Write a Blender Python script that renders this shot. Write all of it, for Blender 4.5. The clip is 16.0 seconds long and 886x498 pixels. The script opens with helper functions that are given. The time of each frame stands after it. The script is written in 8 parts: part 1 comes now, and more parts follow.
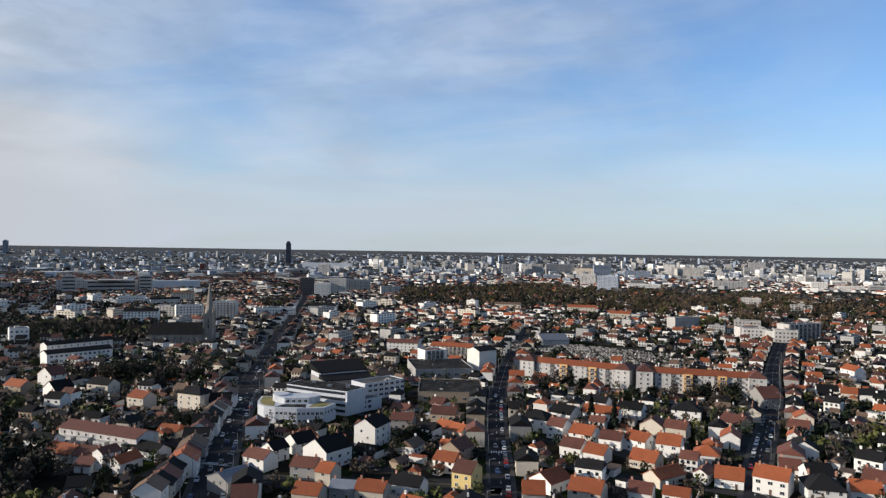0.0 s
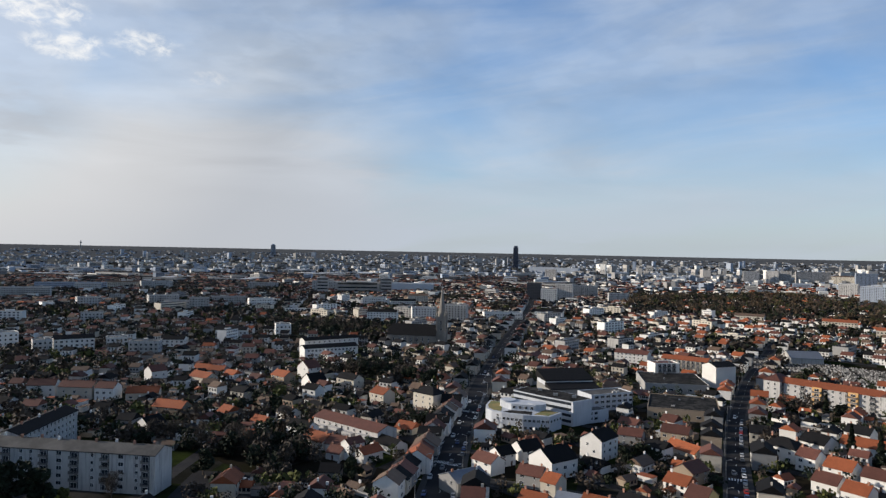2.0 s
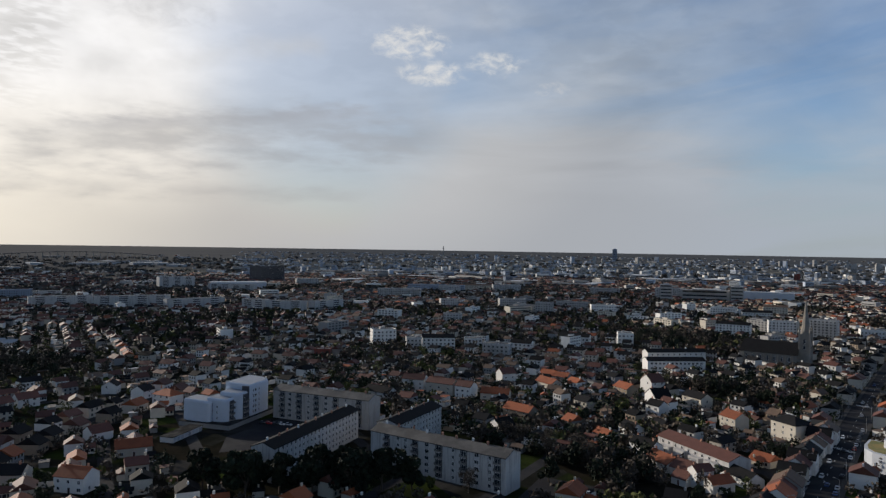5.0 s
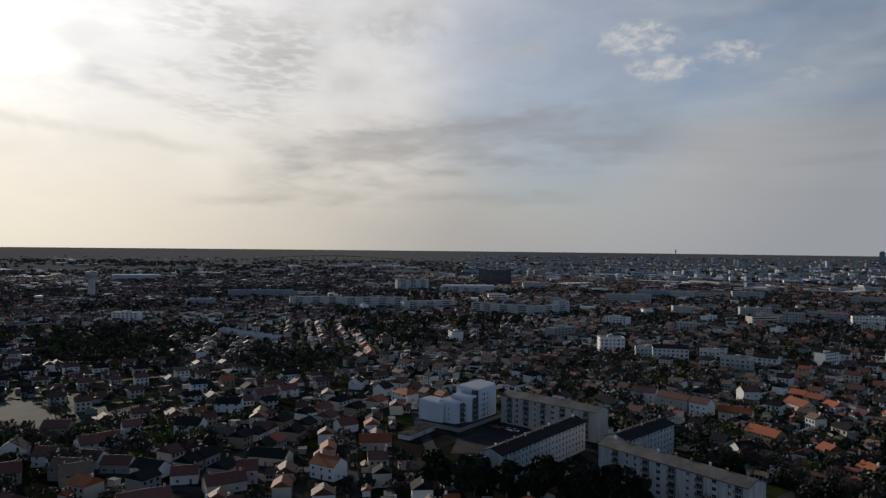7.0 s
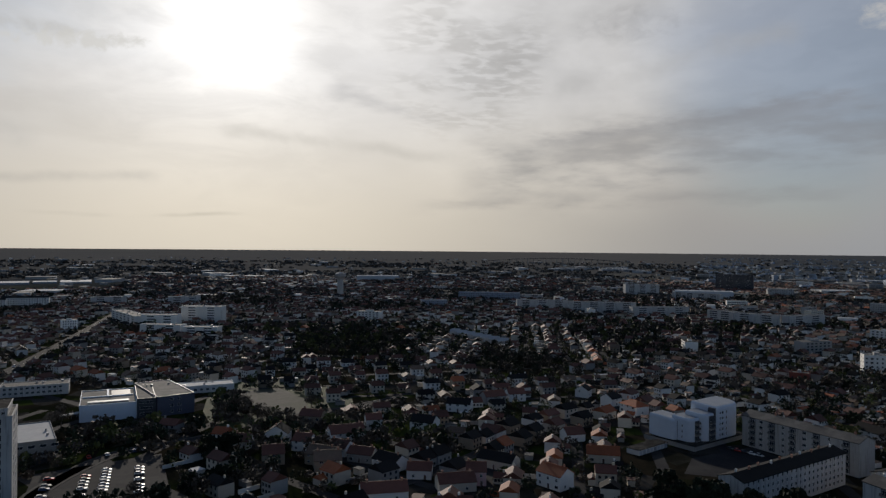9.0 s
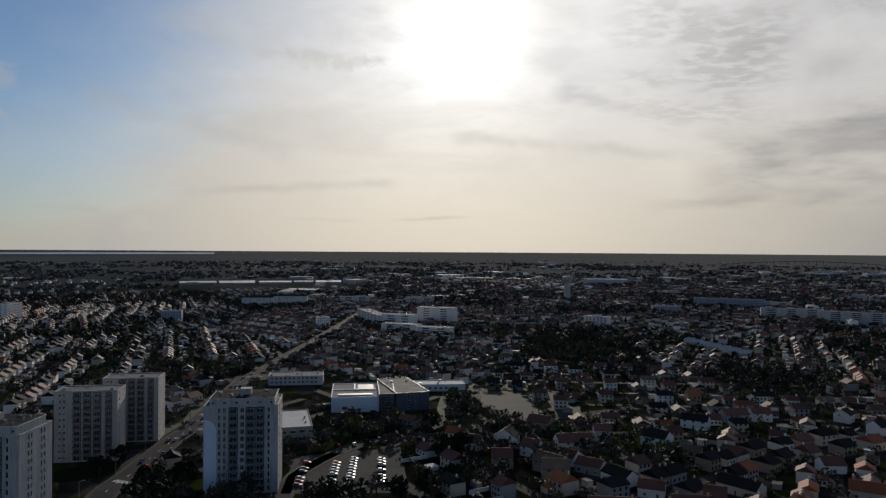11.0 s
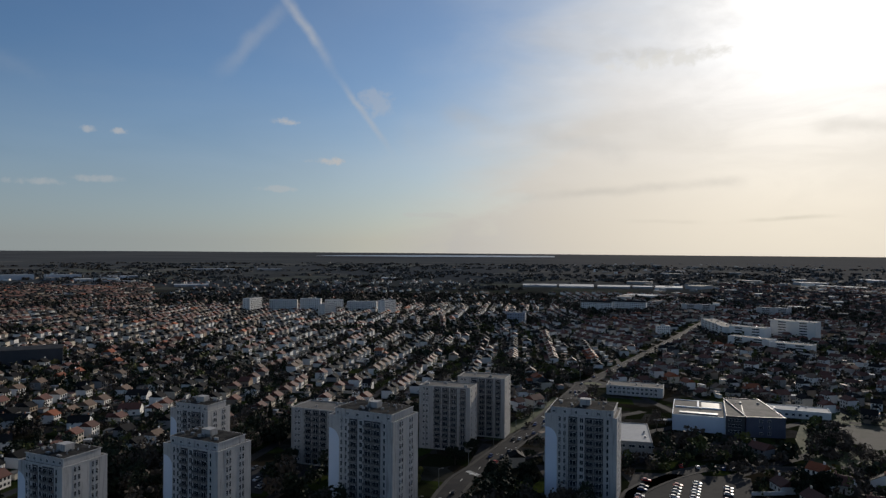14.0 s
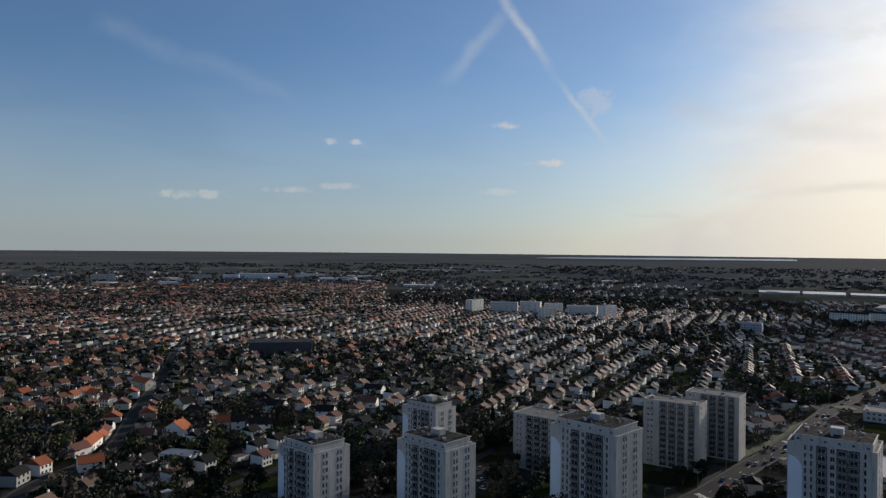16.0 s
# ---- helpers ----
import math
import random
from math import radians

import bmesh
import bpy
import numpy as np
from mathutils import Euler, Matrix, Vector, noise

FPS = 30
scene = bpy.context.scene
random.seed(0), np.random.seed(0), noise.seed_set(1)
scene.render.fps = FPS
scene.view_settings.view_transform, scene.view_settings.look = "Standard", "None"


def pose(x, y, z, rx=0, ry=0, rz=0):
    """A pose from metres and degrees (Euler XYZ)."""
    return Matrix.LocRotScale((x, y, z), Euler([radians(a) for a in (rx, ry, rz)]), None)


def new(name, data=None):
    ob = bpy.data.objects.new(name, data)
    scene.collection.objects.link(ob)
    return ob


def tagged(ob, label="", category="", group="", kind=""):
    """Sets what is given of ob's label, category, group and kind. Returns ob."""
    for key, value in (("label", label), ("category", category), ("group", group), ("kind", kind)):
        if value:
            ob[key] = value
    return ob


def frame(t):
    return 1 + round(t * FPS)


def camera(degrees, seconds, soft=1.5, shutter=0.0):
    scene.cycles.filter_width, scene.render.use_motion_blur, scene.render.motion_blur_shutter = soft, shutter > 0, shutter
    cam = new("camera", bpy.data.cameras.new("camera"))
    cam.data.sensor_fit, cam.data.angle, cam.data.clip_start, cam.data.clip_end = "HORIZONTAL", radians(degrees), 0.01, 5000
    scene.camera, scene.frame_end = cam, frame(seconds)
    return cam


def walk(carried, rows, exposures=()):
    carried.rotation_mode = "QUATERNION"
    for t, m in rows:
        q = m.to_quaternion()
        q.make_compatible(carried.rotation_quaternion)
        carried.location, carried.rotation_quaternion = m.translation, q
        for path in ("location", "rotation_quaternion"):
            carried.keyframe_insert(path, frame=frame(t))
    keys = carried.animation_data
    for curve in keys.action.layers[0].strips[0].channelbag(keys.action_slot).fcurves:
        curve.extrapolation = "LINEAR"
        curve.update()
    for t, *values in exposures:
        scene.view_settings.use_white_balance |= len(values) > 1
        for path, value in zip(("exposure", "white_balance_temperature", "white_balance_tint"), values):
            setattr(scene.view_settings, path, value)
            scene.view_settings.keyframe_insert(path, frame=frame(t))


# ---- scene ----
cam = camera(64.45, 16.0, soft=1.35)
PATH = [
    (0.0, 0.00, 0.00, 86.00, 0.07, -0.82, 0.00),
    (0.5, 0.17, -0.31, 86.56, 0.11, -0.88, 4.64),
    (1.0, 0.24, -0.49, 87.19, 0.12, -0.99, 9.24),
    (1.5, 0.23, -0.58, 87.88, 0.11, -1.05, 13.80),
    (2.0, 0.17, -0.59, 88.61, 0.10, -1.06, 18.32),
    (2.5, 0.07, -0.54, 89.37, 0.07, -1.12, 22.86),
    (3.0, -0.06, -0.45, 90.15, 0.04, -1.14, 27.39),
    (3.5, -0.19, -0.32, 90.95, 0.04, -1.12, 31.92),
    (4.0, -0.34, -0.18, 91.75, 0.00, -1.00, 36.47),
    (6.5, -1.08, 0.49, 95.63, -0.07, -0.67, 59.37),
    (7.0, -1.23, 0.57, 96.36, -0.05, -0.60, 63.91),
    (7.5, -1.39, 0.63, 97.07, -0.06, -0.63, 68.47),
    (8.0, -1.56, 0.66, 97.77, -0.06, -0.59, 73.04),
    (8.5, -1.75, 0.66, 98.46, -0.06, -0.51, 77.60),
    (9.0, -1.94, 0.63, 99.13, -0.06, -0.52, 82.18),
    (11.5, -3.05, 0.18, 102.40, -0.03, -0.30, 105.02),
    (12.0, -3.26, 0.06, 103.07, -0.03, -0.25, 109.53),
    (12.5, -3.44, -0.07, 103.75, -0.02, -0.26, 114.06),
    (13.0, -3.57, -0.19, 104.45, -0.01, -0.33, 118.58),
    (13.5, -3.63, -0.30, 105.17, 0.02, -0.40, 123.09),
    (14.0, -3.59, -0.38, 105.92, 0.02, -0.40, 127.55),
    (14.5, -3.43, -0.45, 106.70, 0.01, -0.40, 131.98),
    (15.0, -3.10, -0.47, 107.52, 0.03, -0.47, 136.47),
    (15.5, -2.56, -0.46, 108.38, 0.02, -0.50, 140.92),
    (16.0, -1.76, -0.40, 109.29, 0.01, -0.52, 145.25),
]
walk(cam, [(t, pose(x, y, z, 90 + pitch, roll, yaw)) for t, x, y, z, pitch, roll, yaw in PATH],
     [(0.0, 0.22), (2.0, 0.12), (4.0, -0.10), (6.5, -0.58), (7.5, -0.72), (9.0, -0.90), (12.5, -0.80), (14.0, -0.69), (16.0, -0.35)])

# ---- light: low hazy sun, veiled sky ----
SUN_AZ, SUN_EL = 99.0, 17.0        # degrees from +y towards -x, and up
sun_dir = Vector((-math.sin(radians(SUN_AZ)) * math.cos(radians(SUN_EL)), math.cos(radians(SUN_AZ)) * math.cos(radians(SUN_EL)), math.sin(radians(SUN_EL))))
sun = new("sun", bpy.data.lights.new("sun", "SUN"))
sun.data.energy, sun.data.angle, sun.data.color = 5.0, radians(0.6), (1.0, 0.90, 0.78)
sun.rotation_mode = "QUATERNION"
sun.rotation_quaternion = sun_dir.to_track_quat("Z", "Y")


class Tree:
    """Short hand to lay nodes."""

    def __init__(self, tree):
        self.t = tree

    def node(self, kind, **inputs):
        n = self.t.nodes.new(kind)
        for k, v in inputs.items():
            self.put(n, k, v)
        return n

    def put(self, n, key, v):
        s = n.inputs[int(key[1:])] if key[0] == "i" and key[1:].isdigit() else n.inputs[key.replace("_", " ")]
        if isinstance(v, bpy.types.NodeSocket):
            self.t.links.new(v, s)
        else:
            s.default_value = v

    def m(self, op, a, b=0.0, clamp=False):
        n = self.node("ShaderNodeMath", i0=a, i1=b)
        n.operation, n.use_clamp = op, clamp
        return n.outputs[0]

    def v(self, op, a, b=None, out=0):
        n = self.node("ShaderNodeVectorMath", i0=a)
        n.operation = op
        if b is not None:
            self.put(n, "i1", b)
        return n.outputs[out]

    def scale(self, a, k):
        n = self.node("ShaderNodeVectorMath", i0=a)
        n.operation = "SCALE"
        self.put(n, "Scale", k)
        return n.outputs[0]

    def noise(self, vec, scale, detail=4.0, rough=0.55, distort=0.0):
        n = self.node("ShaderNodeTexNoise", Vector=vec, Scale=scale, Detail=detail, Roughness=rough, Distortion=distort)
        return n.outputs[0]

    def step(self, x, lo, hi, smooth=True):
        n = self.node("ShaderNodeMapRange", i0=x, i1=lo, i2=hi)
        n.interpolation_type = "SMOOTHSTEP" if smooth else "LINEAR"
        return n.outputs[0]

    def mix(self, f, a, b):
        n = self.node("ShaderNodeMix")
        n.data_type = "RGBA"
        for i, v in ((0, f), (6, a), (7, b)):
            if isinstance(v, bpy.types.NodeSocket):
                self.t.links.new(v, n.inputs[i])
            else:
                n.inputs[i].default_value = v if i == 0 else (*v, 1.0)
        return n.outputs[2]


def way(az, el):
    a, e = radians(az), radians(el)
    return Vector((-math.sin(a) * math.cos(e), math.cos(a) * math.cos(e), math.sin(e)))


world = bpy.data.worlds.new("sky")
scene.world = world
world.use_nodes = True
world.node_tree.nodes.clear()
W = Tree(world.node_tree)
direction = W.node("ShaderNodeTexCoord").outputs["Generated"]
sep = W.node("ShaderNodeSeparateXYZ", i0=direction)
up = W.m("MAXIMUM", sep.outputs[2], 0.012)
flat = W.node("ShaderNodeCombineXYZ", i0=sep.outputs[0], i1=sep.outputs[1], i2=up).outputs[0]
sky = W.node("ShaderNodeTexSky")
sky.sky_type, sky.sun_disc = "NISHITA", False
W.put(sky, "i0", W.v("NORMALIZE", flat))
sky.sun_elevation, sky.sun_rotation = radians(SUN_EL), radians(-SUN_AZ)
sky.altitude, sky.air_density, sky.dust_density, sky.ozone_density = 100, 1.0, 0.7, 3.0
SKY_GAIN = 0.112
clear = W.v("MULTIPLY", W.scale(sky.outputs[0], SKY_GAIN), (0.84, 0.97, 1.11))
north = W.step(W.v("DOT_PRODUCT", direction, way(-8, 16), 1), 0.72, 0.97)
clear = W.mix(W.step(W.v("DOT_PRODUCT", direction, way(158, 20), 1), 0.72, 0.97), clear, W.v("MULTIPLY", clear, (0.92, 0.94, 0.97)))
clear = W.mix(north, clear, W.v("MULTIPLY", clear, (1.30, 1.30, 1.33)))
# cloud sheet laid out on a plane overhead
spread = W.m("DIVIDE", 1.0, W.m("ADD", sep.outputs[2], 0.17))
sheet = W.node("ShaderNodeCombineXYZ", i0=W.m("MULTIPLY", sep.outputs[0], spread), i1=W.m("MULTIPLY", sep.outputs[1], spread), i2=0.0).outputs[0]
near_sun = W.v("DOT_PRODUCT", direction, sun_dir, 1)
ragged = W.m("MULTIPLY", W.m("SUBTRACT", W.noise(W.v("MULTIPLY", direction, (1.0, 1.0, 2.4)), 3.2, 6, 0.55, 0.5), 0.5), 0.16)
toward = W.step(W.m("ADD", W.v("DOT_PRODUCT", direction, way(96, 4), 1), ragged), 0.80, 0.965)
bank = W.step(W.m("ADD", W.v("DOT_PRODUCT", direction, way(74, 12), 1), ragged), 0.82, 0.985)
south = W.step(W.v("DOT_PRODUCT", direction, way(158, 14), 1), 0.70, 0.95)
calm = W.step(up, 0.03, 0.20)
veil_noise = W.m("ADD", 0.5, W.m("MULTIPLY", W.m("SUBTRACT", W.noise(sheet, 0.62, 7, 0.5, 0.6), 0.5), calm))
fine_noise = W.noise(sheet, 1.9, 8, 0.55, 0.4)
veil = W.m("ADD", W.step(veil_noise, 0.38, 0.68), W.m("MULTIPLY", W.step(fine_noise, 0.5, 0.75), 0.2))
low = W.step(up, 0.26, 0.0)
shoulder = W.step(W.v("DOT_PRODUCT", direction, way(46, 19), 1), 0.87, 0.985)
slant = W.m("SUBTRACT", W.m("MULTIPLY", sep.outputs[2], 7.0), W.m("MULTIPLY", sep.outputs[0], 0.9))
cirrus_way = W.node("ShaderNodeCombineXYZ", i0=sep.outputs[0], i1=sep.outputs[1], i2=slant).outputs[0]
cirrus = W.m("MULTIPLY", W.step(W.noise(cirrus_way, 1.7, 7, 0.55, 0.7), 0.40, 0.66), W.step(W.v("DOT_PRODUCT", direction, way(8, 14), 1), 0.78, 0.95))
veil = W.m("ADD", W.m("MULTIPLY", veil, W.m("SUBTRACT", 0.48, W.m("MULTIPLY", south, 0.36))), W.m("ADD", W.m("MULTIPLY", shoulder, 0.28), W.m("MULTIPLY", cirrus, 0.24)))
wide_bank = W.step(W.v("DOT_PRODUCT", direction, way(52, 6), 1), 0.80, 0.99)
cover = W.m("MAXIMUM", W.m("MAXIMUM", toward, W.m("MULTIPLY", bank, 0.92)), W.m("MULTIPLY", W.m("MULTIPLY", wide_bank, W.step(up, 0.30, 0.10)), 0.62))
veil = W.m("ADD", W.m("ADD", veil, W.m("MULTIPLY", low, 0.49)), W.m("MULTIPLY", cover, 0.95), True)
gap = W.step(W.m("ADD", W.v("DOT_PRODUCT", direction, way(54.5, 14.0), 1), W.m("MULTIPLY", ragged, 0.14)), 0.972, 0.999)
veil = W.m("MULTIPLY", veil, W.m("SUBTRACT", 1.0, W.m("MULTIPLY", gap, 0.42)))
halo = W.m("POWER", W.m("MAXIMUM", near_sun, 0.0), 8.0)
lens_way = W.v("MULTIPLY", direction, (1.0, 1.0, 3.2))
torn_light = W.step(W.noise(lens_way, 7.0, 7, 0.6, 0.5), 0.34, 0.66)
core = W.m("ADD", W.m("MULTIPLY", W.m("POWER", W.m("MAXIMUM", near_sun, 0.0), 420.0), 1.5), W.m("MULTIPLY", W.m("POWER", W.m("MAXIMUM", near_sun, 0.0), 70.0), W.m("ADD", 0.12, W.m("MULTIPLY", torn_light, 0.42))))
rolls = W.m("ADD", 0.54, W.m("MULTIPLY", W.m("SUBTRACT", W.noise(sheet, 0.95, 6, 0.5, 0.6), 0.5), calm))
ripple = W.m("MULTIPLY", W.step(W.v("DOT_PRODUCT", direction, way(80.5, 15.5), 1), 0.990, 0.9985), W.step(W.noise(sheet, 3.0, 3, 0.5), 0.38, 0.55))
scales = W.step(W.noise(W.v("MULTIPLY", sheet, (1.0, 0.6, 1.0)), 22.0, 3, 0.5, 0.3), 0.36, 0.6)
shade = W.m("ADD", 0.74, W.m("ADD", W.m("MULTIPLY", W.step(rolls, 0.32, 0.68), 0.34), W.m("MULTIPLY", W.m("MULTIPLY", W.step(W.noise(sheet, 7.0, 5, 0.5, 0.2), 0.40, 0.62), W.step(up, 0.12, 0.30)), 0.12)))
grey = W.mix(cover, (0.49, 0.55, 0.63), (0.50, 0.497, 0.51))
shade = W.m("SUBTRACT", shade, W.m("MULTIPLY", ripple, W.m("MULTIPLY", scales, 0.42)))
cloud = W.mix(W.m("MULTIPLY", low, W.m("MULTIPLY", W.step(near_sun, 0.66, 0.99), 0.5)), W.scale(grey, shade), (0.60, 0.54, 0.44))
warm = W.mix(low, (1.0, 0.97, 0.93), (1.0, 0.88, 0.68))
glow = W.m("MULTIPLY", W.m("MULTIPLY", halo, W.m("ADD", 0.8, W.m("MULTIPLY", low, 0.25))), 1.06)
crest = W.m("MULTIPLY", W.step(W.v("DOT_PRODUCT", direction, way(74, 17), 1), 0.945, 0.993), W.step(W.noise(W.v("MULTIPLY", direction, (1.0, 1.0, 2.6)), 3.0, 5, 0.5, 0.4), 0.22, 0.78))
cloud = W.v("ADD", cloud, W.scale(warm, W.m("ADD", W.m("ADD", glow, core), W.m("ADD", W.m("MULTIPLY", crest, 0.40), W.m("MULTIPLY", W.step(W.v("DOT_PRODUCT", direction, way(50, 15), 1), 0.94, 0.993), 0.14)))))
colour = W.mix(veil, clear, cloud)


def wisp(az, el, wide, high, strength, tilt=0.0, grain=6.0, tone=(0.80, 0.77, 0.75)):
    """A small cloud of its own: an oval on the sky with a torn edge."""
    global colour
    c = way(az, el)
    side = Vector((-math.cos(radians(az)), -math.sin(radians(az)), 0))
    rise = c.cross(side) * -1
    u = side * math.cos(radians(tilt)) + rise * math.sin(radians(tilt))
    w = rise * math.cos(radians(tilt)) - side * math.sin(radians(tilt))
    p = W.m("MULTIPLY", W.v("DOT_PRODUCT", direction, u, 1), 1 / math.sin(radians(wide)))
    q = W.m("MULTIPLY", W.v("DOT_PRODUCT", direction, w, 1), 1 / math.sin(radians(high)))
    r = W.m("ADD", W.m("MULTIPLY", p, p), W.m("MULTIPLY", q, q))
    torn = W.m("SUBTRACT", W.noise(direction, grain * 6, 6, 0.62, 0.3), W.m("MULTIPLY", r, 0.26))
    mask = W.m("MULTIPLY", W.step(torn, 0.28, 0.52), W.step(W.v("DOT_PRODUCT", direction, c, 1), 0.7, 0.8))
    colour = W.mix(W.m("MULTIPLY", mask, strength), colour, tone)


out = W.node("ShaderNodeOutputWorld")
back = W.node("ShaderNodeBackground", Strength=1.0)
# contrails: thin streaks along great circles
def streak(az1, el1, az2, el2, width, strength, tone=(0.72, 0.74, 0.77), layered=False):
    global colour
    a, b = way(az1, el1), way(az2, el2)
    n, c = a.cross(b).normalized(), (a + b).normalized()
    lay = W.v("MULTIPLY", direction, (1.0, 1.0, 4.0)) if layered else direction
    off = W.m("ABSOLUTE", W.m("ADD", W.v("DOT_PRODUCT", direction, n, 1), W.m("MULTIPLY", W.m("SUBTRACT", W.noise(lay, 16.0, 4), 0.5), width * 0.03)))
    along = W.step(W.v("DOT_PRODUCT", direction, c, 1), c.dot(a) - 0.001, c.dot(a) + (0.6 * (1 - c.dot(a)) if layered else 0.004))
    mask = W.m("MULTIPLY", W.step(off, math.sin(radians(width)), 0.0), along)
    mask = W.m("MULTIPLY", mask, W.step(W.noise(lay, 9.0, 5), 0.25, 0.6))
    colour = W.mix(W.m("MULTIPLY", mask, strength), colour, tone)


streak(141.5, 21.0, 136.2, 13.6, 0.6, 0.85)
streak(136.4, 13.9, 131.8, 7.8, 0.42, 0.85)
streak(139.5, 19.0, 145.6, 13.2, 0.9, 0.32)
streak(156.0, 11.5, 172.0, 16.0, 1.2, 0.09)
for az, el, wide, high, s in ((137.4, 7.0, 2.2, 0.42, 0.8), (140.2, 10.0, 1.5, 0.4, 0.75), (152.3, 8.5, 0.9, 0.35, 0.6), (154.4, 8.5, 0.7, 0.35, 0.5),
                              (157.3, 4.6, 2.2, 0.4, 0.35), (154.1, 5.0, 2.2, 0.35, 0.35), (140.7, 4.7, 2.0, 0.3, 0.35), (164.7, 4.0, 3.6, 0.5, 0.4),
                              (133.0, 11.5, 2.2, 1.6, 0.3), (128.0, 2.8, 3.0, 0.25, 0.3)):
    wisp(az, el, wide, high, s)


def flecks(az, el, wide, high, strength, grain, tone):
    """A patch of small soft cloudlets."""
    global colour
    c = way(az, el)
    side = Vector((-math.cos(radians(az)), -math.sin(radians(az)), 0))
    rise = c.cross(side) * -1
    p = W.m("MULTIPLY", W.v("DOT_PRODUCT", direction, side, 1), 1 / math.sin(radians(wide)))
    q = W.m("MULTIPLY", W.m("SUBTRACT", W.v("DOT_PRODUCT", direction, rise, 1), 0.0), 1 / math.sin(radians(high)))
    r = W.m("ADD", W.m("MULTIPLY", p, p), W.m("MULTIPLY", q, q))
    area = W.m("MULTIPLY", W.step(r, 1.0, 0.1), W.step(W.v("DOT_PRODUCT", direction, c, 1), 0.7, 0.8))
    lay = W.v("MULTIPLY", direction, (1.0, 1.0, 1.7))
    bits = W.m("SUBTRACT", W.noise(lay, grain, 5, 0.6, 0.4), W.m("MULTIPLY", W.m("SUBTRACT", 1.0, area), 0.30))
    colour = W.mix(W.m("MULTIPLY", W.m("MULTIPLY", W.step(bits, 0.30, 0.72), area), strength), colour, tone)


flecks(48.6, 16.2, 4.4, 1.9, 0.9, 52.0, (0.92, 0.91, 0.89))
flecks(46.8, 13.9, 3.8, 1.5, 0.85, 44.0, (0.92, 0.91, 0.89))
flecks(41.6, 14.7, 3.2, 1.4, 0.8, 52.0, (0.88, 0.88, 0.87))
flecks(37.1, 12.7, 2.2, 0.8, 0.5, 60.0, (0.72, 0.73, 0.75))
flecks(67.7, 17.2, 6.0, 2.0, 0.22, 44.0, (0.40, 0.40, 0.42))
flecks(113.0, 15.0, 4.5, 1.0, 0.6, 30.0, (0.95, 0.94, 0.92))
wisp(109.5, 14.6, 5.5, 0.8, 0.6, 4.0, 7.0, (1.15, 1.12, 1.05))
streak(82, 5.6, 44, 9.2, 3.6, 0.5, (0.40, 0.40, 0.42), True)
streak(76, 8.3, 48, 11.0, 1.0, 0.4, (0.42, 0.42, 0.45), True)
streak(86, 3.4, 50, 4.2, 0.9, 0.3, (0.42, 0.41, 0.42), True)
streak(92, 12.6, 82, 10.2, 1.0, 0.35, (0.62, 0.62, 0.64), True)
streak(106, 2.2, 98, 2.6, 0.25, 0.5, (0.80, 0.75, 0.62))
streak(113, 2.4, 107, 2.2, 0.25, 0.5, (0.78, 0.74, 0.64))
streak(74, 12.5, 55, 16.0, 1.2, 0.35, (0.72, 0.71, 0.70))
streak(100, 9.0, 80, 7.2, 0.7, 0.3, (0.82, 0.78, 0.70))
streak(122, 4.2, 104, 5.2, 0.6, 0.35, (0.74, 0.71, 0.66))
streak(128, 11.0, 112, 7.5, 1.2, 0.3, (0.74, 0.73, 0.71))
world.node_tree.links.new(colour, back.inputs["Color"])
world.node_tree.links.new(back.outputs[0], out.inputs["Surface"])


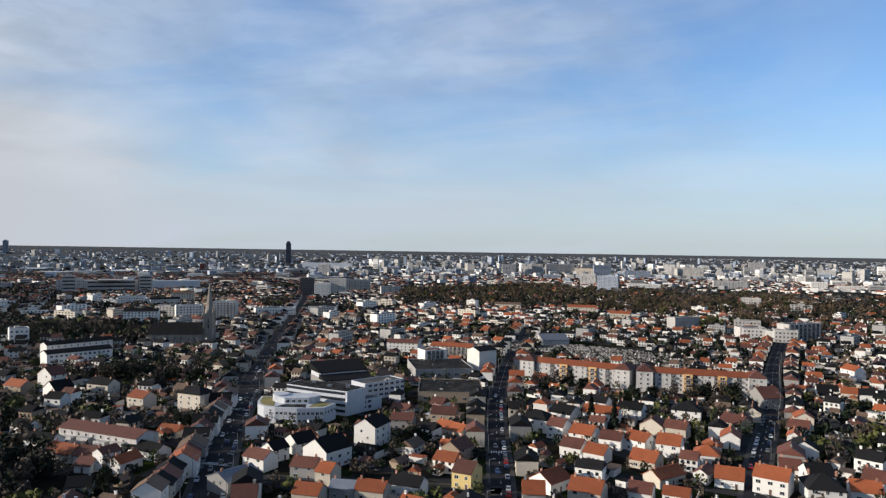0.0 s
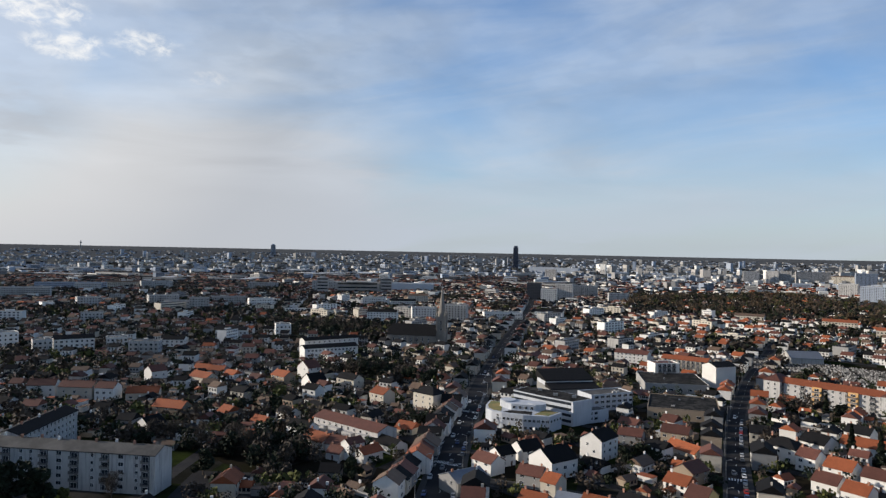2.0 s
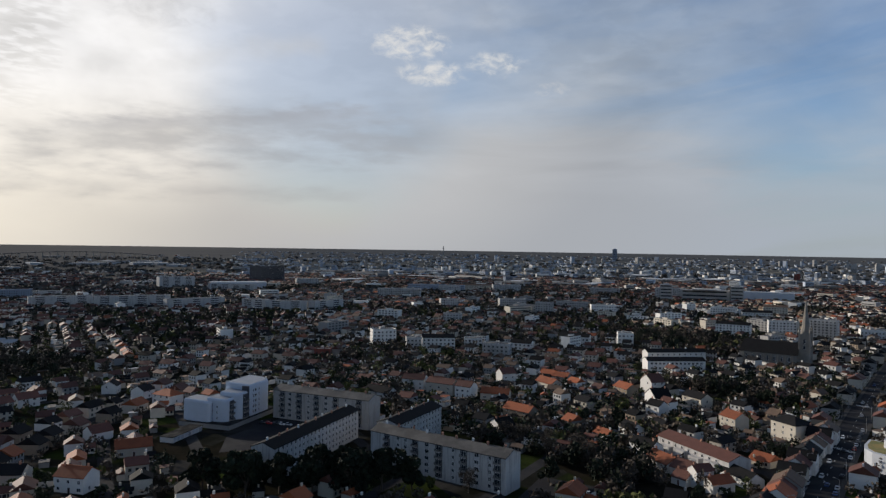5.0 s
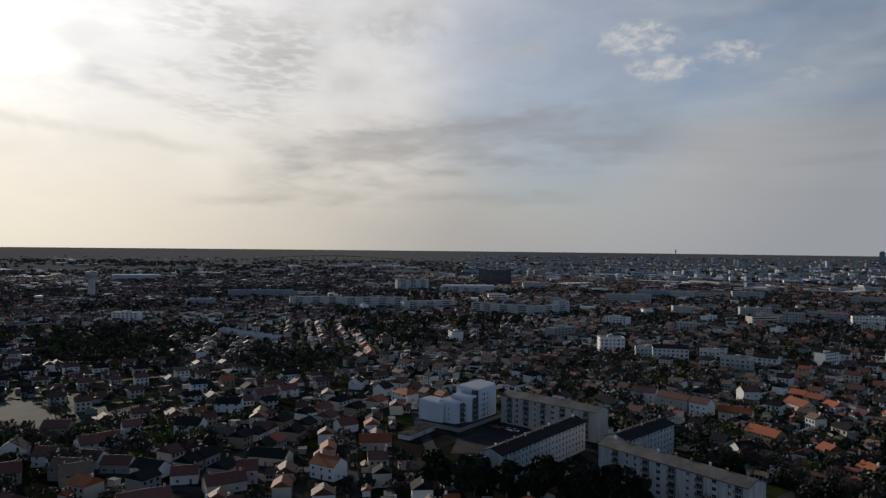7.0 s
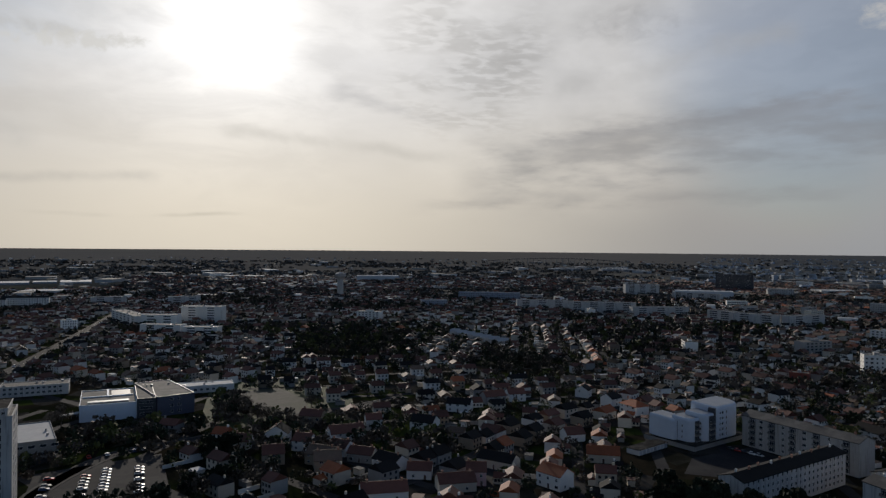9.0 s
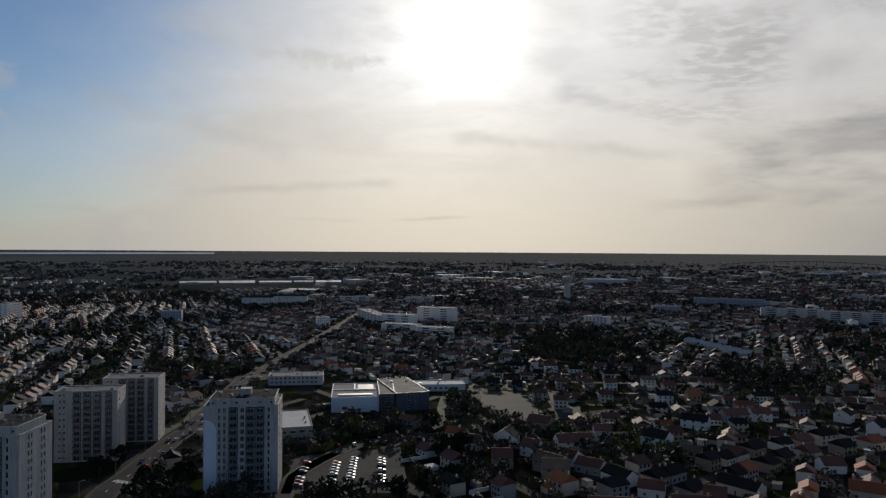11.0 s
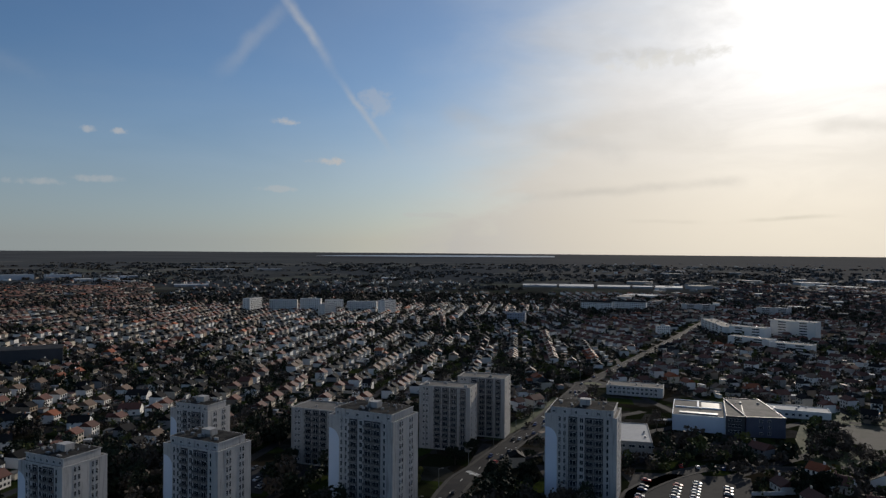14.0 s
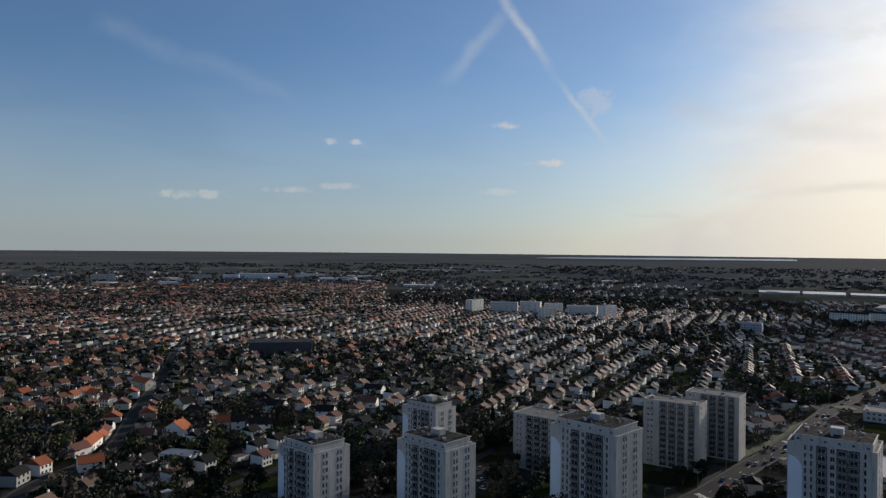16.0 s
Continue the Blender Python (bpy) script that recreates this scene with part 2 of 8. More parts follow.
# ---- materials ----
def surface(name, col, rough=0.85, var=0.3, big=0.06, fine=1.3, rnd=0.0, island=0.0, bump=0.0, metal=0.0, spec=0.3, second=None, bands=0.0, sheen=0.0, streak=0.0):
    """A procedural surface: base colour with stains, grain and a shift from piece to piece."""
    m = bpy.data.materials.new(name)
    m.use_nodes = True
    t = Tree(m.node_tree)
    b = m.node_tree.nodes["Principled BSDF"]
    geo = t.node("ShaderNodeNewGeometry")
    pos = geo.outputs["Position"]
    n1, n2 = t.noise(pos, big, 5, 0.6, 0.4), t.noise(pos, fine, 4, 0.6)
    k = t.m("ADD", 1.0, t.m("ADD", t.m("MULTIPLY", t.m("SUBTRACT", n1, 0.5), var * 2.0), t.m("MULTIPLY", t.m("SUBTRACT", n2, 0.5), var * 1.3)))
    if rnd:
        r = t.node("ShaderNodeObjectInfo").outputs["Random"]
        k = t.m("MULTIPLY", k, t.m("ADD", 1.0 - rnd / 2, t.m("MULTIPLY", r, rnd)))
    if island:
        k = t.m("MULTIPLY", k, t.m("ADD", 1.0 - island / 2, t.m("MULTIPLY", geo.outputs["Random Per Island"], island)))
    if bands:
        w = t.node("ShaderNodeTexWave", Vector=pos, Scale=bands, Distortion=0.6)
        w.bands_direction = "Z"
        k = t.m("MULTIPLY", k, t.m("ADD", 0.86, t.m("MULTIPLY", w.outputs[1], 0.22)))
    if streak:
        run_down = t.noise(t.v("MULTIPLY", pos, (1.0, 1.0, 0.07)), 0.9, 5, 0.65)
        k = t.m("MULTIPLY", k, t.m("SUBTRACT", 1.0, t.m("MULTIPLY", t.step(run_down, 0.48, 0.68), streak)))
    c = t.mix(t.step(n1, 0.42, 0.62), col, second) if second else t.mix(0.0, col, col)
    t.put(b, "Base_Color", t.scale(c, k))
    b.inputs["Roughness"].default_value, b.inputs["Metallic"].default_value = rough, metal
    b.inputs["Specular IOR Level"].default_value = spec
    b.inputs["Sheen Weight"].default_value, b.inputs["Sheen Roughness"].default_value = sheen, 0.45
    if bump:
        bp = t.node("ShaderNodeBump", Height=n2, Strength=bump, Distance=0.05)
        t.put(b, "Normal", bp.outputs[0])
    return m


WALL = {
    "white": surface("render_white", (0.68, 0.66, 0.62), 0.9, 0.14, 0.12, 0.9, rnd=0.22, island=0.25, bump=0.2),
    "cream": surface("render_cream", (0.50, 0.45, 0.37), 0.9, 0.18, 0.12, 0.9, rnd=0.3, island=0.3, bump=0.2),
    "tan": surface("render_tan", (0.30, 0.235, 0.17), 0.9, 0.2, 0.12, 0.9, rnd=0.3, island=0.3, bump=0.2),
    "grey": surface("render_grey", (0.26, 0.255, 0.245), 0.9, 0.2, 0.12, 0.9, rnd=0.3, island=0.3, bump=0.2),
    "yellow": surface("render_yellow", (0.62, 0.47, 0.20), 0.9, 0.15, 0.12, 0.9),
    "pink": surface("render_pink", (0.52, 0.34, 0.33), 0.9, 0.15, 0.12, 0.9),
    "stone": surface("church_stone", (0.22, 0.20, 0.175), 0.9, 0.4, 0.15, 0.8, bump=0.4),
    "concrete": surface("facade_concrete", (0.38, 0.365, 0.345), 0.85, 0.2, 0.1, 0.5, rnd=0.10, bump=0.2, streak=0.3),
    "paint": surface("facade_paint", (0.46, 0.445, 0.425), 0.8, 0.2, 0.09, 0.6, rnd=0.12, bump=0.1, streak=0.38),
    "slab": surface("grey_blue_cladding_and_haze", (0.30, 0.34, 0.40), 0.7, 0.15, 0.1, 0.5, rnd=0.2, island=0.4),
    "pale_blue": surface("facade_pale_blue", (0.47, 0.51, 0.57), 0.8, 0.12, 0.1, 0.5),
    "school": surface("facade_cool_white", (0.45, 0.47, 0.50), 0.75, 0.12, 0.1, 0.6, bump=0.1, streak=0.15),
    "opal": surface("opal_sheet_wall", (0.54, 0.60, 0.67), 0.6, 0.06, 0.3, 0.8, spec=0.5),
    "ochre": surface("facade_ochre", (0.60, 0.36, 0.15), 0.85, 0.14, 0.1, 0.7),
    "dark": surface("dark_cladding_and_shade", (0.045, 0.047, 0.055), 0.5, 0.25, 0.2, 1.0),
    "blue": surface("blue_cladding", (0.075, 0.08, 0.11), 0.5, 0.2, 0.2, 1.0),
}
ROOF = {
    "orange": surface("roof_orange_tile", (0.27, 0.076, 0.029), 0.75, 0.32, 0.25, 1.6, rnd=0.45, island=0.5, bump=0.4, bands=2.6),
    "brown": surface("roof_brown_tile", (0.110, 0.043, 0.030), 0.72, 0.36, 0.25, 1.6, rnd=0.5, island=0.6, bump=0.4, bands=2.6),
    "slate": surface("roof_slate", (0.014, 0.0138, 0.0145), 0.8, 0.35, 0.25, 1.6, rnd=0.5, island=0.6, bump=0.3, bands=2.6, spec=0.08),
    "zinc": surface("roof_zinc", (0.20, 0.22, 0.25), 0.5, 0.25, 0.2, 1.0, rnd=0.4, island=0.4, metal=0.3),
    "tan": surface("roof_old_tile", (0.13, 0.085, 0.058), 0.75, 0.35, 0.25, 1.6, rnd=0.3, island=0.4, bump=0.4, bands=2.6),
    "tar": surface("roof_tar", (0.020, 0.020, 0.020), 0.95, 0.5, 0.25, 0.9, spec=0.02, second=(0.045, 0.043, 0.040)),
    "flat": surface("roof_bitumen", (0.065, 0.063, 0.061), 0.9, 0.4, 0.12, 0.8, rnd=0.3, island=0.4, second=(0.09, 0.087, 0.082)),
    "sheet": surface("roof_pale_sheet", (0.34, 0.35, 0.36), 0.85, 0.2, 0.1, 0.6, island=0.4),
    "sedum": surface("roof_sedum", (0.25, 0.19, 0.07), 0.95, 0.4, 0.2, 1.0, second=(0.13, 0.14, 0.05)),
}
asphalt = surface("asphalt", (0.024, 0.024, 0.027), 0.9, 0.35, 0.05, 0.6, spec=0.05, bump=0.2, second=(0.034, 0.034, 0.034))
paving = surface("paving", (0.062, 0.060, 0.057), 0.9, 0.3, 0.1, 0.8, spec=0.05, bump=0.2, second=(0.05, 0.048, 0.046))
line_white = surface("road_paint", (0.62, 0.62, 0.60), 0.8, 0.35, 0.4, 2.0)
sandy = surface("sandy_ground", (0.062, 0.057, 0.047), 0.95, 0.4, 0.05, 0.5, second=(0.034, 0.038, 0.022))
lawn = surface("lawn", (0.026, 0.042, 0.010), 0.95, 0.45, 0.06, 0.7, second=(0.05, 0.055, 0.02))
glass = surface("window_glass", (0.022, 0.026, 0.032), 0.12, 0.3, 0.3, 1.0, rnd=0.5, spec=0.5)
joinery = surface("white_joinery", (0.72, 0.72, 0.71), 0.6, 0.1)
shutter = surface("shutter_paint", (0.33, 0.35, 0.38), 0.7, 0.2, rnd=0.8)
door_paint = surface("door_paint", (0.10, 0.06, 0.045), 0.6, 0.25, rnd=0.8)
rail_metal = surface("rail_metal", (0.22, 0.23, 0.24), 0.5, 0.15, metal=0.6)
balcony_rail = surface("balcony_rail", (0.15, 0.145, 0.14), 0.6, 0.3, rnd=0.6)
brick = surface("chimney_brick", (0.36, 0.19, 0.13), 0.9, 0.35, 0.5, 2.0, rnd=0.5)
bark = surface("bark", (0.085, 0.065, 0.05), 0.95, 0.35, 0.5, 3.0, rnd=0.3)
twig = surface("bare_twigs", (0.048, 0.036, 0.025), 0.85, 0.35, 0.05, 0.5, rnd=0.5, island=0.6, sheen=0.08)
valley_twig = surface("brown_twigs", (0.085, 0.058, 0.034), 0.85, 0.4, 0.01, 0.5, island=0.5)
needle = surface("evergreen_leaves", (0.012, 0.018, 0.008), 0.9, 0.4, 0.05, 0.5, rnd=0.5, island=0.7)
leaf = surface("spring_leaves", (0.060, 0.065, 0.018), 0.9, 0.4, 0.05, 0.5, rnd=0.5, island=0.7)
water = surface("river_water", (0.30, 0.32, 0.33), 0.35, 0.1, 0.01, 0.1, spec=0.6)
tarp = surface("greenhouse_sheet", (0.33, 0.34, 0.355), 0.75, 0.1, 0.02, 0.2)
# grey of the far woods lifted, with sheen, to stand in for haze
winter_wood_hazed = surface("winter_woodland_hazed", (0.078, 0.077, 0.072), 0.9, 0.3, 0.003, 0.1, island=0.25, spec=0.1, sheen=0.3)
steel = surface("mast_steel", (0.25, 0.25, 0.26), 0.5, 0.2, metal=0.5)


# ground: gardens, bare soil, yards and, far off, woods and fields coloured for haze
def ground_material():
    m = bpy.data.materials.new("ground_cover")
    m.use_nodes = True
    t = Tree(m.node_tree)
    b = m.node_tree.nodes["Principled BSDF"]
    pos = t.node("ShaderNodeNewGeometry").outputs["Position"]
    plots = t.node("ShaderNodeTexVoronoi", Vector=pos, Scale=0.055, Randomness=0.9).outputs["Color"]
    pick = t.node("ShaderNodeSeparateColor", Color=plots)
    n1, n2 = t.noise(pos, 0.035, 5, 0.6, 0.5), t.noise(pos, 0.6, 5, 0.65)
    c = t.mix(t.step(pick.outputs[0], 0.35, 0.45), (0.011, 0.015, 0.006), (0.021, 0.018, 0.013))
    c = t.mix(t.step(pick.outputs[1], 0.62, 0.70), c, (0.040, 0.038, 0.035))
    c = t.mix(t.step(pick.outputs[2], 0.84, 0.88), c, (0.026, 0.036, 0.010))
    c = t.mix(t.m("MULTIPLY", t.step(n1, 0.42, 0.62), 0.8), c, (0.009, 0.010, 0.007))
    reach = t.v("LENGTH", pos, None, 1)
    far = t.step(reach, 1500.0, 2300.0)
    true = t.m("DIVIDE", NEAR * SPAN, t.m("MAXIMUM", t.m("SUBTRACT", SPAN + NEAR, t.m("MAXIMUM", reach, NEAR)), 100.0))
    wide = t.scale(t.v("MULTIPLY", pos, (1.0, 1.0, 0.0)), t.m("DIVIDE", true, t.m("MAXIMUM", reach, NEAR)))
    fields = t.node("ShaderNodeSeparateColor", Color=t.node("ShaderNodeTexVoronoi", Vector=wide, Scale=0.0042, Randomness=1.0).outputs["Color"])
    # woods and fields, their base colours lifted for haze
    hazy_wild = t.mix(t.step(t.noise(wide, 0.0035, 4, 0.5, 0.6), 0.45, 0.55), (0.040, 0.045, 0.047), (0.058, 0.062, 0.061))
    hazy_wild = t.mix(t.step(fields.outputs[0], 0.70, 0.74), hazy_wild, (0.080, 0.086, 0.070))
    hazy_wild = t.mix(t.step(fields.outputs[1], 0.84, 0.87), hazy_wild, (0.11, 0.107, 0.096))
    hazy_wild = t.mix(t.step(t.noise(wide, 0.0011, 5, 0.6, 0.4), 0.46, 0.54), hazy_wild, (0.038, 0.045, 0.052))
    hazy_wild = t.mix(t.step(t.noise(wide, 0.011, 5, 0.6), 0.52, 0.62), hazy_wild, (0.036, 0.040, 0.042))
    # far out the colour turns bluish: haze painted by distance
    hazy_wild = t.mix(t.step(true, 3500.0, 7500.0), hazy_wild, t.mix(t.step(t.noise(wide, 0.0006, 6, 0.6, 0.3), 0.44, 0.58), (0.024, 0.031, 0.040), (0.040, 0.047, 0.054)))
    # land out towards -x painted paler by position, in place of haze
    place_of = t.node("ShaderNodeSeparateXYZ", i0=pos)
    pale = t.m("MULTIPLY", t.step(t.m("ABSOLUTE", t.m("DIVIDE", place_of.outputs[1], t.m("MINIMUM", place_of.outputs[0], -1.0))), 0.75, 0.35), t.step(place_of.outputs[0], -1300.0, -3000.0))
    hazy_wild = t.mix(t.m("MULTIPLY", pale, 0.7), hazy_wild, (0.115, 0.105, 0.092))
    c = t.mix(far, c, hazy_wild)
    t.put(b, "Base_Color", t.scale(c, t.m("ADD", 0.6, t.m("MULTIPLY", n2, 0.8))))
    b.inputs["Roughness"].default_value = 0.95
    b.inputs["Specular IOR Level"].default_value = 0.0
    # sheen grows with distance, standing in for haze
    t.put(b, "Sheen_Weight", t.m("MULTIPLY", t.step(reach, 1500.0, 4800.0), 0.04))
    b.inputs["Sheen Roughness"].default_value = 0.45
    return m


NEAR, SPAN = 2500.0, 2300.0        # the land past NEAR is drawn in towards a rim at NEAR + SPAN


def rim_level(az):
    """Height at which the drawn-in land meets the skyline, by bearing."""
    a = az - 360 if az > 250 else az
    return 88 + 0.14 * min(max(a, 0), 150)


def drawn_in(d, az):
    """True distance -> distance in the model, height of the land there, and the scale of things on it."""
    if d <= NEAR:
        return d, 0.0, 1.0
    q = NEAR + SPAN * (1 - NEAR / d)
    return q, rim_level(az) * (1 - q / d), q / d


def land(d, az):
    """A plan point by its distance and bearing (degrees from +y towards -x)."""
    return -d * math.sin(radians(az)), d * math.cos(radians(az))


# ---- builders ----
def mesh_of(bm, name, mats):
    me = bpy.data.meshes.new(name)
    bm.to_mesh(me)
    bm.free()
    for m in mats if isinstance(mats, (list, tuple)) else [mats]:
        me.materials.append(m)
    return me


def part(name, bm, material, parent, label=""):
    ob = new(name, mesh_of(bm, name, material))
    ob.parent = parent
    return tagged(ob, label) if label else ob


def piece(name, me, parent, m):
    ob = new(name, me)
    ob.parent = parent
    ob.matrix_basis = m
    return ob


def thing(name, label, category, m, group=""):
    ob = new(name)
    ob.empty_display_size = 0.5
    ob.matrix_basis = m
    return tagged(ob, label, category, group)


def box(bm, x0, y0, z0, x1, y1, z1, mat=0):
    v = [bm.verts.new((x, y, z)) for z in (z0, z1) for x, y in ((x0, y0), (x1, y0), (x1, y1), (x0, y1))]
    for q in ((0, 3, 2, 1), (4, 5, 6, 7), (0, 1, 5, 4), (1, 2, 6, 5), (2, 3, 7, 6), (3, 0, 4, 7)):
        bm.faces.new([v[i] for i in q]).material_index = mat
    return v


def poly(bm, pts, z0, z1, mat=0):
    """A prism on an outline that runs anticlockwise."""
    lo, hi = [bm.verts.new((x, y, z0)) for x, y in pts], [bm.verts.new((x, y, z1)) for x, y in pts]
    n = len(pts)
    bm.faces.new(hi).material_index = mat
    bm.faces.new(lo[::-1]).material_index = mat
    for i in range(n):
        j = (i + 1) % n
        bm.faces.new((lo[i], lo[j], hi[j], hi[i])).material_index = mat


def tube(bm, a, b, r0, r1, n=6, mat=0, cap=True):
    a, b = Vector(a), Vector(b)
    q = (b - a).to_track_quat("Z", "Y")
    rings = []
    for p, r in ((a, r0), (b, r1)):
        rings.append([bm.verts.new(p + q @ Vector((r * math.cos(2 * math.pi * i / n), r * math.sin(2 * math.pi * i / n), 0))) for i in range(n)])
    for i in range(n):
        j = (i + 1) % n
        bm.faces.new((rings[0][i], rings[0][j], rings[1][j], rings[1][i])).material_index = mat
    if cap:
        bm.faces.new(rings[1]).material_index = mat
        bm.faces.new(rings[0][::-1]).material_index = mat


cache = {}


def window_mesh(w, h):
    """A window standing in the plane y = 0 and looking to -y: casing, mullion, two panes."""
    key = ("window", round(w, 2), round(h, 2))
    if key not in cache:
        bm = bmesh.new()
        f, m = 0.07 if w > 1 else 0.04, 0.035
        xs = [-w / 2, -w / 2 + f, -m, m, w / 2 - f, w / 2] if w > 0.9 else [-w / 2, -w / 2 + f, w / 2 - f, w / 2]
        zs = [0, f, h - f, h]
        g = [[bm.verts.new((x, -0.05 if 0 < i < len(xs) - 1 or 0 < j < 3 else -0.05, z)) for j, z in enumerate(zs)] for i, x in enumerate(xs)]
        for i in range(len(xs) - 1):
            for j in range(3):
                bm.faces.new((g[i][j], g[i + 1][j], g[i + 1][j + 1], g[i][j + 1])).material_index = 1 if j == 1 and i in ((1, 3) if w > 0.9 else (1,)) else 0
        rim = [e for e in bm.edges if len(e.link_faces) == 1]
        ext = bmesh.ops.extrude_edge_only(bm, edges=rim)
        for v in ext["geom"]:
            if isinstance(v, bmesh.types.BMVert):
                v.co.y = 0.03
        cache[key] = mesh_of(bm, "window", [joinery, glass])
    return cache[key]


def door_mesh(w=1.0, h=2.1):
    key = ("door", w, h)
    if key not in cache:
        bm = bmesh.new()
        box(bm, -w / 2 - 0.08, -0.04, 0, -w / 2, 0.02, h + 0.08, 1)
        box(bm, w / 2, -0.04, 0, w / 2 + 0.08, 0.02, h + 0.08, 1)
        box(bm, -w / 2, -0.04, h, w / 2, 0.02, h + 0.08, 1)
        box(bm, -w / 2, -0.02, 0, w / 2, 0.02, h)
        cache[key] = mesh_of(bm, "door", [door_paint, joinery])
    return cache[key]


def balcony_mesh(w, d=1.1):
    key = ("balcony", round(w, 2), d)
    if key not in cache:
        bm = bmesh.new()
        box(bm, -w / 2, -d, -0.16, w / 2, 0, 0)
        box(bm, -w / 2, -d, 0.0, w / 2, -d + 0.06, 0.62, 1)
        box(bm, -w / 2, -d + 0.0, 0.95, w / 2, -d + 0.05, 1.0, 1)
        for s in (-w / 2, w / 2 - 0.05):
            box(bm, s, -d + 0.06, 0.0, s + 0.05, 0, 0.95, 1)
        cache[key] = mesh_of(bm, "balcony", [WALL["concrete"], balcony_rail])
    return cache[key]


def chimney_mesh(h, pale=False):
    key = ("chimney", round(h, 1), pale)
    if key not in cache:
        bm = bmesh.new()
        box(bm, -0.35, -0.25, 0, 0.35, 0.25, h)
        box(bm, -0.42, -0.32, h, 0.42, 0.32, h + 0.1)
        for s in (-0.17, 0.17):
            tube(bm, (s, 0, h + 0.1), (s, 0, h + 0.4), 0.1, 0.08, 5)
        cache[key] = mesh_of(bm, "chimney", WALL["white"] if pale else brick)
    return cache[key]


def on_side(side, L, D, u, z, out=0.03):
    """The pose of a piece on a wall: side 0 front, 1 right, 2 back, 3 left; u metres along it from its left end."""
    x, y, a = ((u, -out, 0), (L + out, u, 90), (L - u, D + out, 180), (-out, D - u, 270))[side]
    return pose(x, y, z, 0, 0, a)


# plan cells that are taken
CELL, HALF = 3.0, 1650.0
GRID = np.zeros((int(2 * HALF / CELL), int(2 * HALF / CELL)), dtype=np.uint8)


def mark(cx, cy, rot, L, Wd, margin=1.5, value=1):
    c, s = math.cos(radians(rot)), math.sin(radians(rot))
    nx, ny = max(2, int((L + 2 * margin) / 2) + 1), max(2, int((Wd + 2 * margin) / 2) + 1)
    u = np.linspace(-L / 2 - margin, L / 2 + margin, nx)[:, None]
    v = np.linspace(-Wd / 2 - margin, Wd / 2 + margin, ny)[None, :]
    i, j = ((cx + u * c - v * s + HALF) / CELL).astype(int).ravel(), ((cy + u * s + v * c + HALF) / CELL).astype(int).ravel()
    ok = (i >= 0) & (j >= 0) & (i < GRID.shape[0]) & (j < GRID.shape[1])
    GRID[i[ok], j[ok]] = value


def taken(cx, cy, rot, L, Wd):
    c, s = math.cos(radians(rot)), math.sin(radians(rot))
    for u in (-0.5, -0.17, 0.17, 0.5):
        for v in (-0.5, 0, 0.5):
            i, j = int((cx + u * L * c - v * Wd * s + HALF) / CELL), int((cy + u * L * s + v * Wd * c + HALF) / CELL)
            if 0 <= i < GRID.shape[0] and 0 <= j < GRID.shape[1] and GRID[i, j]:
                return True
    return False


ROOF_WORD = {"orange": "bright orange tiled", "brown": "brown tiled", "slate": "dark slate", "zinc": "grey metal", "tan": "pale old tiled", "flat": "flat grey"}
WALL_WORD = {"white": "white rendered", "cream": "cream rendered", "tan": "tan rendered", "grey": "grey rendered", "yellow": "ochre yellow", "pink": "dusty pink"}
rng = random.Random(7)


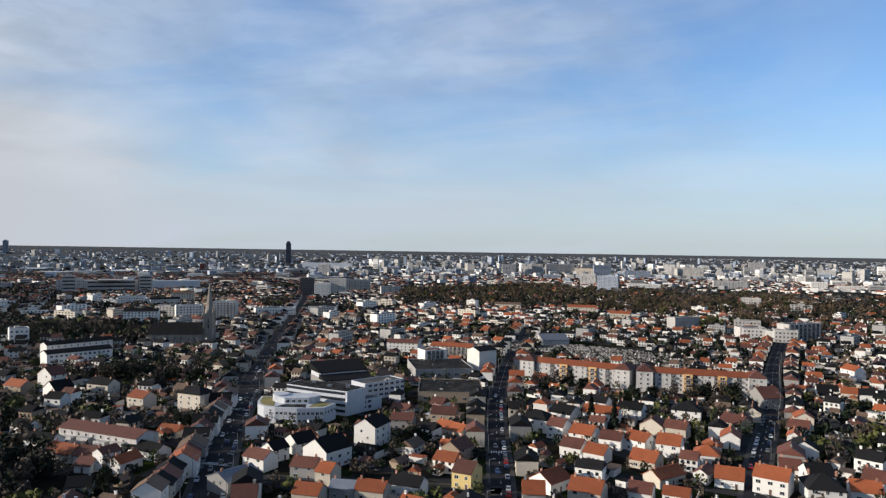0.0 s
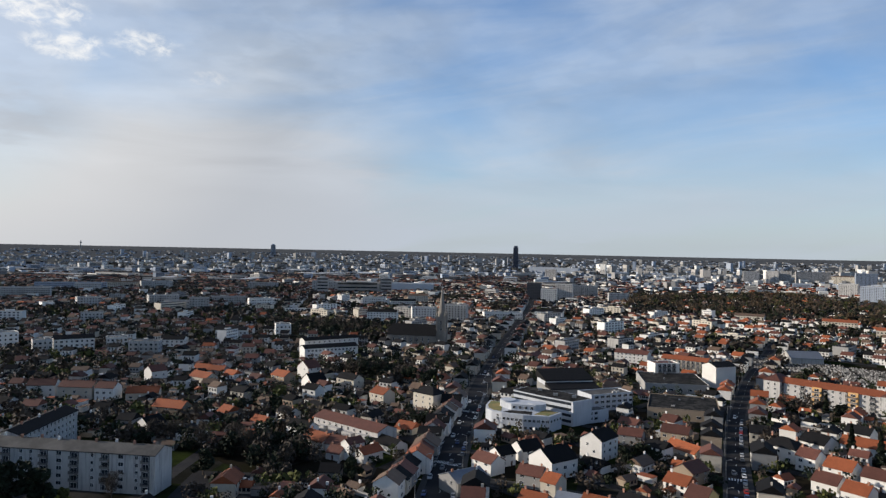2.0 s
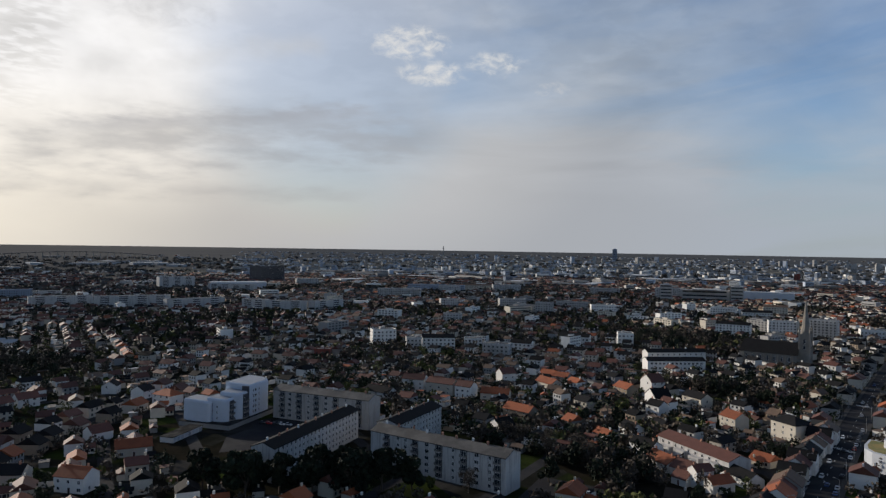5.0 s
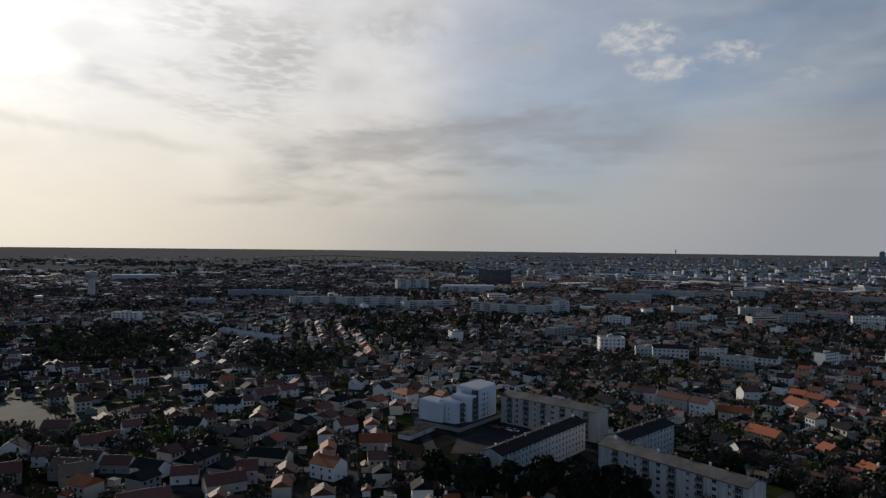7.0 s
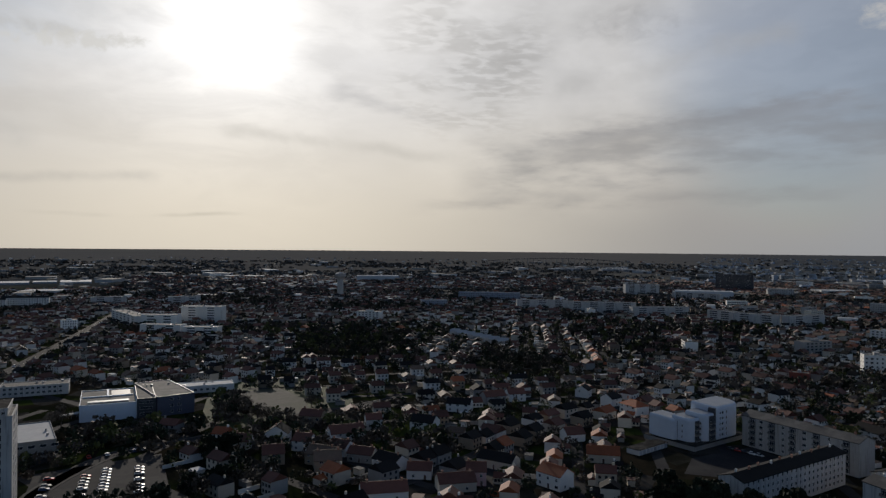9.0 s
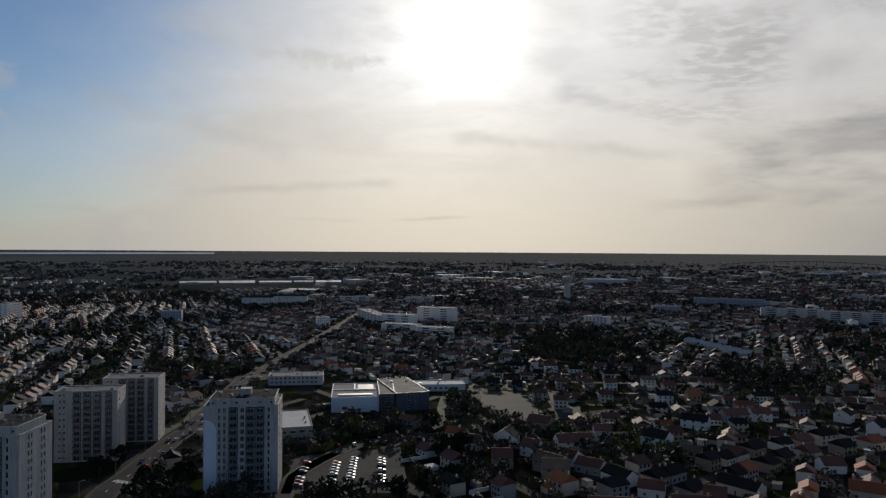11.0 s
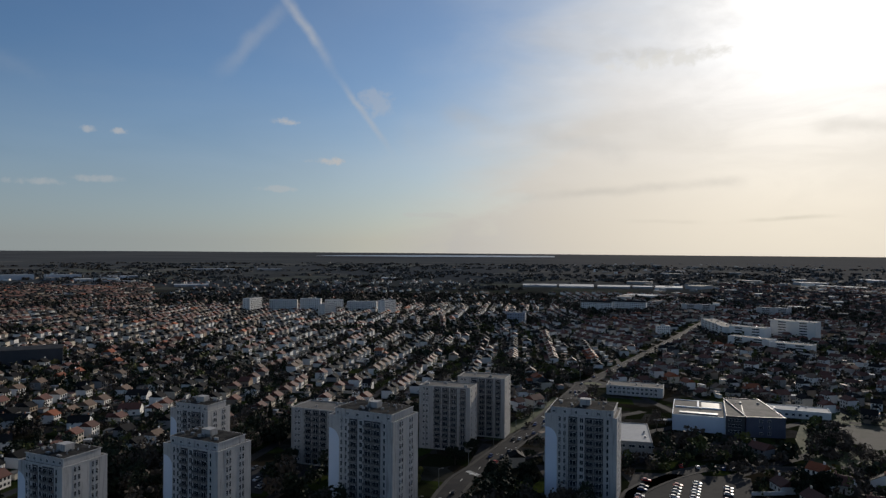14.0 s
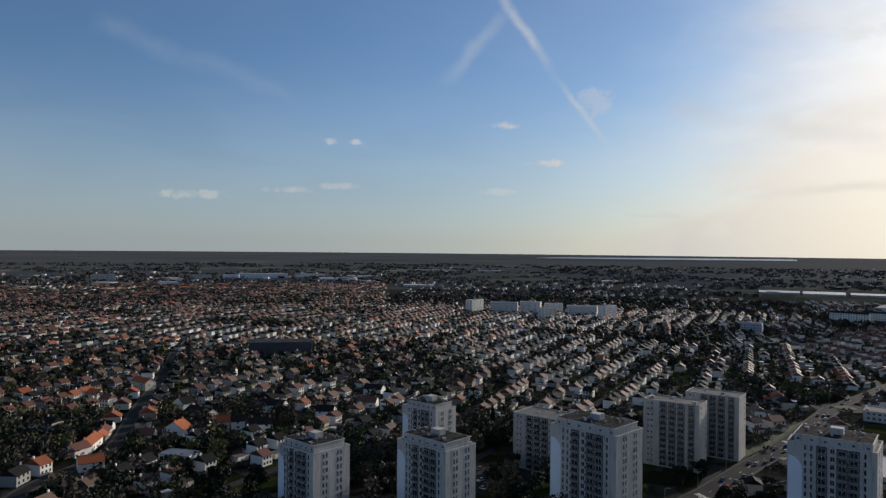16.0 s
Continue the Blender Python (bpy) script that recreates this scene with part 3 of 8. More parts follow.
def H(x, y, rot, L, Wd, eave, roof, wall, form="gable"):
    """A dwelling house; its ridge runs along its own x."""
    floors = 2 if eave >= 4.6 else 1
    if eave >= 7.5:
        floors = 3
    size = ("single-storey", "two-storey", "three-storey")[floors - 1]
    ob = thing("house", f"{WALL_WORD[wall]} {size} house with a {ROOF_WORD[roof]} {'hipped' if form == 'hip' else 'flat' if form == 'flat' else 'gabled'} roof", "house", pose(x, y, 0, 0, 0, rot), "houses of the quarter")
    mark(x, y, rot, L, Wd, 1.0)
    slope = 0.62 if roof != "zinc" else 0.4
    r = Wd / 2 * slope
    l, w = L / 2, Wd / 2
    bm = bmesh.new()
    if form == "gable":
        lo = [bm.verts.new(p) for p in ((-l, -w, 0), (l, -w, 0), (l, w, 0), (-l, w, 0))]
        hi = [bm.verts.new(p) for p in ((-l, -w, eave), (l, -w, eave), (l, w, eave), (-l, w, eave))]
        a, b = bm.verts.new((-l, 0, eave + r)), bm.verts.new((l, 0, eave + r))
        bm.faces.new((lo[0], lo[1], hi[1], hi[0]))
        bm.faces.new((lo[2], lo[3], hi[3], hi[2]))
        bm.faces.new((lo[1], lo[2], hi[2], b, hi[1]))
        bm.faces.new((lo[3], lo[0], hi[0], a, hi[3]))
        bm.faces.new((hi[0], hi[1], b, a))
        bm.faces.new((hi[2], hi[3], a, b))
    else:
        box(bm, -l, -w, 0, l, w, eave)
    part("wall", bm, WALL[wall], ob)
    bm = bmesh.new()
    o, t = 0.45, 0.22
    if form == "gable":
        for s in (-1, 1):
            p = [(-l - 0.25, s * (w + o), eave - o * slope + 0.05), (l + 0.25, s * (w + o), eave - o * slope + 0.05), (l + 0.25, 0, eave + r + 0.05), (-l - 0.25, 0, eave + r + 0.05)]
            lo, hi = [bm.verts.new(q) for q in p], [bm.verts.new((q[0], q[1], q[2] + t)) for q in p]
            for f in ((hi[0], hi[1], hi[2], hi[3]), (lo[3], lo[2], lo[1], lo[0]), (lo[0], lo[1], hi[1], hi[0]), (lo[1], lo[2], hi[2], hi[1]), (lo[3], lo[0], hi[0], hi[3])):
                bm.faces.new(f if s < 0 else f[::-1])
        box(bm, -l - 0.25, -0.12, eave + r + t - 0.02, l + 0.25, 0.12, eave + r + t + 0.14)
    elif form == "hip":
        k = max(l - w, 0.4)
        lo = [bm.verts.new(q) for q in ((-l - o, -w - o, eave), (l + o, -w - o, eave), (l + o, w + o, eave), (-l - o, w + o, eave))]
        ev = [bm.verts.new((v.co.x, v.co.y, eave + t)) for v in lo]
        a, b = bm.verts.new((-k, 0, eave + r * 1.05)), bm.verts.new((k, 0, eave + r * 1.05))
        bm.faces.new(lo[::-1])
        for i in range(4):
            bm.faces.new((lo[i], lo[(i + 1) % 4], ev[(i + 1) % 4], ev[i]))
        for f in ((ev[0], ev[1], b, a), (ev[1], ev[2], b), (ev[2], ev[3], a, b), (ev[3], ev[0], a)):
            bm.faces.new(f)
    else:
        box(bm, -l - 0.15, -w - 0.15, eave, l + 0.15, w + 0.15, eave + 0.3)
    cover_ob = part("roof", bm, ROOF[roof], ob)
    if form != "flat":
        top = eave + r
        for k in ((-0.8,) if L < 9 else (-0.78, 0.72)):
            piece("chimney", chimney_mesh(1.6), cover_ob, pose(k * l, 0.25 * rng.choice((-1, 1)), top - 0.5))
    # openings
    n = max(1, min(3, int(L / 3.8)))
    for side in (0, 2):
        for f in range(floors):
            for i in range(n if side == 0 else max(1, n - 1)):
                u = (i + 0.5) * L / (n if side == 0 else max(1, n - 1)) + rng.uniform(-0.25, 0.25)
                z = 0.9 + f * 2.75
                if f == 0 and i == n // 2 and side == 0:
                    piece("door", door_mesh(), ob, pose(-l, -w, 0) @ on_side(side, L, Wd, u, 0.0))
                elif z + 1.35 < eave + 0.1:
                    piece("window", window_mesh(1.15 if rng.random() < 0.7 else 1.7, 1.3), ob, pose(-l, -w, 0) @ on_side(side, L, Wd, u, z))
    for side in (1, 3):
        for f in range(floors):
            if rng.random() < 0.35:
                piece("window", window_mesh(1.0, 1.2), ob, pose(-l, -w, 0) @ on_side(side, L, Wd, Wd * rng.choice((0.35, 0.5, 0.65)), 0.95 + f * 2.7))
    return ob


class Heap:
    """Many small forms gathered into one mesh."""

    def __init__(self):
        self.v, self.f, self.m, self.n = [], {3: [], 4: []}, {3: [], 4: []}, 0

    def add(self, verts, faces, mats):
        """verts: (N, nv, 3); faces: (k, 3 or 4) of one form; mats: (N, k) or a number."""
        N, nv = verts.shape[:2]
        faces = np.asarray(faces)
        k, s = faces.shape
        self.v.append(verts.reshape(-1, 3))
        base = self.n + np.arange(N) * nv
        self.f[s].append((faces[None] + base[:, None, None]).reshape(-1, s))
        self.m[s].append(np.broadcast_to(np.asarray(mats), (N, k)).reshape(-1))
        self.n += N * nv

    def more(self, faces, mats, N, nv):
        """Further faces on the forms added last."""
        faces = np.asarray(faces)
        k, s = faces.shape
        base = self.n - N * nv + np.arange(N) * nv
        self.f[s].append((faces[None] + base[:, None, None]).reshape(-1, s))
        self.m[s].append(np.broadcast_to(np.asarray(mats), (N, k)).reshape(-1))

    def build(self, name, mats, label, category, kind="stuff"):
        me = bpy.data.meshes.new(name)
        v = np.concatenate(self.v)
        loops, totals, mi = [], [], []
        for s in (3, 4):
            if self.f[s]:
                f = np.concatenate(self.f[s])
                loops.append(f.ravel())
                totals.append(np.full(len(f), s))
                mi.append(np.concatenate(self.m[s]))
        loops, totals, mi = np.concatenate(loops), np.concatenate(totals), np.concatenate(mi)
        me.vertices.add(len(v))
        me.vertices.foreach_set("co", v.astype(np.float32).ravel())
        me.loops.add(len(loops))
        me.loops.foreach_set("vertex_index", loops.astype(np.int32))
        me.polygons.add(len(totals))
        me.polygons.foreach_set("loop_start", np.concatenate([[0], np.cumsum(totals)[:-1]]).astype(np.int32))
        me.polygons.foreach_set("material_index", mi.astype(np.int32))
        for m in mats:
            me.materials.append(m)
        me.polygons.foreach_set("use_smooth", np.zeros(len(totals), dtype=bool))
        me.update(calc_edges=True)
        me.validate()
        return tagged(new(name, me), label, category, kind=kind)


def place(p, x, y, rot, z=None):
    """Turn and shift forms (N, nv, 3) about the upright."""
    c, s = np.cos(np.radians(rot))[:, None], np.sin(np.radians(rot))[:, None]
    q = np.empty_like(p)
    q[..., 0] = p[..., 0] * c - p[..., 1] * s + x[:, None]
    q[..., 1] = p[..., 0] * s + p[..., 1] * c + y[:, None]
    q[..., 2] = p[..., 2] + (0 if z is None else z[:, None])
    return q


def boxes(heap, x, y, rot, L, Wd, z0, z1, mats, top=None):
    """Upright boxes; arrays of one length."""
    u = np.array([(-1, -1), (1, -1), (1, 1), (-1, 1)] * 2) / 2.0
    N = len(x)
    p = np.zeros((N, 8, 3))
    p[..., 0], p[..., 1] = u[None, :, 0] * L[:, None], u[None, :, 1] * Wd[:, None]
    p[:, :4, 2], p[:, 4:, 2] = z0[:, None], z1[:, None]
    heap.add(place(p, x, y, rot), [(0, 1, 5, 4), (1, 2, 6, 5), (2, 3, 7, 6), (3, 0, 4, 7)], np.broadcast_to(mats, (N,))[:, None])
    heap.more([(4, 5, 6, 7)], np.broadcast_to(mats if top is None else top, (N,))[:, None], N, 8)


def small_houses(heap, x, y, rot, L, Wd, e, wall, roof, detail):
    """Gabled houses as joined forms: walls, roof with its edge, chimney and, near by, windows."""
    N = len(x)
    if not N:
        return
    r = Wd * 0.5 * 0.6
    l, w = L / 2, Wd / 2
    p = np.zeros((N, 10, 3))
    for i, (a, b) in enumerate(((-1, -1), (1, -1), (1, 1), (-1, 1))):
        p[:, i, 0], p[:, i, 1], p[:, i, 2] = a * l, b * w, 0
        p[:, i + 4, 0], p[:, i + 4, 1], p[:, i + 4, 2] = a * l, b * w, e
    for i, a in ((8, -1), (9, 1)):
        p[:, i, 0], p[:, i, 2] = a * l, e + r
    heap.add(place(p, x, y, rot), [(0, 1, 5, 4), (1, 2, 6, 5), (2, 3, 7, 6), (3, 0, 4, 7)], wall[:, None])
    heap.more([(5, 6, 9), (7, 4, 8)], wall[:, None], N, 10)
    o = 0.4
    p = np.zeros((N, 10, 3))
    for i, (a, b) in enumerate(((-1, -1), (1, -1), (1, 1), (-1, 1))):
        p[:, i, 0], p[:, i, 1], p[:, i, 2] = a * (l + 0.2), b * (w + o), e - o * 0.6
        p[:, i + 4, 0], p[:, i + 4, 1], p[:, i + 4, 2] = a * (l + 0.2), b * (w + o), e - o * 0.6 + 0.3
    for i, a in ((8, -1), (9, 1)):
        p[:, i, 0], p[:, i, 2] = a * (l + 0.2), e + r + 0.3
    heap.add(place(p, x, y, rot), [(4, 5, 9, 8), (6, 7, 8, 9), (0, 1, 5, 4), (2, 3, 7, 6)], roof[:, None])
    heap.more([(5, 6, 9), (7, 4, 8)], roof[:, None], N, 10)
    if detail < 1:
        return
    c, s = np.cos(np.radians(rot)), np.sin(np.radians(rot))
    k = l * np.where(np.arange(N) % 2, 0.75, -0.75)
    boxes(heap, x + k * c, y + k * s, rot, np.full(N, 0.9), np.full(N, 0.55), e + r - 0.4, e + r + 1.3, wall)
    if detail < 2:
        return
    q = [(0, 1, 2, 3)]
    for side in (-1, 1):
        for f in (0, 1):
            for u in (-0.62, 0.0, 0.62):
                ok = np.ones(N, bool) if f == 0 else e >= 4.6
                if not ok.any():
                    continue
                z = 0.9 if f == 0 else 3.4
                p = np.zeros((ok.sum(), 4, 3))
                for i, (a, b) in enumerate(((-0.6, 0), (0.6, 0), (0.6, 1.3), (-0.6, 1.3))):
                    p[:, i, 0], p[:, i, 1], p[:, i, 2] = u * l[ok] - side * a, side * (w[ok] + 0.04), z + b
                heap.add(place(p, x[ok], y[ok], rot[ok]), q, 9)


HEAP_MATS = [WALL["white"], WALL["cream"], WALL["tan"], WALL["grey"], ROOF["orange"], ROOF["brown"], ROOF["slate"], ROOF["tan"], ROOF["flat"], glass, ROOF["sheet"], WALL["concrete"], asphalt, WALL["slab"]]

# ---- ground ----
bm = bmesh.new()
radii = [0, 60, 150, 300, 500, 800, 1200, 1700, 2300, 2500, 2700, 3000, 3400, 3900, 4500, 5300, 6500, 8500, 12000, 0]
rings = []
for d in radii:
    if not rings:
        rings.append([bm.verts.new((0, 0, 0))])
        continue
    ring = []
    for i in range(144):
        a = 2.5 * i if i < 108 else 2.5 * i - 360
        q, z, k = drawn_in(d or 27000 - 8500 * min(max((a - 50) / 60, 0), 1), a)
        ring.append(bm.verts.new((*land(q, a), z)))
    rings.append(ring)
for a, b in zip(rings, rings[1:]):
    for i in range(144):
        j = (i + 1) % 144
        bm.faces.new((a[0], b[i], b[j]) if len(a) == 1 else (a[i], b[i], b[j], a[j]))
for f in bm.faces:
    f.smooth = True
tagged(new("ground", mesh_of(bm, "ground", ground_material())), "winter gardens, bare soil and yards reaching to haze-tinted far woodland", "ground", kind="structure")


# ---- roads ----
def run(pts, n=10.0):
    """Points about n metres apart along a bent line, smoothed at the bends, each with its way."""
    p = [Vector(q) for q in pts]
    res = []
    for i in range(len(p) - 1):
        a, b, c, d = p[max(i - 1, 0)], p[i], p[i + 1], p[min(i + 2, len(p) - 1)]
        k = max(1, int((c - b).length / n))
        for j in range(k):
            t = j / k
            res.append(0.5 * ((2 * b) + (c - a) * t + (2 * a - 5 * b + 4 * c - d) * t * t + (3 * b - a - 3 * c + d) * t ** 3))
    res.append(p[-1])
    return [(q, (res[min(i + 1, len(res) - 1)] - res[max(i - 1, 0)]).normalized()) for i, q in enumerate(res)]


def ribbon(bm, line, o0, o1, z0, z1, mat=0):
    """A strip between two offsets to the left of a line, with its sides."""
    rows = []
    for q, d in line:
        s = Vector((-d.y, d.x))
        a, b = q + s * o0, q + s * o1
        rows.append([bm.verts.new((a.x, a.y, z0)), bm.verts.new((a.x, a.y, z1)), bm.verts.new((b.x, b.y, z1)), bm.verts.new((b.x, b.y, z0))])
    for r, t in zip(rows, rows[1:]):
        for i in range(3):
            bm.faces.new((r[i], r[i + 1], t[i + 1], t[i])).material_index = mat


def road(name, pts, width, pave, label, dashes=0, clear=0.2):
    line = run(pts)
    h = width / 2
    bm = bmesh.new()
    ribbon(bm, line, h, -h, 0.0, 0.05)
    bmesh.ops.recalc_face_normals(bm, faces=bm.faces)
    ob = tagged(new(name, mesh_of(bm, name, asphalt)), label, "road", kind="structure")
    for s in ((1, -1) if pave else ()):
        bm = bmesh.new()
        ribbon(bm, line, s * (h + pave), s * h, 0.0, 0.17)
        bmesh.ops.recalc_face_normals(bm, faces=bm.faces)
        tagged(new("pavement", mesh_of(bm, "pavement", paving)), "worn grey pavement with a kerb along the road", "pavement", kind="structure")
    if dashes:
        bm = bmesh.new()
        for i, (q, d) in enumerate(run(pts, 3.0)):
            if i % 4 == 0:
                for o in dashes:
                    s = Vector((-d.y, d.x))
                    c = q + s * o
                    w = [c + d * u + s * v for u, v in ((-1.5, -0.09), (1.5, -0.09), (1.5, 0.09), (-1.5, 0.09))]
                    bm.faces.new([bm.verts.new((p.x, p.y, 0.056)) for p in w])
        part("lane_marking", bm, line_white, ob, "dashed white lane line")
    for q, d in line:
        mark(q.x, q.y, math.degrees(math.atan2(d.y, d.x)), 11, width + 2 * pave, clear)
    return line


def crossing(x, y, rot, width, length=3.0):
    bm = bmesh.new()
    n = int(width / 1.0)
    for i in range(n):
        u = (i + 0.25) * width / n - width / 2
        bm.faces.new([bm.verts.new(p) for p in ((-length / 2, u, 0.06), (length / 2, u, 0.06), (length / 2, u + 0.5, 0.06), (-length / 2, u + 0.5, 0.06))])
    ob = tagged(new("zebra_crossing", mesh_of(bm, "zebra_crossing", line_white)), "white striped pedestrian crossing on asphalt", "crossing", kind="structure")
    ob.matrix_basis = pose(x, y, 0, 0, 0, rot)


BOULEVARD = [(-62, 160), (-81, 247), (-94, 303), (-108, 379), (-126, 481), (-155, 661), (-186, 882), (-229, 1175), (-290, 1500)]
SHOPS = [(12, 150), (22, 251), (27, 338), (34, 418), (52, 546), (72, 646), (96, 780)]
GARDENS = [(84, 190), (131, 289), (187, 397), (254, 537), (376, 770), (470, 950)]
AVENUE = [(-150, -135), (-249, -184), (-288, -194), (-340, -206), (-379, -214), (-508, -249), (-596, -261), (-793, -288), (-1100, -335)]
COTTAGES = [(5, -290), (-27, -363), (-69, -408), (-100, -496), (-151, -638), (-190, -760)]
HILLSIDE = [(-255, -30), (-294, 22), (-320, 49), (-372, 98), (-404, 144), (-440, 190)]
SCHOOLWAY = [(-262, -112), (-300, -121), (-352, -108), (-376, -76), (-430, -10), (-470, 40)]
SIDE = [(-79, 262), (-37, 259), (22, 251)]
boulevard = road("road", BOULEVARD[:5], 12.0, 2.4, "wide town boulevard of grey asphalt with parked cars", (0.0,))
road("road", BOULEVARD[4:], 9.0, 1.8, "town boulevard running on between close house fronts", (0.0,))
shops = road("road", SHOPS, 7.5, 1.8, "straight residential street with parked cars", (0.0,))
gardens_road = road("road", GARDENS, 7.5, 2.0, "residential street between orange-roofed houses", (0.0,))
avenue = road("road", AVENUE[:6], 9.5, 1.8, "avenue past the tower blocks with lane markings", (0.0,))
road("road", AVENUE[5:], 6.6, 1.5, "avenue running out between low houses", (0.0,))
cottages = road("road", COTTAGES, 6.0, 1.6, "narrow street lined with low cottages", ())
hillside = road("road", HILLSIDE, 4.6, 0.9, "narrow suburban street", ())
schoolway = road("road", SCHOOLWAY, 6.0, 1.5, "service road past the school and car park", ())
side = road("road", SIDE, 6.5, 1.5, "short side street between houses", ())
for p in ((-88.5, 278, 77, 13), (-107, 372, 75, 13), (-128, 487, 76, 13), (-276, -190, 165, 11), (-395, -217, 165, 11), (24, 300, 86, 7.5), (185, 392, 60, 7.5)):
    crossing(*p)


rb = thing("roundabout", "roundabout with a planted round island", "roundabout", pose(-517, -245, 0))
bm = bmesh.new()
tube(bm, (0, 0, -0.05), (0, 0, 0.07), 15, 15, 36)
part("carriageway", bm, asphalt, rb)
bm = bmesh.new()
tube(bm, (0, 0, 0.0), (0, 0, 0.35), 7.5, 6.8, 28)
part("island", bm, lawn, rb, "grassed round island")
mark(-517, -245, 0, 32, 32, 2)


def patch(name, pts, mat, label, z=0.04, category="ground"):
    bm = bmesh.new()
    a = sum(pts[i][0] * pts[(i + 1) % len(pts)][1] - pts[(i + 1) % len(pts)][0] * pts[i][1] for i in range(len(pts)))
    poly(bm, pts if a > 0 else pts[::-1], -0.05, z)
    tagged(new(name, mesh_of(bm, name, mat)), label, category, kind="structure")
    xs, ys = [p[0] for p in pts], [p[1] for p in pts]
    return min(xs), min(ys), max(xs), max(ys)


def fence_off(pts):
    """Take the plan cells of an outline out of the building land."""
    p = np.array(pts, float)
    x0, y0, x1, y1 = *p.min(0), *p.max(0)
    gx, gy = np.meshgrid(np.arange(x0, x1, CELL), np.arange(y0, y1, CELL))
    inside = np.zeros(gx.shape, bool)
    for (ax, ay), (bx, by) in zip(pts, pts[1:] + pts[:1]):
        hit = ((ay > gy) != (by > gy)) & (gx < (bx - ax) * (gy - ay) / (by - ay + 1e-9) + ax)
        inside ^= hit
    i, j = ((gx[inside] + HALF) / CELL).astype(int), ((gy[inside] + HALF) / CELL).astype(int)
    GRID[i, j] = 2


PITCH = [(-492, -72), (-508, -46), (-470, -26), (-430, -20), (-418, -48), (-446, -62)]
patch("sports_ground", PITCH, sandy, "bare sandy sports ground with worn grass", 0.05)
patch("sports_lawn", [(-530, -95), (-545, -30), (-470, 5), (-395, 8), (-376, -64), (-440, -84)], lawn, "rough grass round the sports ground", 0.03)
PARKING = [(-276, -118), (-326, -132), (-352, -86), (-288, -66)]
patch("car_park", PARKING, asphalt, "asphalt car park full of cars", 0.05)
patch("car_park", [(-196, -246), (-226, -268), (-214, -292), (-186, -276)], asphalt, "asphalt car park between tower blocks", 0.05)
patch("verge", [(-330, -222), (-390, -232), (-455, -246), (-452, -238), (-390, -222), (-332, -213)], lawn, "grass verge along the avenue")
patch("yard", [(-318, 165), (-333, 205), (-292, 212), (-282, 180), (-296, 150)], asphalt, "gravel yard between apartment blocks")
patch("yard", [(-165, 196), (-178, 232), (-150, 240), (-132, 205)], asphalt, "gravel yard beside the apartment block")
ESTATE = [(-95, -180), (-100, -330), (-215, -340), (-330, -300), (-370, -226), (-290, -186), (-276, -118), (-290, -62), (-250, -45), (-150, -90)]
GROVES = ((-172, 437, 26, 9, 26), (-203, 457, 36, 22, 60), (-158, 258, 34, 22, 60), (-88, -262, 26, 24, 45), (-140, -430, 60, 30, 60), (-60, -300, 30, 30, 45), (-357, 678, 70, 52, 170), (-236, 262, 30, 12, 20), (88, 444, 40, 7, 26), (156, 413, 40, 7, 24), (40, 372, 10, 20, 8), (-300, -40, 25, 14, 18), (-120, 330, 10, 14, 6), (-590, 150, 60, 40, 90))
for cx, cy, rx, ry, n in GROVES:
    if n > 40:
        fence_off([(cx + rx * 0.9 * math.cos(i * 0.5236), cy + ry * 0.9 * math.sin(i * 0.5236)) for i in range(12)])
for zone_line in (PITCH, PARKING, ESTATE, [(-395, -165), (-500, -235), (-530, -95), (-410, -70)], [(-268, 120), (-225, 160), (-160, 190), (-165, 245), (-262, 250), (-300, 235), (-370, 225), (-365, 150), (-310, 130)],
                  [(62, 600), (160, 522), (192, 605), (140, 672)], [(-620, 20), (-660, -40), (-790, -40), (-780, 30), (-700, 60)]):
    fence_off(zone_line)


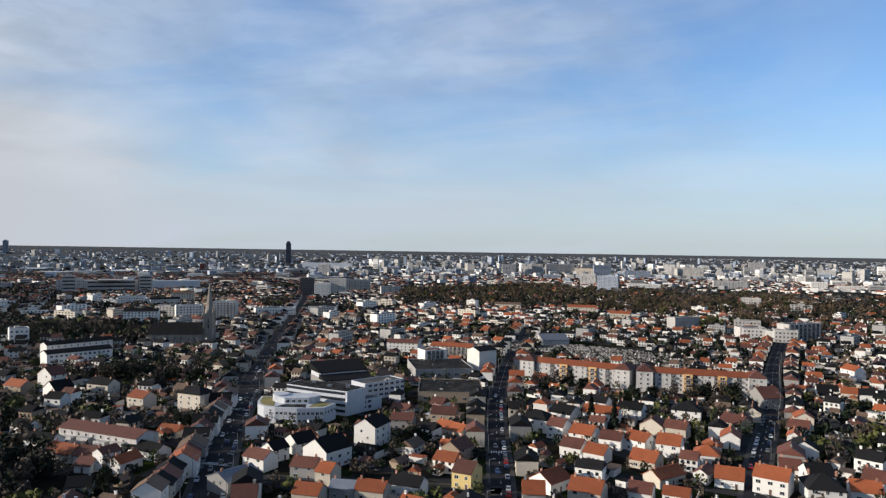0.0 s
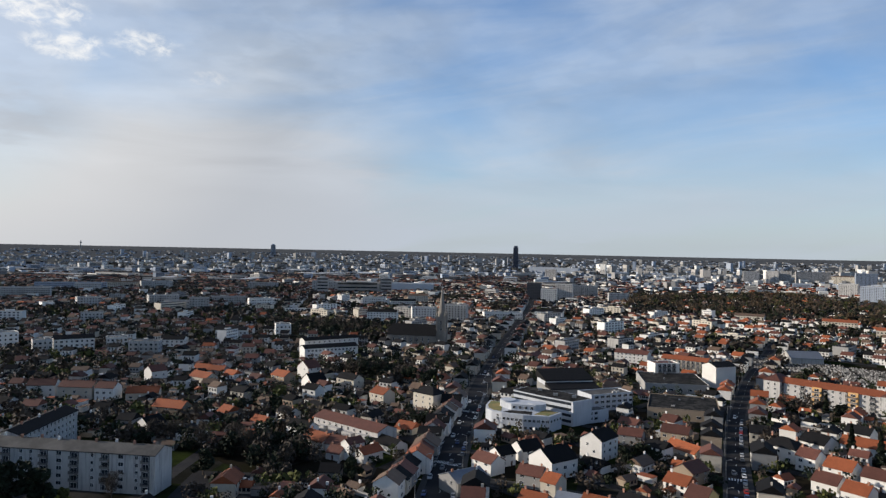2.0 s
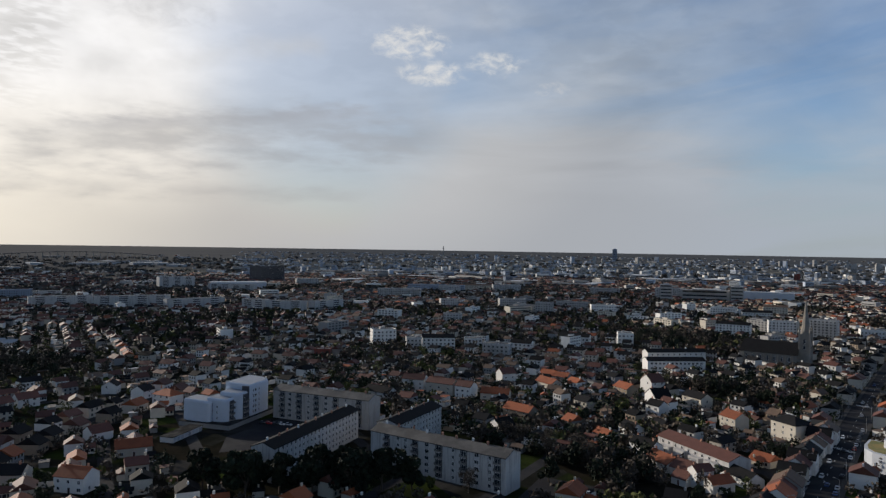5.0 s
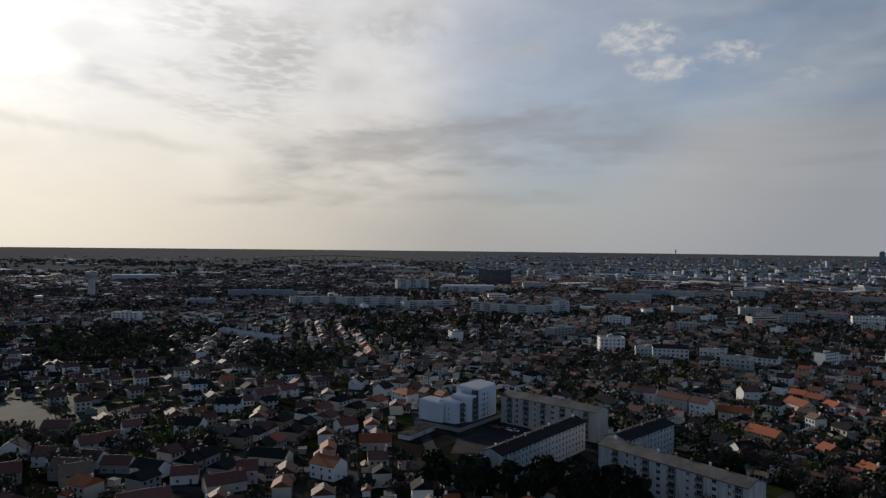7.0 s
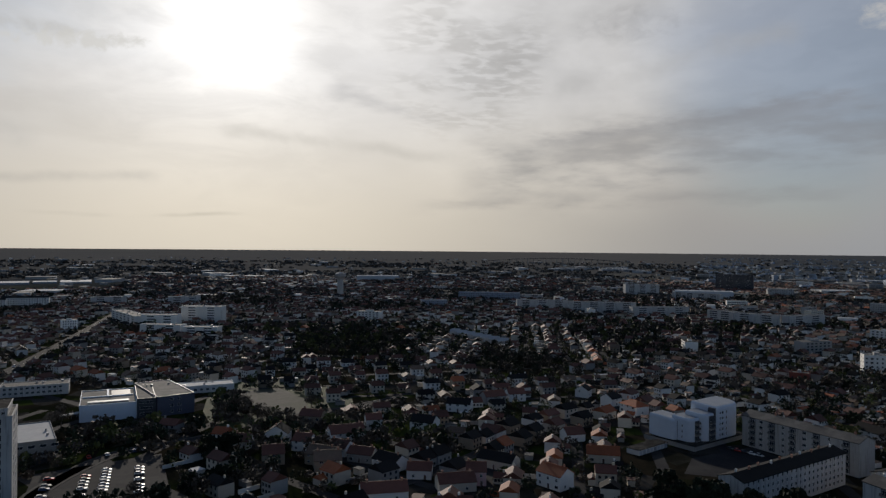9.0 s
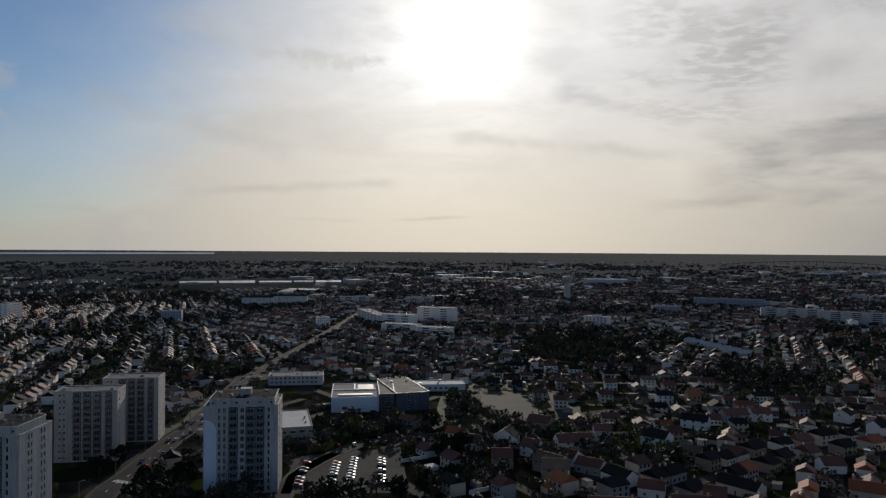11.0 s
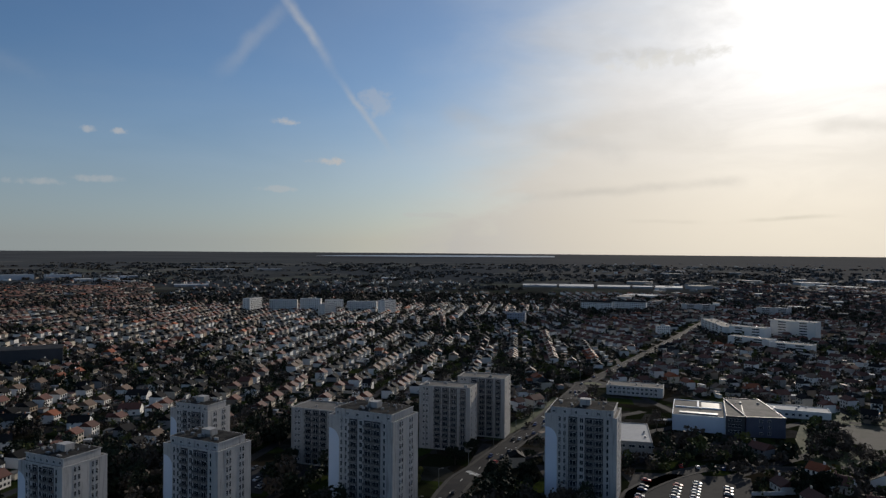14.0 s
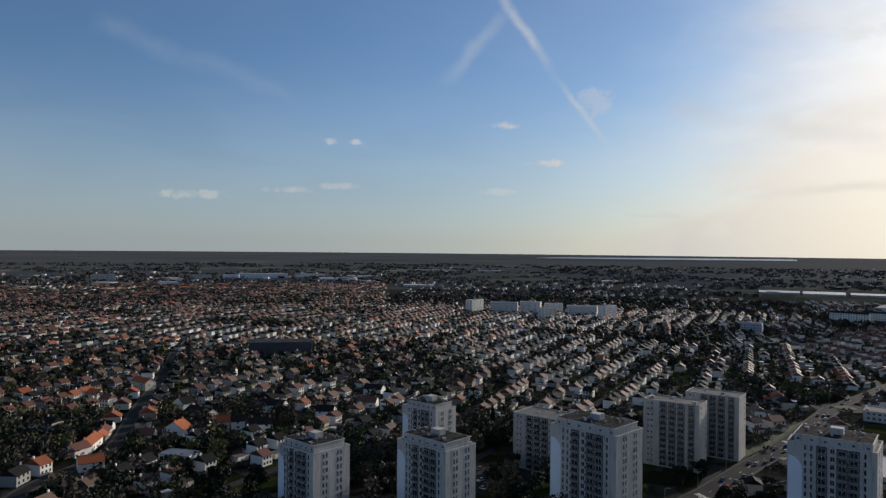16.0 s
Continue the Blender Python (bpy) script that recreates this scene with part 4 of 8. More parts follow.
# ---- larger buildings ----
def block(name, label, category, a, b, depth, h, floors, wall, roof, front=(), right=(), left=(), form="flat", base=0.6, group="", chimneys=0, z0=0.0, attic=0.0):
    """A building on the line a to b (front, left to right), reaching back by depth."""
    L = math.hypot(b[0] - a[0], b[1] - a[1])
    rot = math.degrees(math.atan2(b[1] - a[1], b[0] - a[0]))
    ob = thing(name, label, category, pose(a[0], a[1], z0, 0, 0, rot), group)
    c = pose(0, 0, 0, 0, 0, rot) @ Vector((L / 2, depth / 2, 0))
    mark(a[0] + c.x, a[1] + c.y, rot, L, depth, 4.0)
    bm = bmesh.new()
    r = depth / 2 * 0.36
    if form == "gable":
        lo = [bm.verts.new(p) for p in ((0, 0, 0), (L, 0, 0), (L, depth, 0), (0, depth, 0))]
        hi = [bm.verts.new(p) for p in ((0, 0, h), (L, 0, h), (L, depth, h), (0, depth, h))]
        p, q = bm.verts.new((0, depth / 2, h + r)), bm.verts.new((L, depth / 2, h + r))
        for f in ((lo[0], lo[1], hi[1], hi[0]), (lo[2], lo[3], hi[3], hi[2]), (lo[1], lo[2], hi[2], q, hi[1]), (lo[3], lo[0], hi[0], p, hi[3]), (hi[0], hi[1], q, p), (hi[2], hi[3], p, q)):
            bm.faces.new(f)
    else:
        box(bm, 0, 0, 0, L, depth, h)
    part("wall", bm, WALL[wall], ob)
    bm = bmesh.new()
    if form == "gable":
        o, s = 0.5, 0.36
        for k in (0, 1):
            y0, y1 = (-o, depth / 2) if k == 0 else (depth + o, depth / 2)
            pts = [(-0.3, y0, h - o * s + 0.05), (L + 0.3, y0, h - o * s + 0.05), (L + 0.3, y1, h + r + 0.05), (-0.3, y1, h + r + 0.05)]
            lo, hi = [bm.verts.new(v) for v in pts], [bm.verts.new((v[0], v[1], v[2] + 0.3)) for v in pts]
            for f in (hi, lo[::-1], (lo[0], lo[1], hi[1], hi[0]), (lo[1], lo[2], hi[2], hi[1]), (lo[3], lo[0], hi[0], hi[3])):
                bm.faces.new(f if k == 0 else tuple(f)[::-1])
        roof_ob = part("roof", bm, ROOF[roof], ob)
    else:
        box(bm, 0.35, 0.35, h, L - 0.35, depth - 0.35, h + 0.12)
        roof_ob = part("roof", bm, ROOF[roof], ob)
        bm = bmesh.new()
        for x0, y0, x1, y1 in ((-0.06, -0.06, L + 0.06, 0.3), (-0.06, depth - 0.3, L + 0.06, depth + 0.06), (-0.06, 0.3, 0.3, depth - 0.3), (L - 0.3, 0.3, L + 0.06, depth - 0.3)):
            box(bm, x0, y0, h, x1, y1, h + 0.55)
        part("parapet", bm, WALL[wall], ob)
        if attic:
            bm = bmesh.new()
            box(bm, 2.2, 1.6, h, L - 1.6, depth - 1.6, h + attic)
            box(bm, 1.9, 1.3, h + attic, L - 1.3, depth - 1.3, h + attic + 0.25)
            attic_ob = part("attic_storey", bm, WALL[wall], ob)
            bm = bmesh.new()
            box(bm, 2.3, 1.7, h + attic + 0.25, L - 1.7, depth - 1.7, h + attic + 0.32)
            part("attic_roof", bm, ROOF["tar"], attic_ob, "stained dark flat roof")
            bm = bmesh.new()
            box(bm, L * 0.45, depth * 0.4, h + attic + 0.3, L * 0.45 + 4.5, depth * 0.4 + 4, h + attic + 2.8)
            part("lift_housing", bm, WALL["concrete"], attic_ob)
            for i in range(17):
                bm = bmesh.new()
                x, y = rng.uniform(3, L - 4), rng.uniform(2.5, depth - 3.5)
                if rng.random() < 0.5:
                    tube(bm, (x, y, h + attic + 0.3), (x, y, h + attic + rng.uniform(0.9, 1.6)), 0.3, 0.25, 7)
                else:
                    box(bm, x, y, h + attic + 0.3, x + rng.uniform(0.8, 2.2), y + rng.uniform(0.6, 1.2), h + attic + rng.uniform(0.7, 1.3))
                part("roof_vent", bm, rng.choice((rail_metal, WALL["concrete"])), attic_ob)
            for i in range(6):
                piece("window", window_mesh(1.2, 1.1), attic_ob, pose(3.5 + i * (L - 6.5) / 5, 1.57, h + 0.8))
        else:
            for i in range(max(2, int(L / 9))):
                bm = bmesh.new()
                x, y = rng.uniform(1.5, L - 3), rng.uniform(1.2, max(1.4, depth - 3))
                box(bm, x, y, h + 0.12, x + rng.uniform(0.7, 2.0), y + rng.uniform(0.7, 1.6), h + rng.uniform(0.7, 1.5))
                part("roof_vent", bm, rng.choice((rail_metal, WALL["concrete"])), roof_ob)
    for i in range(chimneys):
        piece("chimney", chimney_mesh(1.4, i % 3 == 0), roof_ob, pose(L * (i + 0.5) / chimneys, depth / 2 + 0.4 * (-1) ** i, h + r - 0.35) @ Matrix.Diagonal((1.15, 1.15, 1.1, 1)))
    fh = (h - base) / floors
    for side, cols in ((0, front), (1, right), (3, left)):
        for u, kind, w in cols:
            if kind == "b":
                # dark panel on the wall paints the shade of a recess; none is cut
                bm = bmesh.new()
                box(bm, -w * 0.5, 0.0, 0.0, w * 0.5, 0.035, h - base - 0.25)
                part("loggia", bm, WALL["dark"], ob, "dark panel for the shade of a deep balcony recess").matrix_basis = on_side(side, L, depth, u, base + 0.1, 0.035)
            for f in range(floors):
                z = base + f * fh
                if kind == "b":
                    piece("window", window_mesh(w * 0.72, 2.0), ob, on_side(side, L, depth, u, z + 0.1, 0.06))
                    if f:
                        piece("balcony", balcony_mesh(w), ob, on_side(side, L, depth, u, z + 0.02, 0.0))
                elif kind == "v":
                    piece("window", window_mesh(w, fh - 0.95), ob, on_side(side, L, depth, u, z + 0.5))
                elif kind == "s":
                    piece("window", window_mesh(w, min(1.5, fh - 1.2)), ob, on_side(side, L, depth, u, z + 0.95))
                else:
                    piece("window", window_mesh(w, min(1.4, fh - 1.2)), ob, on_side(side, L, depth, u, z + 0.95))
    return ob


def spaced(n, L, kind="w", w=1.2, lead=1.5):
    return [(lead + (L - 2 * lead) * (i + 0.5) / n, kind, w) for i in range(n)]


TOWER = "tall pale concrete apartment tower with balconies and a set-back attic storey"


def tower(a, b, depth, h, floors):
    L = math.hypot(b[0] - a[0], b[1] - a[1])
    k = L / 30
    front = [(6.3 * k, "v", 0.95), (8.4 * k, "v", 0.95), (11.9 * k, "b", 3.7 * k), (15.5 * k, "v", 1.6), (18.7 * k, "b", 3.7 * k), (22.6 * k, "b", 3.7 * k), (26.2 * k, "v", 0.85)]
    s = depth / 20
    rightside = [(5.4 * s, "v", 0.95), (7.2 * s, "v", 0.95), (13.2 * s, "v", 0.95), (15.0 * s, "v", 0.95)]
    ob = block("apartment_tower", TOWER, "tower block", a, b, depth, h, floors, "paint", "flat", front, rightside, form="flat", attic=2.9, group="tower blocks")
    bm = bmesh.new()
    pts = [(0.25 * k, 0.8), (5.2 * k, 0.8), (5.2 * k, h * 0.72)] + [(0.25 * k + 4.95 * k * math.cos(i * math.pi / 16), h * 0.72 + 4.95 * k * math.sin(i * math.pi / 16)) for i in range(1, 9)]
    v = [bm.verts.new((x, -0.05, z)) for x, z in pts]
    bm.faces.new(v)
    w = [bm.verts.new((x, 0.0, z)) for x, z in pts]
    for i in range(len(v)):
        bm.faces.new((v[i], w[i], w[(i + 1) % len(v)], v[(i + 1) % len(v)]))
    part("painted_panel", bm, surface("panel_paint", (0.66, 0.71, 0.78), 0.8, 0.08), ob, "pale blue painted panel with a rounded top")
    return ob


tower((-268.0, -148.2), (-277.6, -119.8), 21, 36, 12)
tower((-208.4, -217.7), (-214.3, -187.0), 21, 36, 12)
tower((-153.3, -251.0), (-159.0, -224.0), 18, 30, 10)
tower((-113.6, -281.5), (-119.1, -258.6), 19, 27, 9)
tower((-194.5, -314.0), (-200.5, -291.9), 16, 27.4, 9)
for a, b, d, h, f in (((-293.6, -238.6), (-303.2, -212.2), 14, 33, 11), ((-327.9, -238.5), (-337.2, -212.5), 15, 33, 11), ((-233.9, -271.3), (-241.4, -245.7), 18, 27, 9)):
    L = math.hypot(b[0] - a[0], b[1] - a[1])
    block("apartment_tower", "broad pale apartment block with dark panels for balcony recesses", "tower block", a, b, d, h, f, "concrete", "flat",
          [(2.6, "w", 1.1), (4.4, "w", 1.1), (L * 0.36, "b", 3.6), (L * 0.52, "b", 3.6), (L * 0.68, "b", 3.6), (L * 0.86, "b", 3.0)],
          [(3.0, "w", 0.9), (d - 3.0, "w", 0.9)], form="flat", attic=0.0, group="tower blocks")

# low-rise blocks by the yard
apart = "white five-storey apartment block with a shallow dark roof and chimneys"
block("apartment_block", apart, "apartment block", (-239.1, 191.4), (-173.2, 203.8), 11.5, 14, 5, "paint", "flat",
      [(9, "b", 3.2), (15, "w", 1.3), (19, "w", 1.3), (24, "b", 3.2), (30, "s", 2.0), (36, "b", 3.4), (43, "w", 1.2), (48, "b", 3.2), (54, "s", 2.0), (60, "w", 1.2), (63.5, "b", 3.0)], (), (), "gable", chimneys=9, group="apartment blocks")
block("apartment_block", apart, "apartment block", (-238.1, 206.0), (-252.6, 247.0), 11, 14, 5, "paint", "slate", spaced(13, 43, "w", 1.1), (), (), "gable", chimneys=7, group="apartment blocks")
block("apartment_block", apart, "apartment block", (-243.2, 146.3), (-274.9, 212.0), 10.5, 13.5, 5, "paint", "slate", spaced(22, 73, "w", 1.1), (), (), "gable", chimneys=10, group="apartment blocks")
block("apartment_block", apart, "apartment block", (-337.8, 202.4), (-282.1, 224.1), 12, 15, 5, "concrete", "flat",
      [(6, "b", 3.2), (11, "s", 2.0), (17, "b", 3.4), (23, "w", 1.3), (28, "b", 3.2), (34, "s", 2.0), (40, "b", 3.4), (46, "w", 1.3), (54, "b", 3.2)], (), (), "gable", chimneys=6, group="apartment blocks")


def stepped():
    """Apartment house of rounded white fins that climb in steps."""
    ob = thing("stepped_apartment_house", "white apartment house of stepped rounded volumes", "apartment block", pose(-328.5, 168, 0, 0, 0, 118))
    mark(-349, 181, 118, 44, 30, 2)

    def rim(x0, x1, y0, y1, r, q):
        """Outline with the near left corner rounded by r and the near right one by q."""
        arc = lambda cx, cy, rad, a0: [(cx + rad * math.cos(radians(a0 + 11.25 * j)), cy + rad * math.sin(radians(a0 + 11.25 * j))) for j in range(9)]
        return arc(x0 + r, y0 + r, r, 180) + arc(x1 - q, y0 + q, q, 270) + [(x1, y1), (x0, y1)]

    for i, (x0, x1, y0, y1, h, r, q) in enumerate(((4.0, 15, 10.5, 26, 13.2, 2.2, 0.6), (6.5, 17, 2.5, 14, 14.2, 3.4, 0.6), (13.5, 24, -0.6, 11, 16.2, 4.0, 0.6), (22.6, 46, -1.2, 14, 19.2, 0.6, 8.0))):
        pts = rim(x0, x1, y0, y1, r, q)
        top = [(p, y) for p, y in rim(x0 + 0.9, x1 - 0.9, y0 + 0.9, y1 - 0.4, r, q)]
        bm = bmesh.new()
        rings = [[bm.verts.new((p, y, z + 0.05 * (y - y0))) for p, y in o] for o, z in ((pts, 2.2), (pts, h - 1.3), (rim(x0 + 0.3, x1 - 0.3, y0 + 0.3, y1, r, q), h - 0.4), (top, h))]
        for lo, hi in zip(rings, rings[1:]):
            for j in range(len(lo)):
                k = (j + 1) % len(lo)
                bm.faces.new((lo[j], lo[k], hi[k], hi[j]))
        part("volume", bm, WALL["pale_blue"], ob)
        bm = bmesh.new()
        bm.faces.new([bm.verts.new((p, y, h + 0.05 * (y - y0))) for p, y in top])
        part("roof", bm, ROOF["zinc"], ob, "grey roof sheet")
        for f in range(int((h - 4) / 2.8)):
            z = 4.0 + f * 2.8
            if i in (1, 2):
                piece("window", window_mesh(0.6, 1.3), ob, pose(x0 - 0.03, y0 + 5.2, z, 0, 0, 270))
                piece("window", window_mesh(0.7, 1.2), ob, pose(x0 + 5.2, y0 - 0.03, z))
            if i == 3:
                for u, w in ((3.0, 0.7), (5.2, 1.6), (8.6, 0.7)):
                    piece("window", window_mesh(w, 1.4), ob, pose(x0 + u, y0 - 0.03, z))
                piece("balcony", balcony_mesh(3.0), ob, pose(x1 + 0.02, y0 + 11, z - 1.0, 0, 0, 90))
    # dark panels set on the fronts stand for shade inside balcony recesses
    for x0, x1, y, h in ((6.3, 7.4, 10.45, 12.0), (9.7, 13.4, 2.45, 13.0), (17.0, 21.3, -0.65, 15.2)):
        bm = bmesh.new()
        box(bm, x0, y, 2.8, x1, y + 0.1, h)
        part("loggia", bm, WALL["dark"], ob, "dark panel column for the shade of balcony recesses")
        for f in range(4):
            if x1 - x0 > 2:
                piece("balcony", balcony_mesh(round(x1 - x0, 1)), ob, pose((x0 + x1) / 2, y + 0.02, 3.0 + f * 2.8))
    bm = bmesh.new()
    box(bm, 21.4, -0.7, 2.8, 22.7, 3, 18.6)
    part("stair_slot", bm, WALL["dark"], ob, "dark upright strip between two volumes")
    bm = bmesh.new()
    box(bm, 2.6, -2.2, 0, 46, 28, 2.4)
    part("podium", bm, WALL["grey"], ob)
    bm = bmesh.new()
    box(bm, 2.2, -2.6, 2.4, 46.4, 28.4, 2.65)
    part("podium_roof", bm, ROOF["tar"], ob)
    g = thing("garage_row", "row of lock-up garages with a flat dark roof", "garages", pose(-324, 141, 0, 0, 0, 122))
    mark(-333, 149, 122, 26, 9, 2)
    bm = bmesh.new()
    box(bm, 0, 0, 0, 24, 7, 2.5)
    part("wall", bm, WALL["white"], g)
    bm = bmesh.new()
    box(bm, -0.3, -0.4, 2.5, 24.3, 7.3, 2.8)
    part("roof", bm, ROOF["tar"], g)
    for i in range(8):
        bm = bmesh.new()
        box(bm, 0.3 + i * 3, -0.06, 0, 2.8 + i * 3, 0.02, 2.1)
        part("garage_door", bm, shutter, g)


stepped()


def shrink(pts, k):
    cx, cy = sum(p[0] for p in pts) / len(pts), sum(p[1] for p in pts) / len(pts)
    return [(x + k * (cx - x) / max(math.hypot(cx - x, cy - y), 1e-6), y + k * (cy - y) / max(math.hypot(cx - x, cy - y), 1e-6)) for x, y in pts]


def school():
    ob = thing("school_building", "white modern school with curved wings and ribbon windows", "school", pose(-90, 345, 0))
    mark(-66, 366, -14, 56, 44, 1)
    # curved front wing round a small court, planted roof
    outer = [(-4, 24), (-3, 12), (-1, 5), (3, 0.5), (9, -2), (20, -3.2), (33, -1.5), (37, 10), (27, 13), (24, 6.5), (12, 6.0), (7, 9.5), (6, 22)]
    bm = bmesh.new()
    poly(bm, outer, 0, 8)
    part("front_wing", bm, WALL["school"], ob)
    bm = bmesh.new()
    poly(bm, [(-2.8, 22.5), (-1.8, 12), (0.2, 6), (3.8, 2.0), (8, 0.8), (6.5, 8), (5, 21.5)], 8, 8.12)
    part("planted_roof", bm, ROOF["sedum"], ob, "yellow-brown planted roof")
    bm = bmesh.new()
    poly(bm, [(25, 0), (32, -0.2), (35.6, 9.3), (28, 11.6)], 8, 8.12)
    part("planted_roof", bm, ROOF["sedum"], ob, "yellow-brown planted roof")
    bm = bmesh.new()
    poly(bm, [(9, -0.6), (24, -1.6), (23, 5.4), (12, 4.8)], 8, 8.1)
    part("court_roof", bm, ROOF["tar"], ob, "dark flat roof of the court")
    bm = bmesh.new()
    poly(bm, [(7, 9.5), (12, 6.0), (24, 6.5), (27, 13), (24, 18), (10, 18)], 0, 11)
    part("court_block", bm, WALL["school"], ob)
    for c, r, h in (((8.5, 14), 4.2, 11.6), ((24, 12.5), 4.6, 11.2)):
        bm = bmesh.new()
        tube(bm, (c[0], c[1], 0), (c[0], c[1], h), r, r, 28)
        part("drum", bm, WALL["school"], ob, "round white stair drum")
    for (ax, ay), (bx, by), n, z in (((9, -2), (20, -3.2), 5, 4.6), ((20, -3.2), (33, -1.5), 6, 4.6), ((9, -2), (20, -3.2), 4, 1.0), ((20, -3.2), (33, -1.5), 5, 1.0), ((33, -1.5), (37, 10), 4, 4.6), ((12, 6), (24, 6.5), 4, 8.8)):
        a = math.degrees(math.atan2(by - ay, bx - ax))
        for i in range(n):
            t = (i + 0.5) / n
            piece("window", window_mesh(1.5, 1.4), ob, pose(ax + (bx - ax) * t, ay + (by - ay) * t, z, 0, 0, a) @ pose(0, -0.05, 0))
    # rear wing of four storeys, bent, with ribbon windows
    pts = [(7, 33), (24, 23), (42, 14.5), (50, 26), (36, 38), (12, 46)]
    for f in range(4):
        bm = bmesh.new()
        poly(bm, pts, 0.2 + f * 3.0, 0.2 + f * 3.0 + 1.5)
        part("storey_band", bm, WALL["school"], ob)
        bm = bmesh.new()
        poly(bm, shrink(pts, 0.5), 0.2 + f * 3.0 + 1.5, 0.2 + f * 3.0 + 3.0)
        part("ribbon_window", bm, glass, ob, "dark ribbon window")
    bm = bmesh.new()
    poly(bm, [(40.5, 15.6), (42.1, 14.4), (50.1, 25.9), (48, 27.6)], 0.2, 12.4)
    part("end_wall", bm, WALL["school"], ob)
    bm = bmesh.new()
    poly(bm, pts, 12.2, 12.8)
    part("parapet", bm, WALL["school"], ob)
    bm = bmesh.new()
    poly(bm, shrink(pts, 0.6), 12.8, 12.86)
    part("roof", bm, ROOF["tar"], ob, "dark flat roof")
    for x, y in ((30, 26), (40, 24), (20, 36)):
        bm = bmesh.new()
        box(bm, x, y, 12.8, x + 2.2, y + 1.5, 14.1)
        part("roof_plant", bm, rail_metal, ob)
    # east wing
    e = block("school_wing", "low school wing with deep eaves and large windows", "school", (-43, 398), (-22, 416), 14, 9, 3, "school", "flat", spaced(7, 30, "s", 2.6), (), ())
    block("school_annex", "low flat-roofed school annex", "school", (-47, 364.5), (-32, 379.5), 9, 6, 2, "school", "flat", spaced(4, 16, "s", 2.2))
    hall = thing("sports_hall", "large hall under a stepped dark slate roof", "hall", pose(-68, 414, 0, 0, 0, 30))
    mark(-62, 434, 30, 34, 30, 1)
    bm = bmesh.new()
    box(bm, 0, 0, 0, 30, 26, 8)
    part("wall", bm, WALL["grey"], hall)
    for y0, y1, z0, z1 in ((-0.6, 10, 8, 10.2), (8.5, 27, 11.4, 15.5)):
        bm = bmesh.new()
        v = [bm.verts.new(p) for p in ((-0.6, y0, z0), (30.6, y0, z0), (30.6, y1, z1), (-0.6, y1, z1))]
        w = [bm.verts.new(p) for p in ((-0.6, y0, z0 - 0.6), (30.6, y0, z0 - 0.6), (30.6, y1, z0 - 0.6), (-0.6, y1, z0 - 0.6))]
        bm.faces.new(v)
        for i in range(4):
            bm.faces.new((w[i], w[(i + 1) % 4], v[(i + 1) % 4], v[i]))
        part("roof", bm, ROOF["slate"], hall)
    bm = bmesh.new()
    box(bm, 0.2, 9, 8, 29.8, 25.8, 10.8)
    part("clerestory", bm, WALL["school"], hall)


school()

# long apartment rows with orange roofs
for a, b, w in (((56.7, 474.2), (116.6, 440.0), 13), ((124.5, 437.5), (191.0, 417.5), 13)):
    L = math.hypot(b[0] - a[0], b[1] - a[1])
    cols = []
    for i in range(int(L / 4.4)):
        cols.append((2.6 + i * (L - 4) / (L / 4.4), "b" if i % 3 == 1 else "w", 3.0 if i % 3 == 1 else 1.3))
    ob = block("apartment_row", "long white four-storey apartment building with orange tiled roof and ochre bays", "apartment block", a, b, w, 12, 4, "paint", "orange", cols, [(3.5, "w", 1.2), (8.5, "w", 1.2)], (), "gable", chimneys=4, group="apartment rows")
    for u in (0.36, 0.64):
        bm = bmesh.new()
        box(bm, L * u, -1.3, 0, L * u + 5.2, 0.0, 12.2)
        bay = part("bay", bm, WALL["ochre"], ob, "ochre rendered bay")
        for f in range(4):
            piece("window", window_mesh(2.6, 1.5), bay, pose(L * u + 2.6, -1.34, 1.4 + f * 2.85))
            piece("balcony", balcony_mesh(4.6), bay, pose(L * u + 2.6, -1.3, 0.7 + f * 2.85))
    for u0, u1 in ((-3.0, 7.0), (L - 8.0, L + 2.0)):
        bm = bmesh.new()
        box(bm, u0, -2.5, 0, u1, w + 1.5, 12.6)
        pav = part("pavilion", bm, WALL["paint"], ob)
        bm = bmesh.new()
        c = ((u0 + u1) / 2, (w - 1) / 2)
        e = [bm.verts.new(p) for p in ((u0 - 0.5, -3, 12.6), (u1 + 0.5, -3, 12.6), (u1 + 0.5, w + 2, 12.6), (u0 - 0.5, w + 2, 12.6))]
        t = [bm.verts.new((c[0], c[1] - 2.5, 16.4)), bm.verts.new((c[0], c[1] + 2.5, 16.4))]
        for f in ((e[0], e[1], t[0]), (e[1], e[2], t[1], t[0]), (e[2], e[3], t[1]), (e[3], e[0], t[0], t[1]), (e[3], e[2], e[1], e[0])):
            bm.faces.new(f)
        part("pavilion_roof", bm, ROOF["brown"], pav, "brown tiled hipped roof")
        for f in range(4):
            for k in (0.3, 0.7):
                piece("window", window_mesh(1.3, 1.4), pav, pose(u0 + (u1 - u0) * k, -2.54, 1.5 + f * 2.85))

ob = block("terraced_flats", "white terrace of flats with brown tiled roof and terraces", "apartment block", (-165, 304), (-124, 287), 12, 7, 2, "paint", "brown", spaced(9, 41, "w", 1.3), (), (), "gable", chimneys=3)
for i in range(4):
    bm = bmesh.new()
    box(bm, 4 + i * 9.5, -2.6, 0, 10.5 + i * 9.5, 0.2, 4.4 + (i % 2) * 0.6)
    part("terrace", bm, WALL["paint"], ob)
    piece("window", window_mesh(2.2, 1.8), ob, pose(7.2 + i * 9.5, -2.63, 1.0))

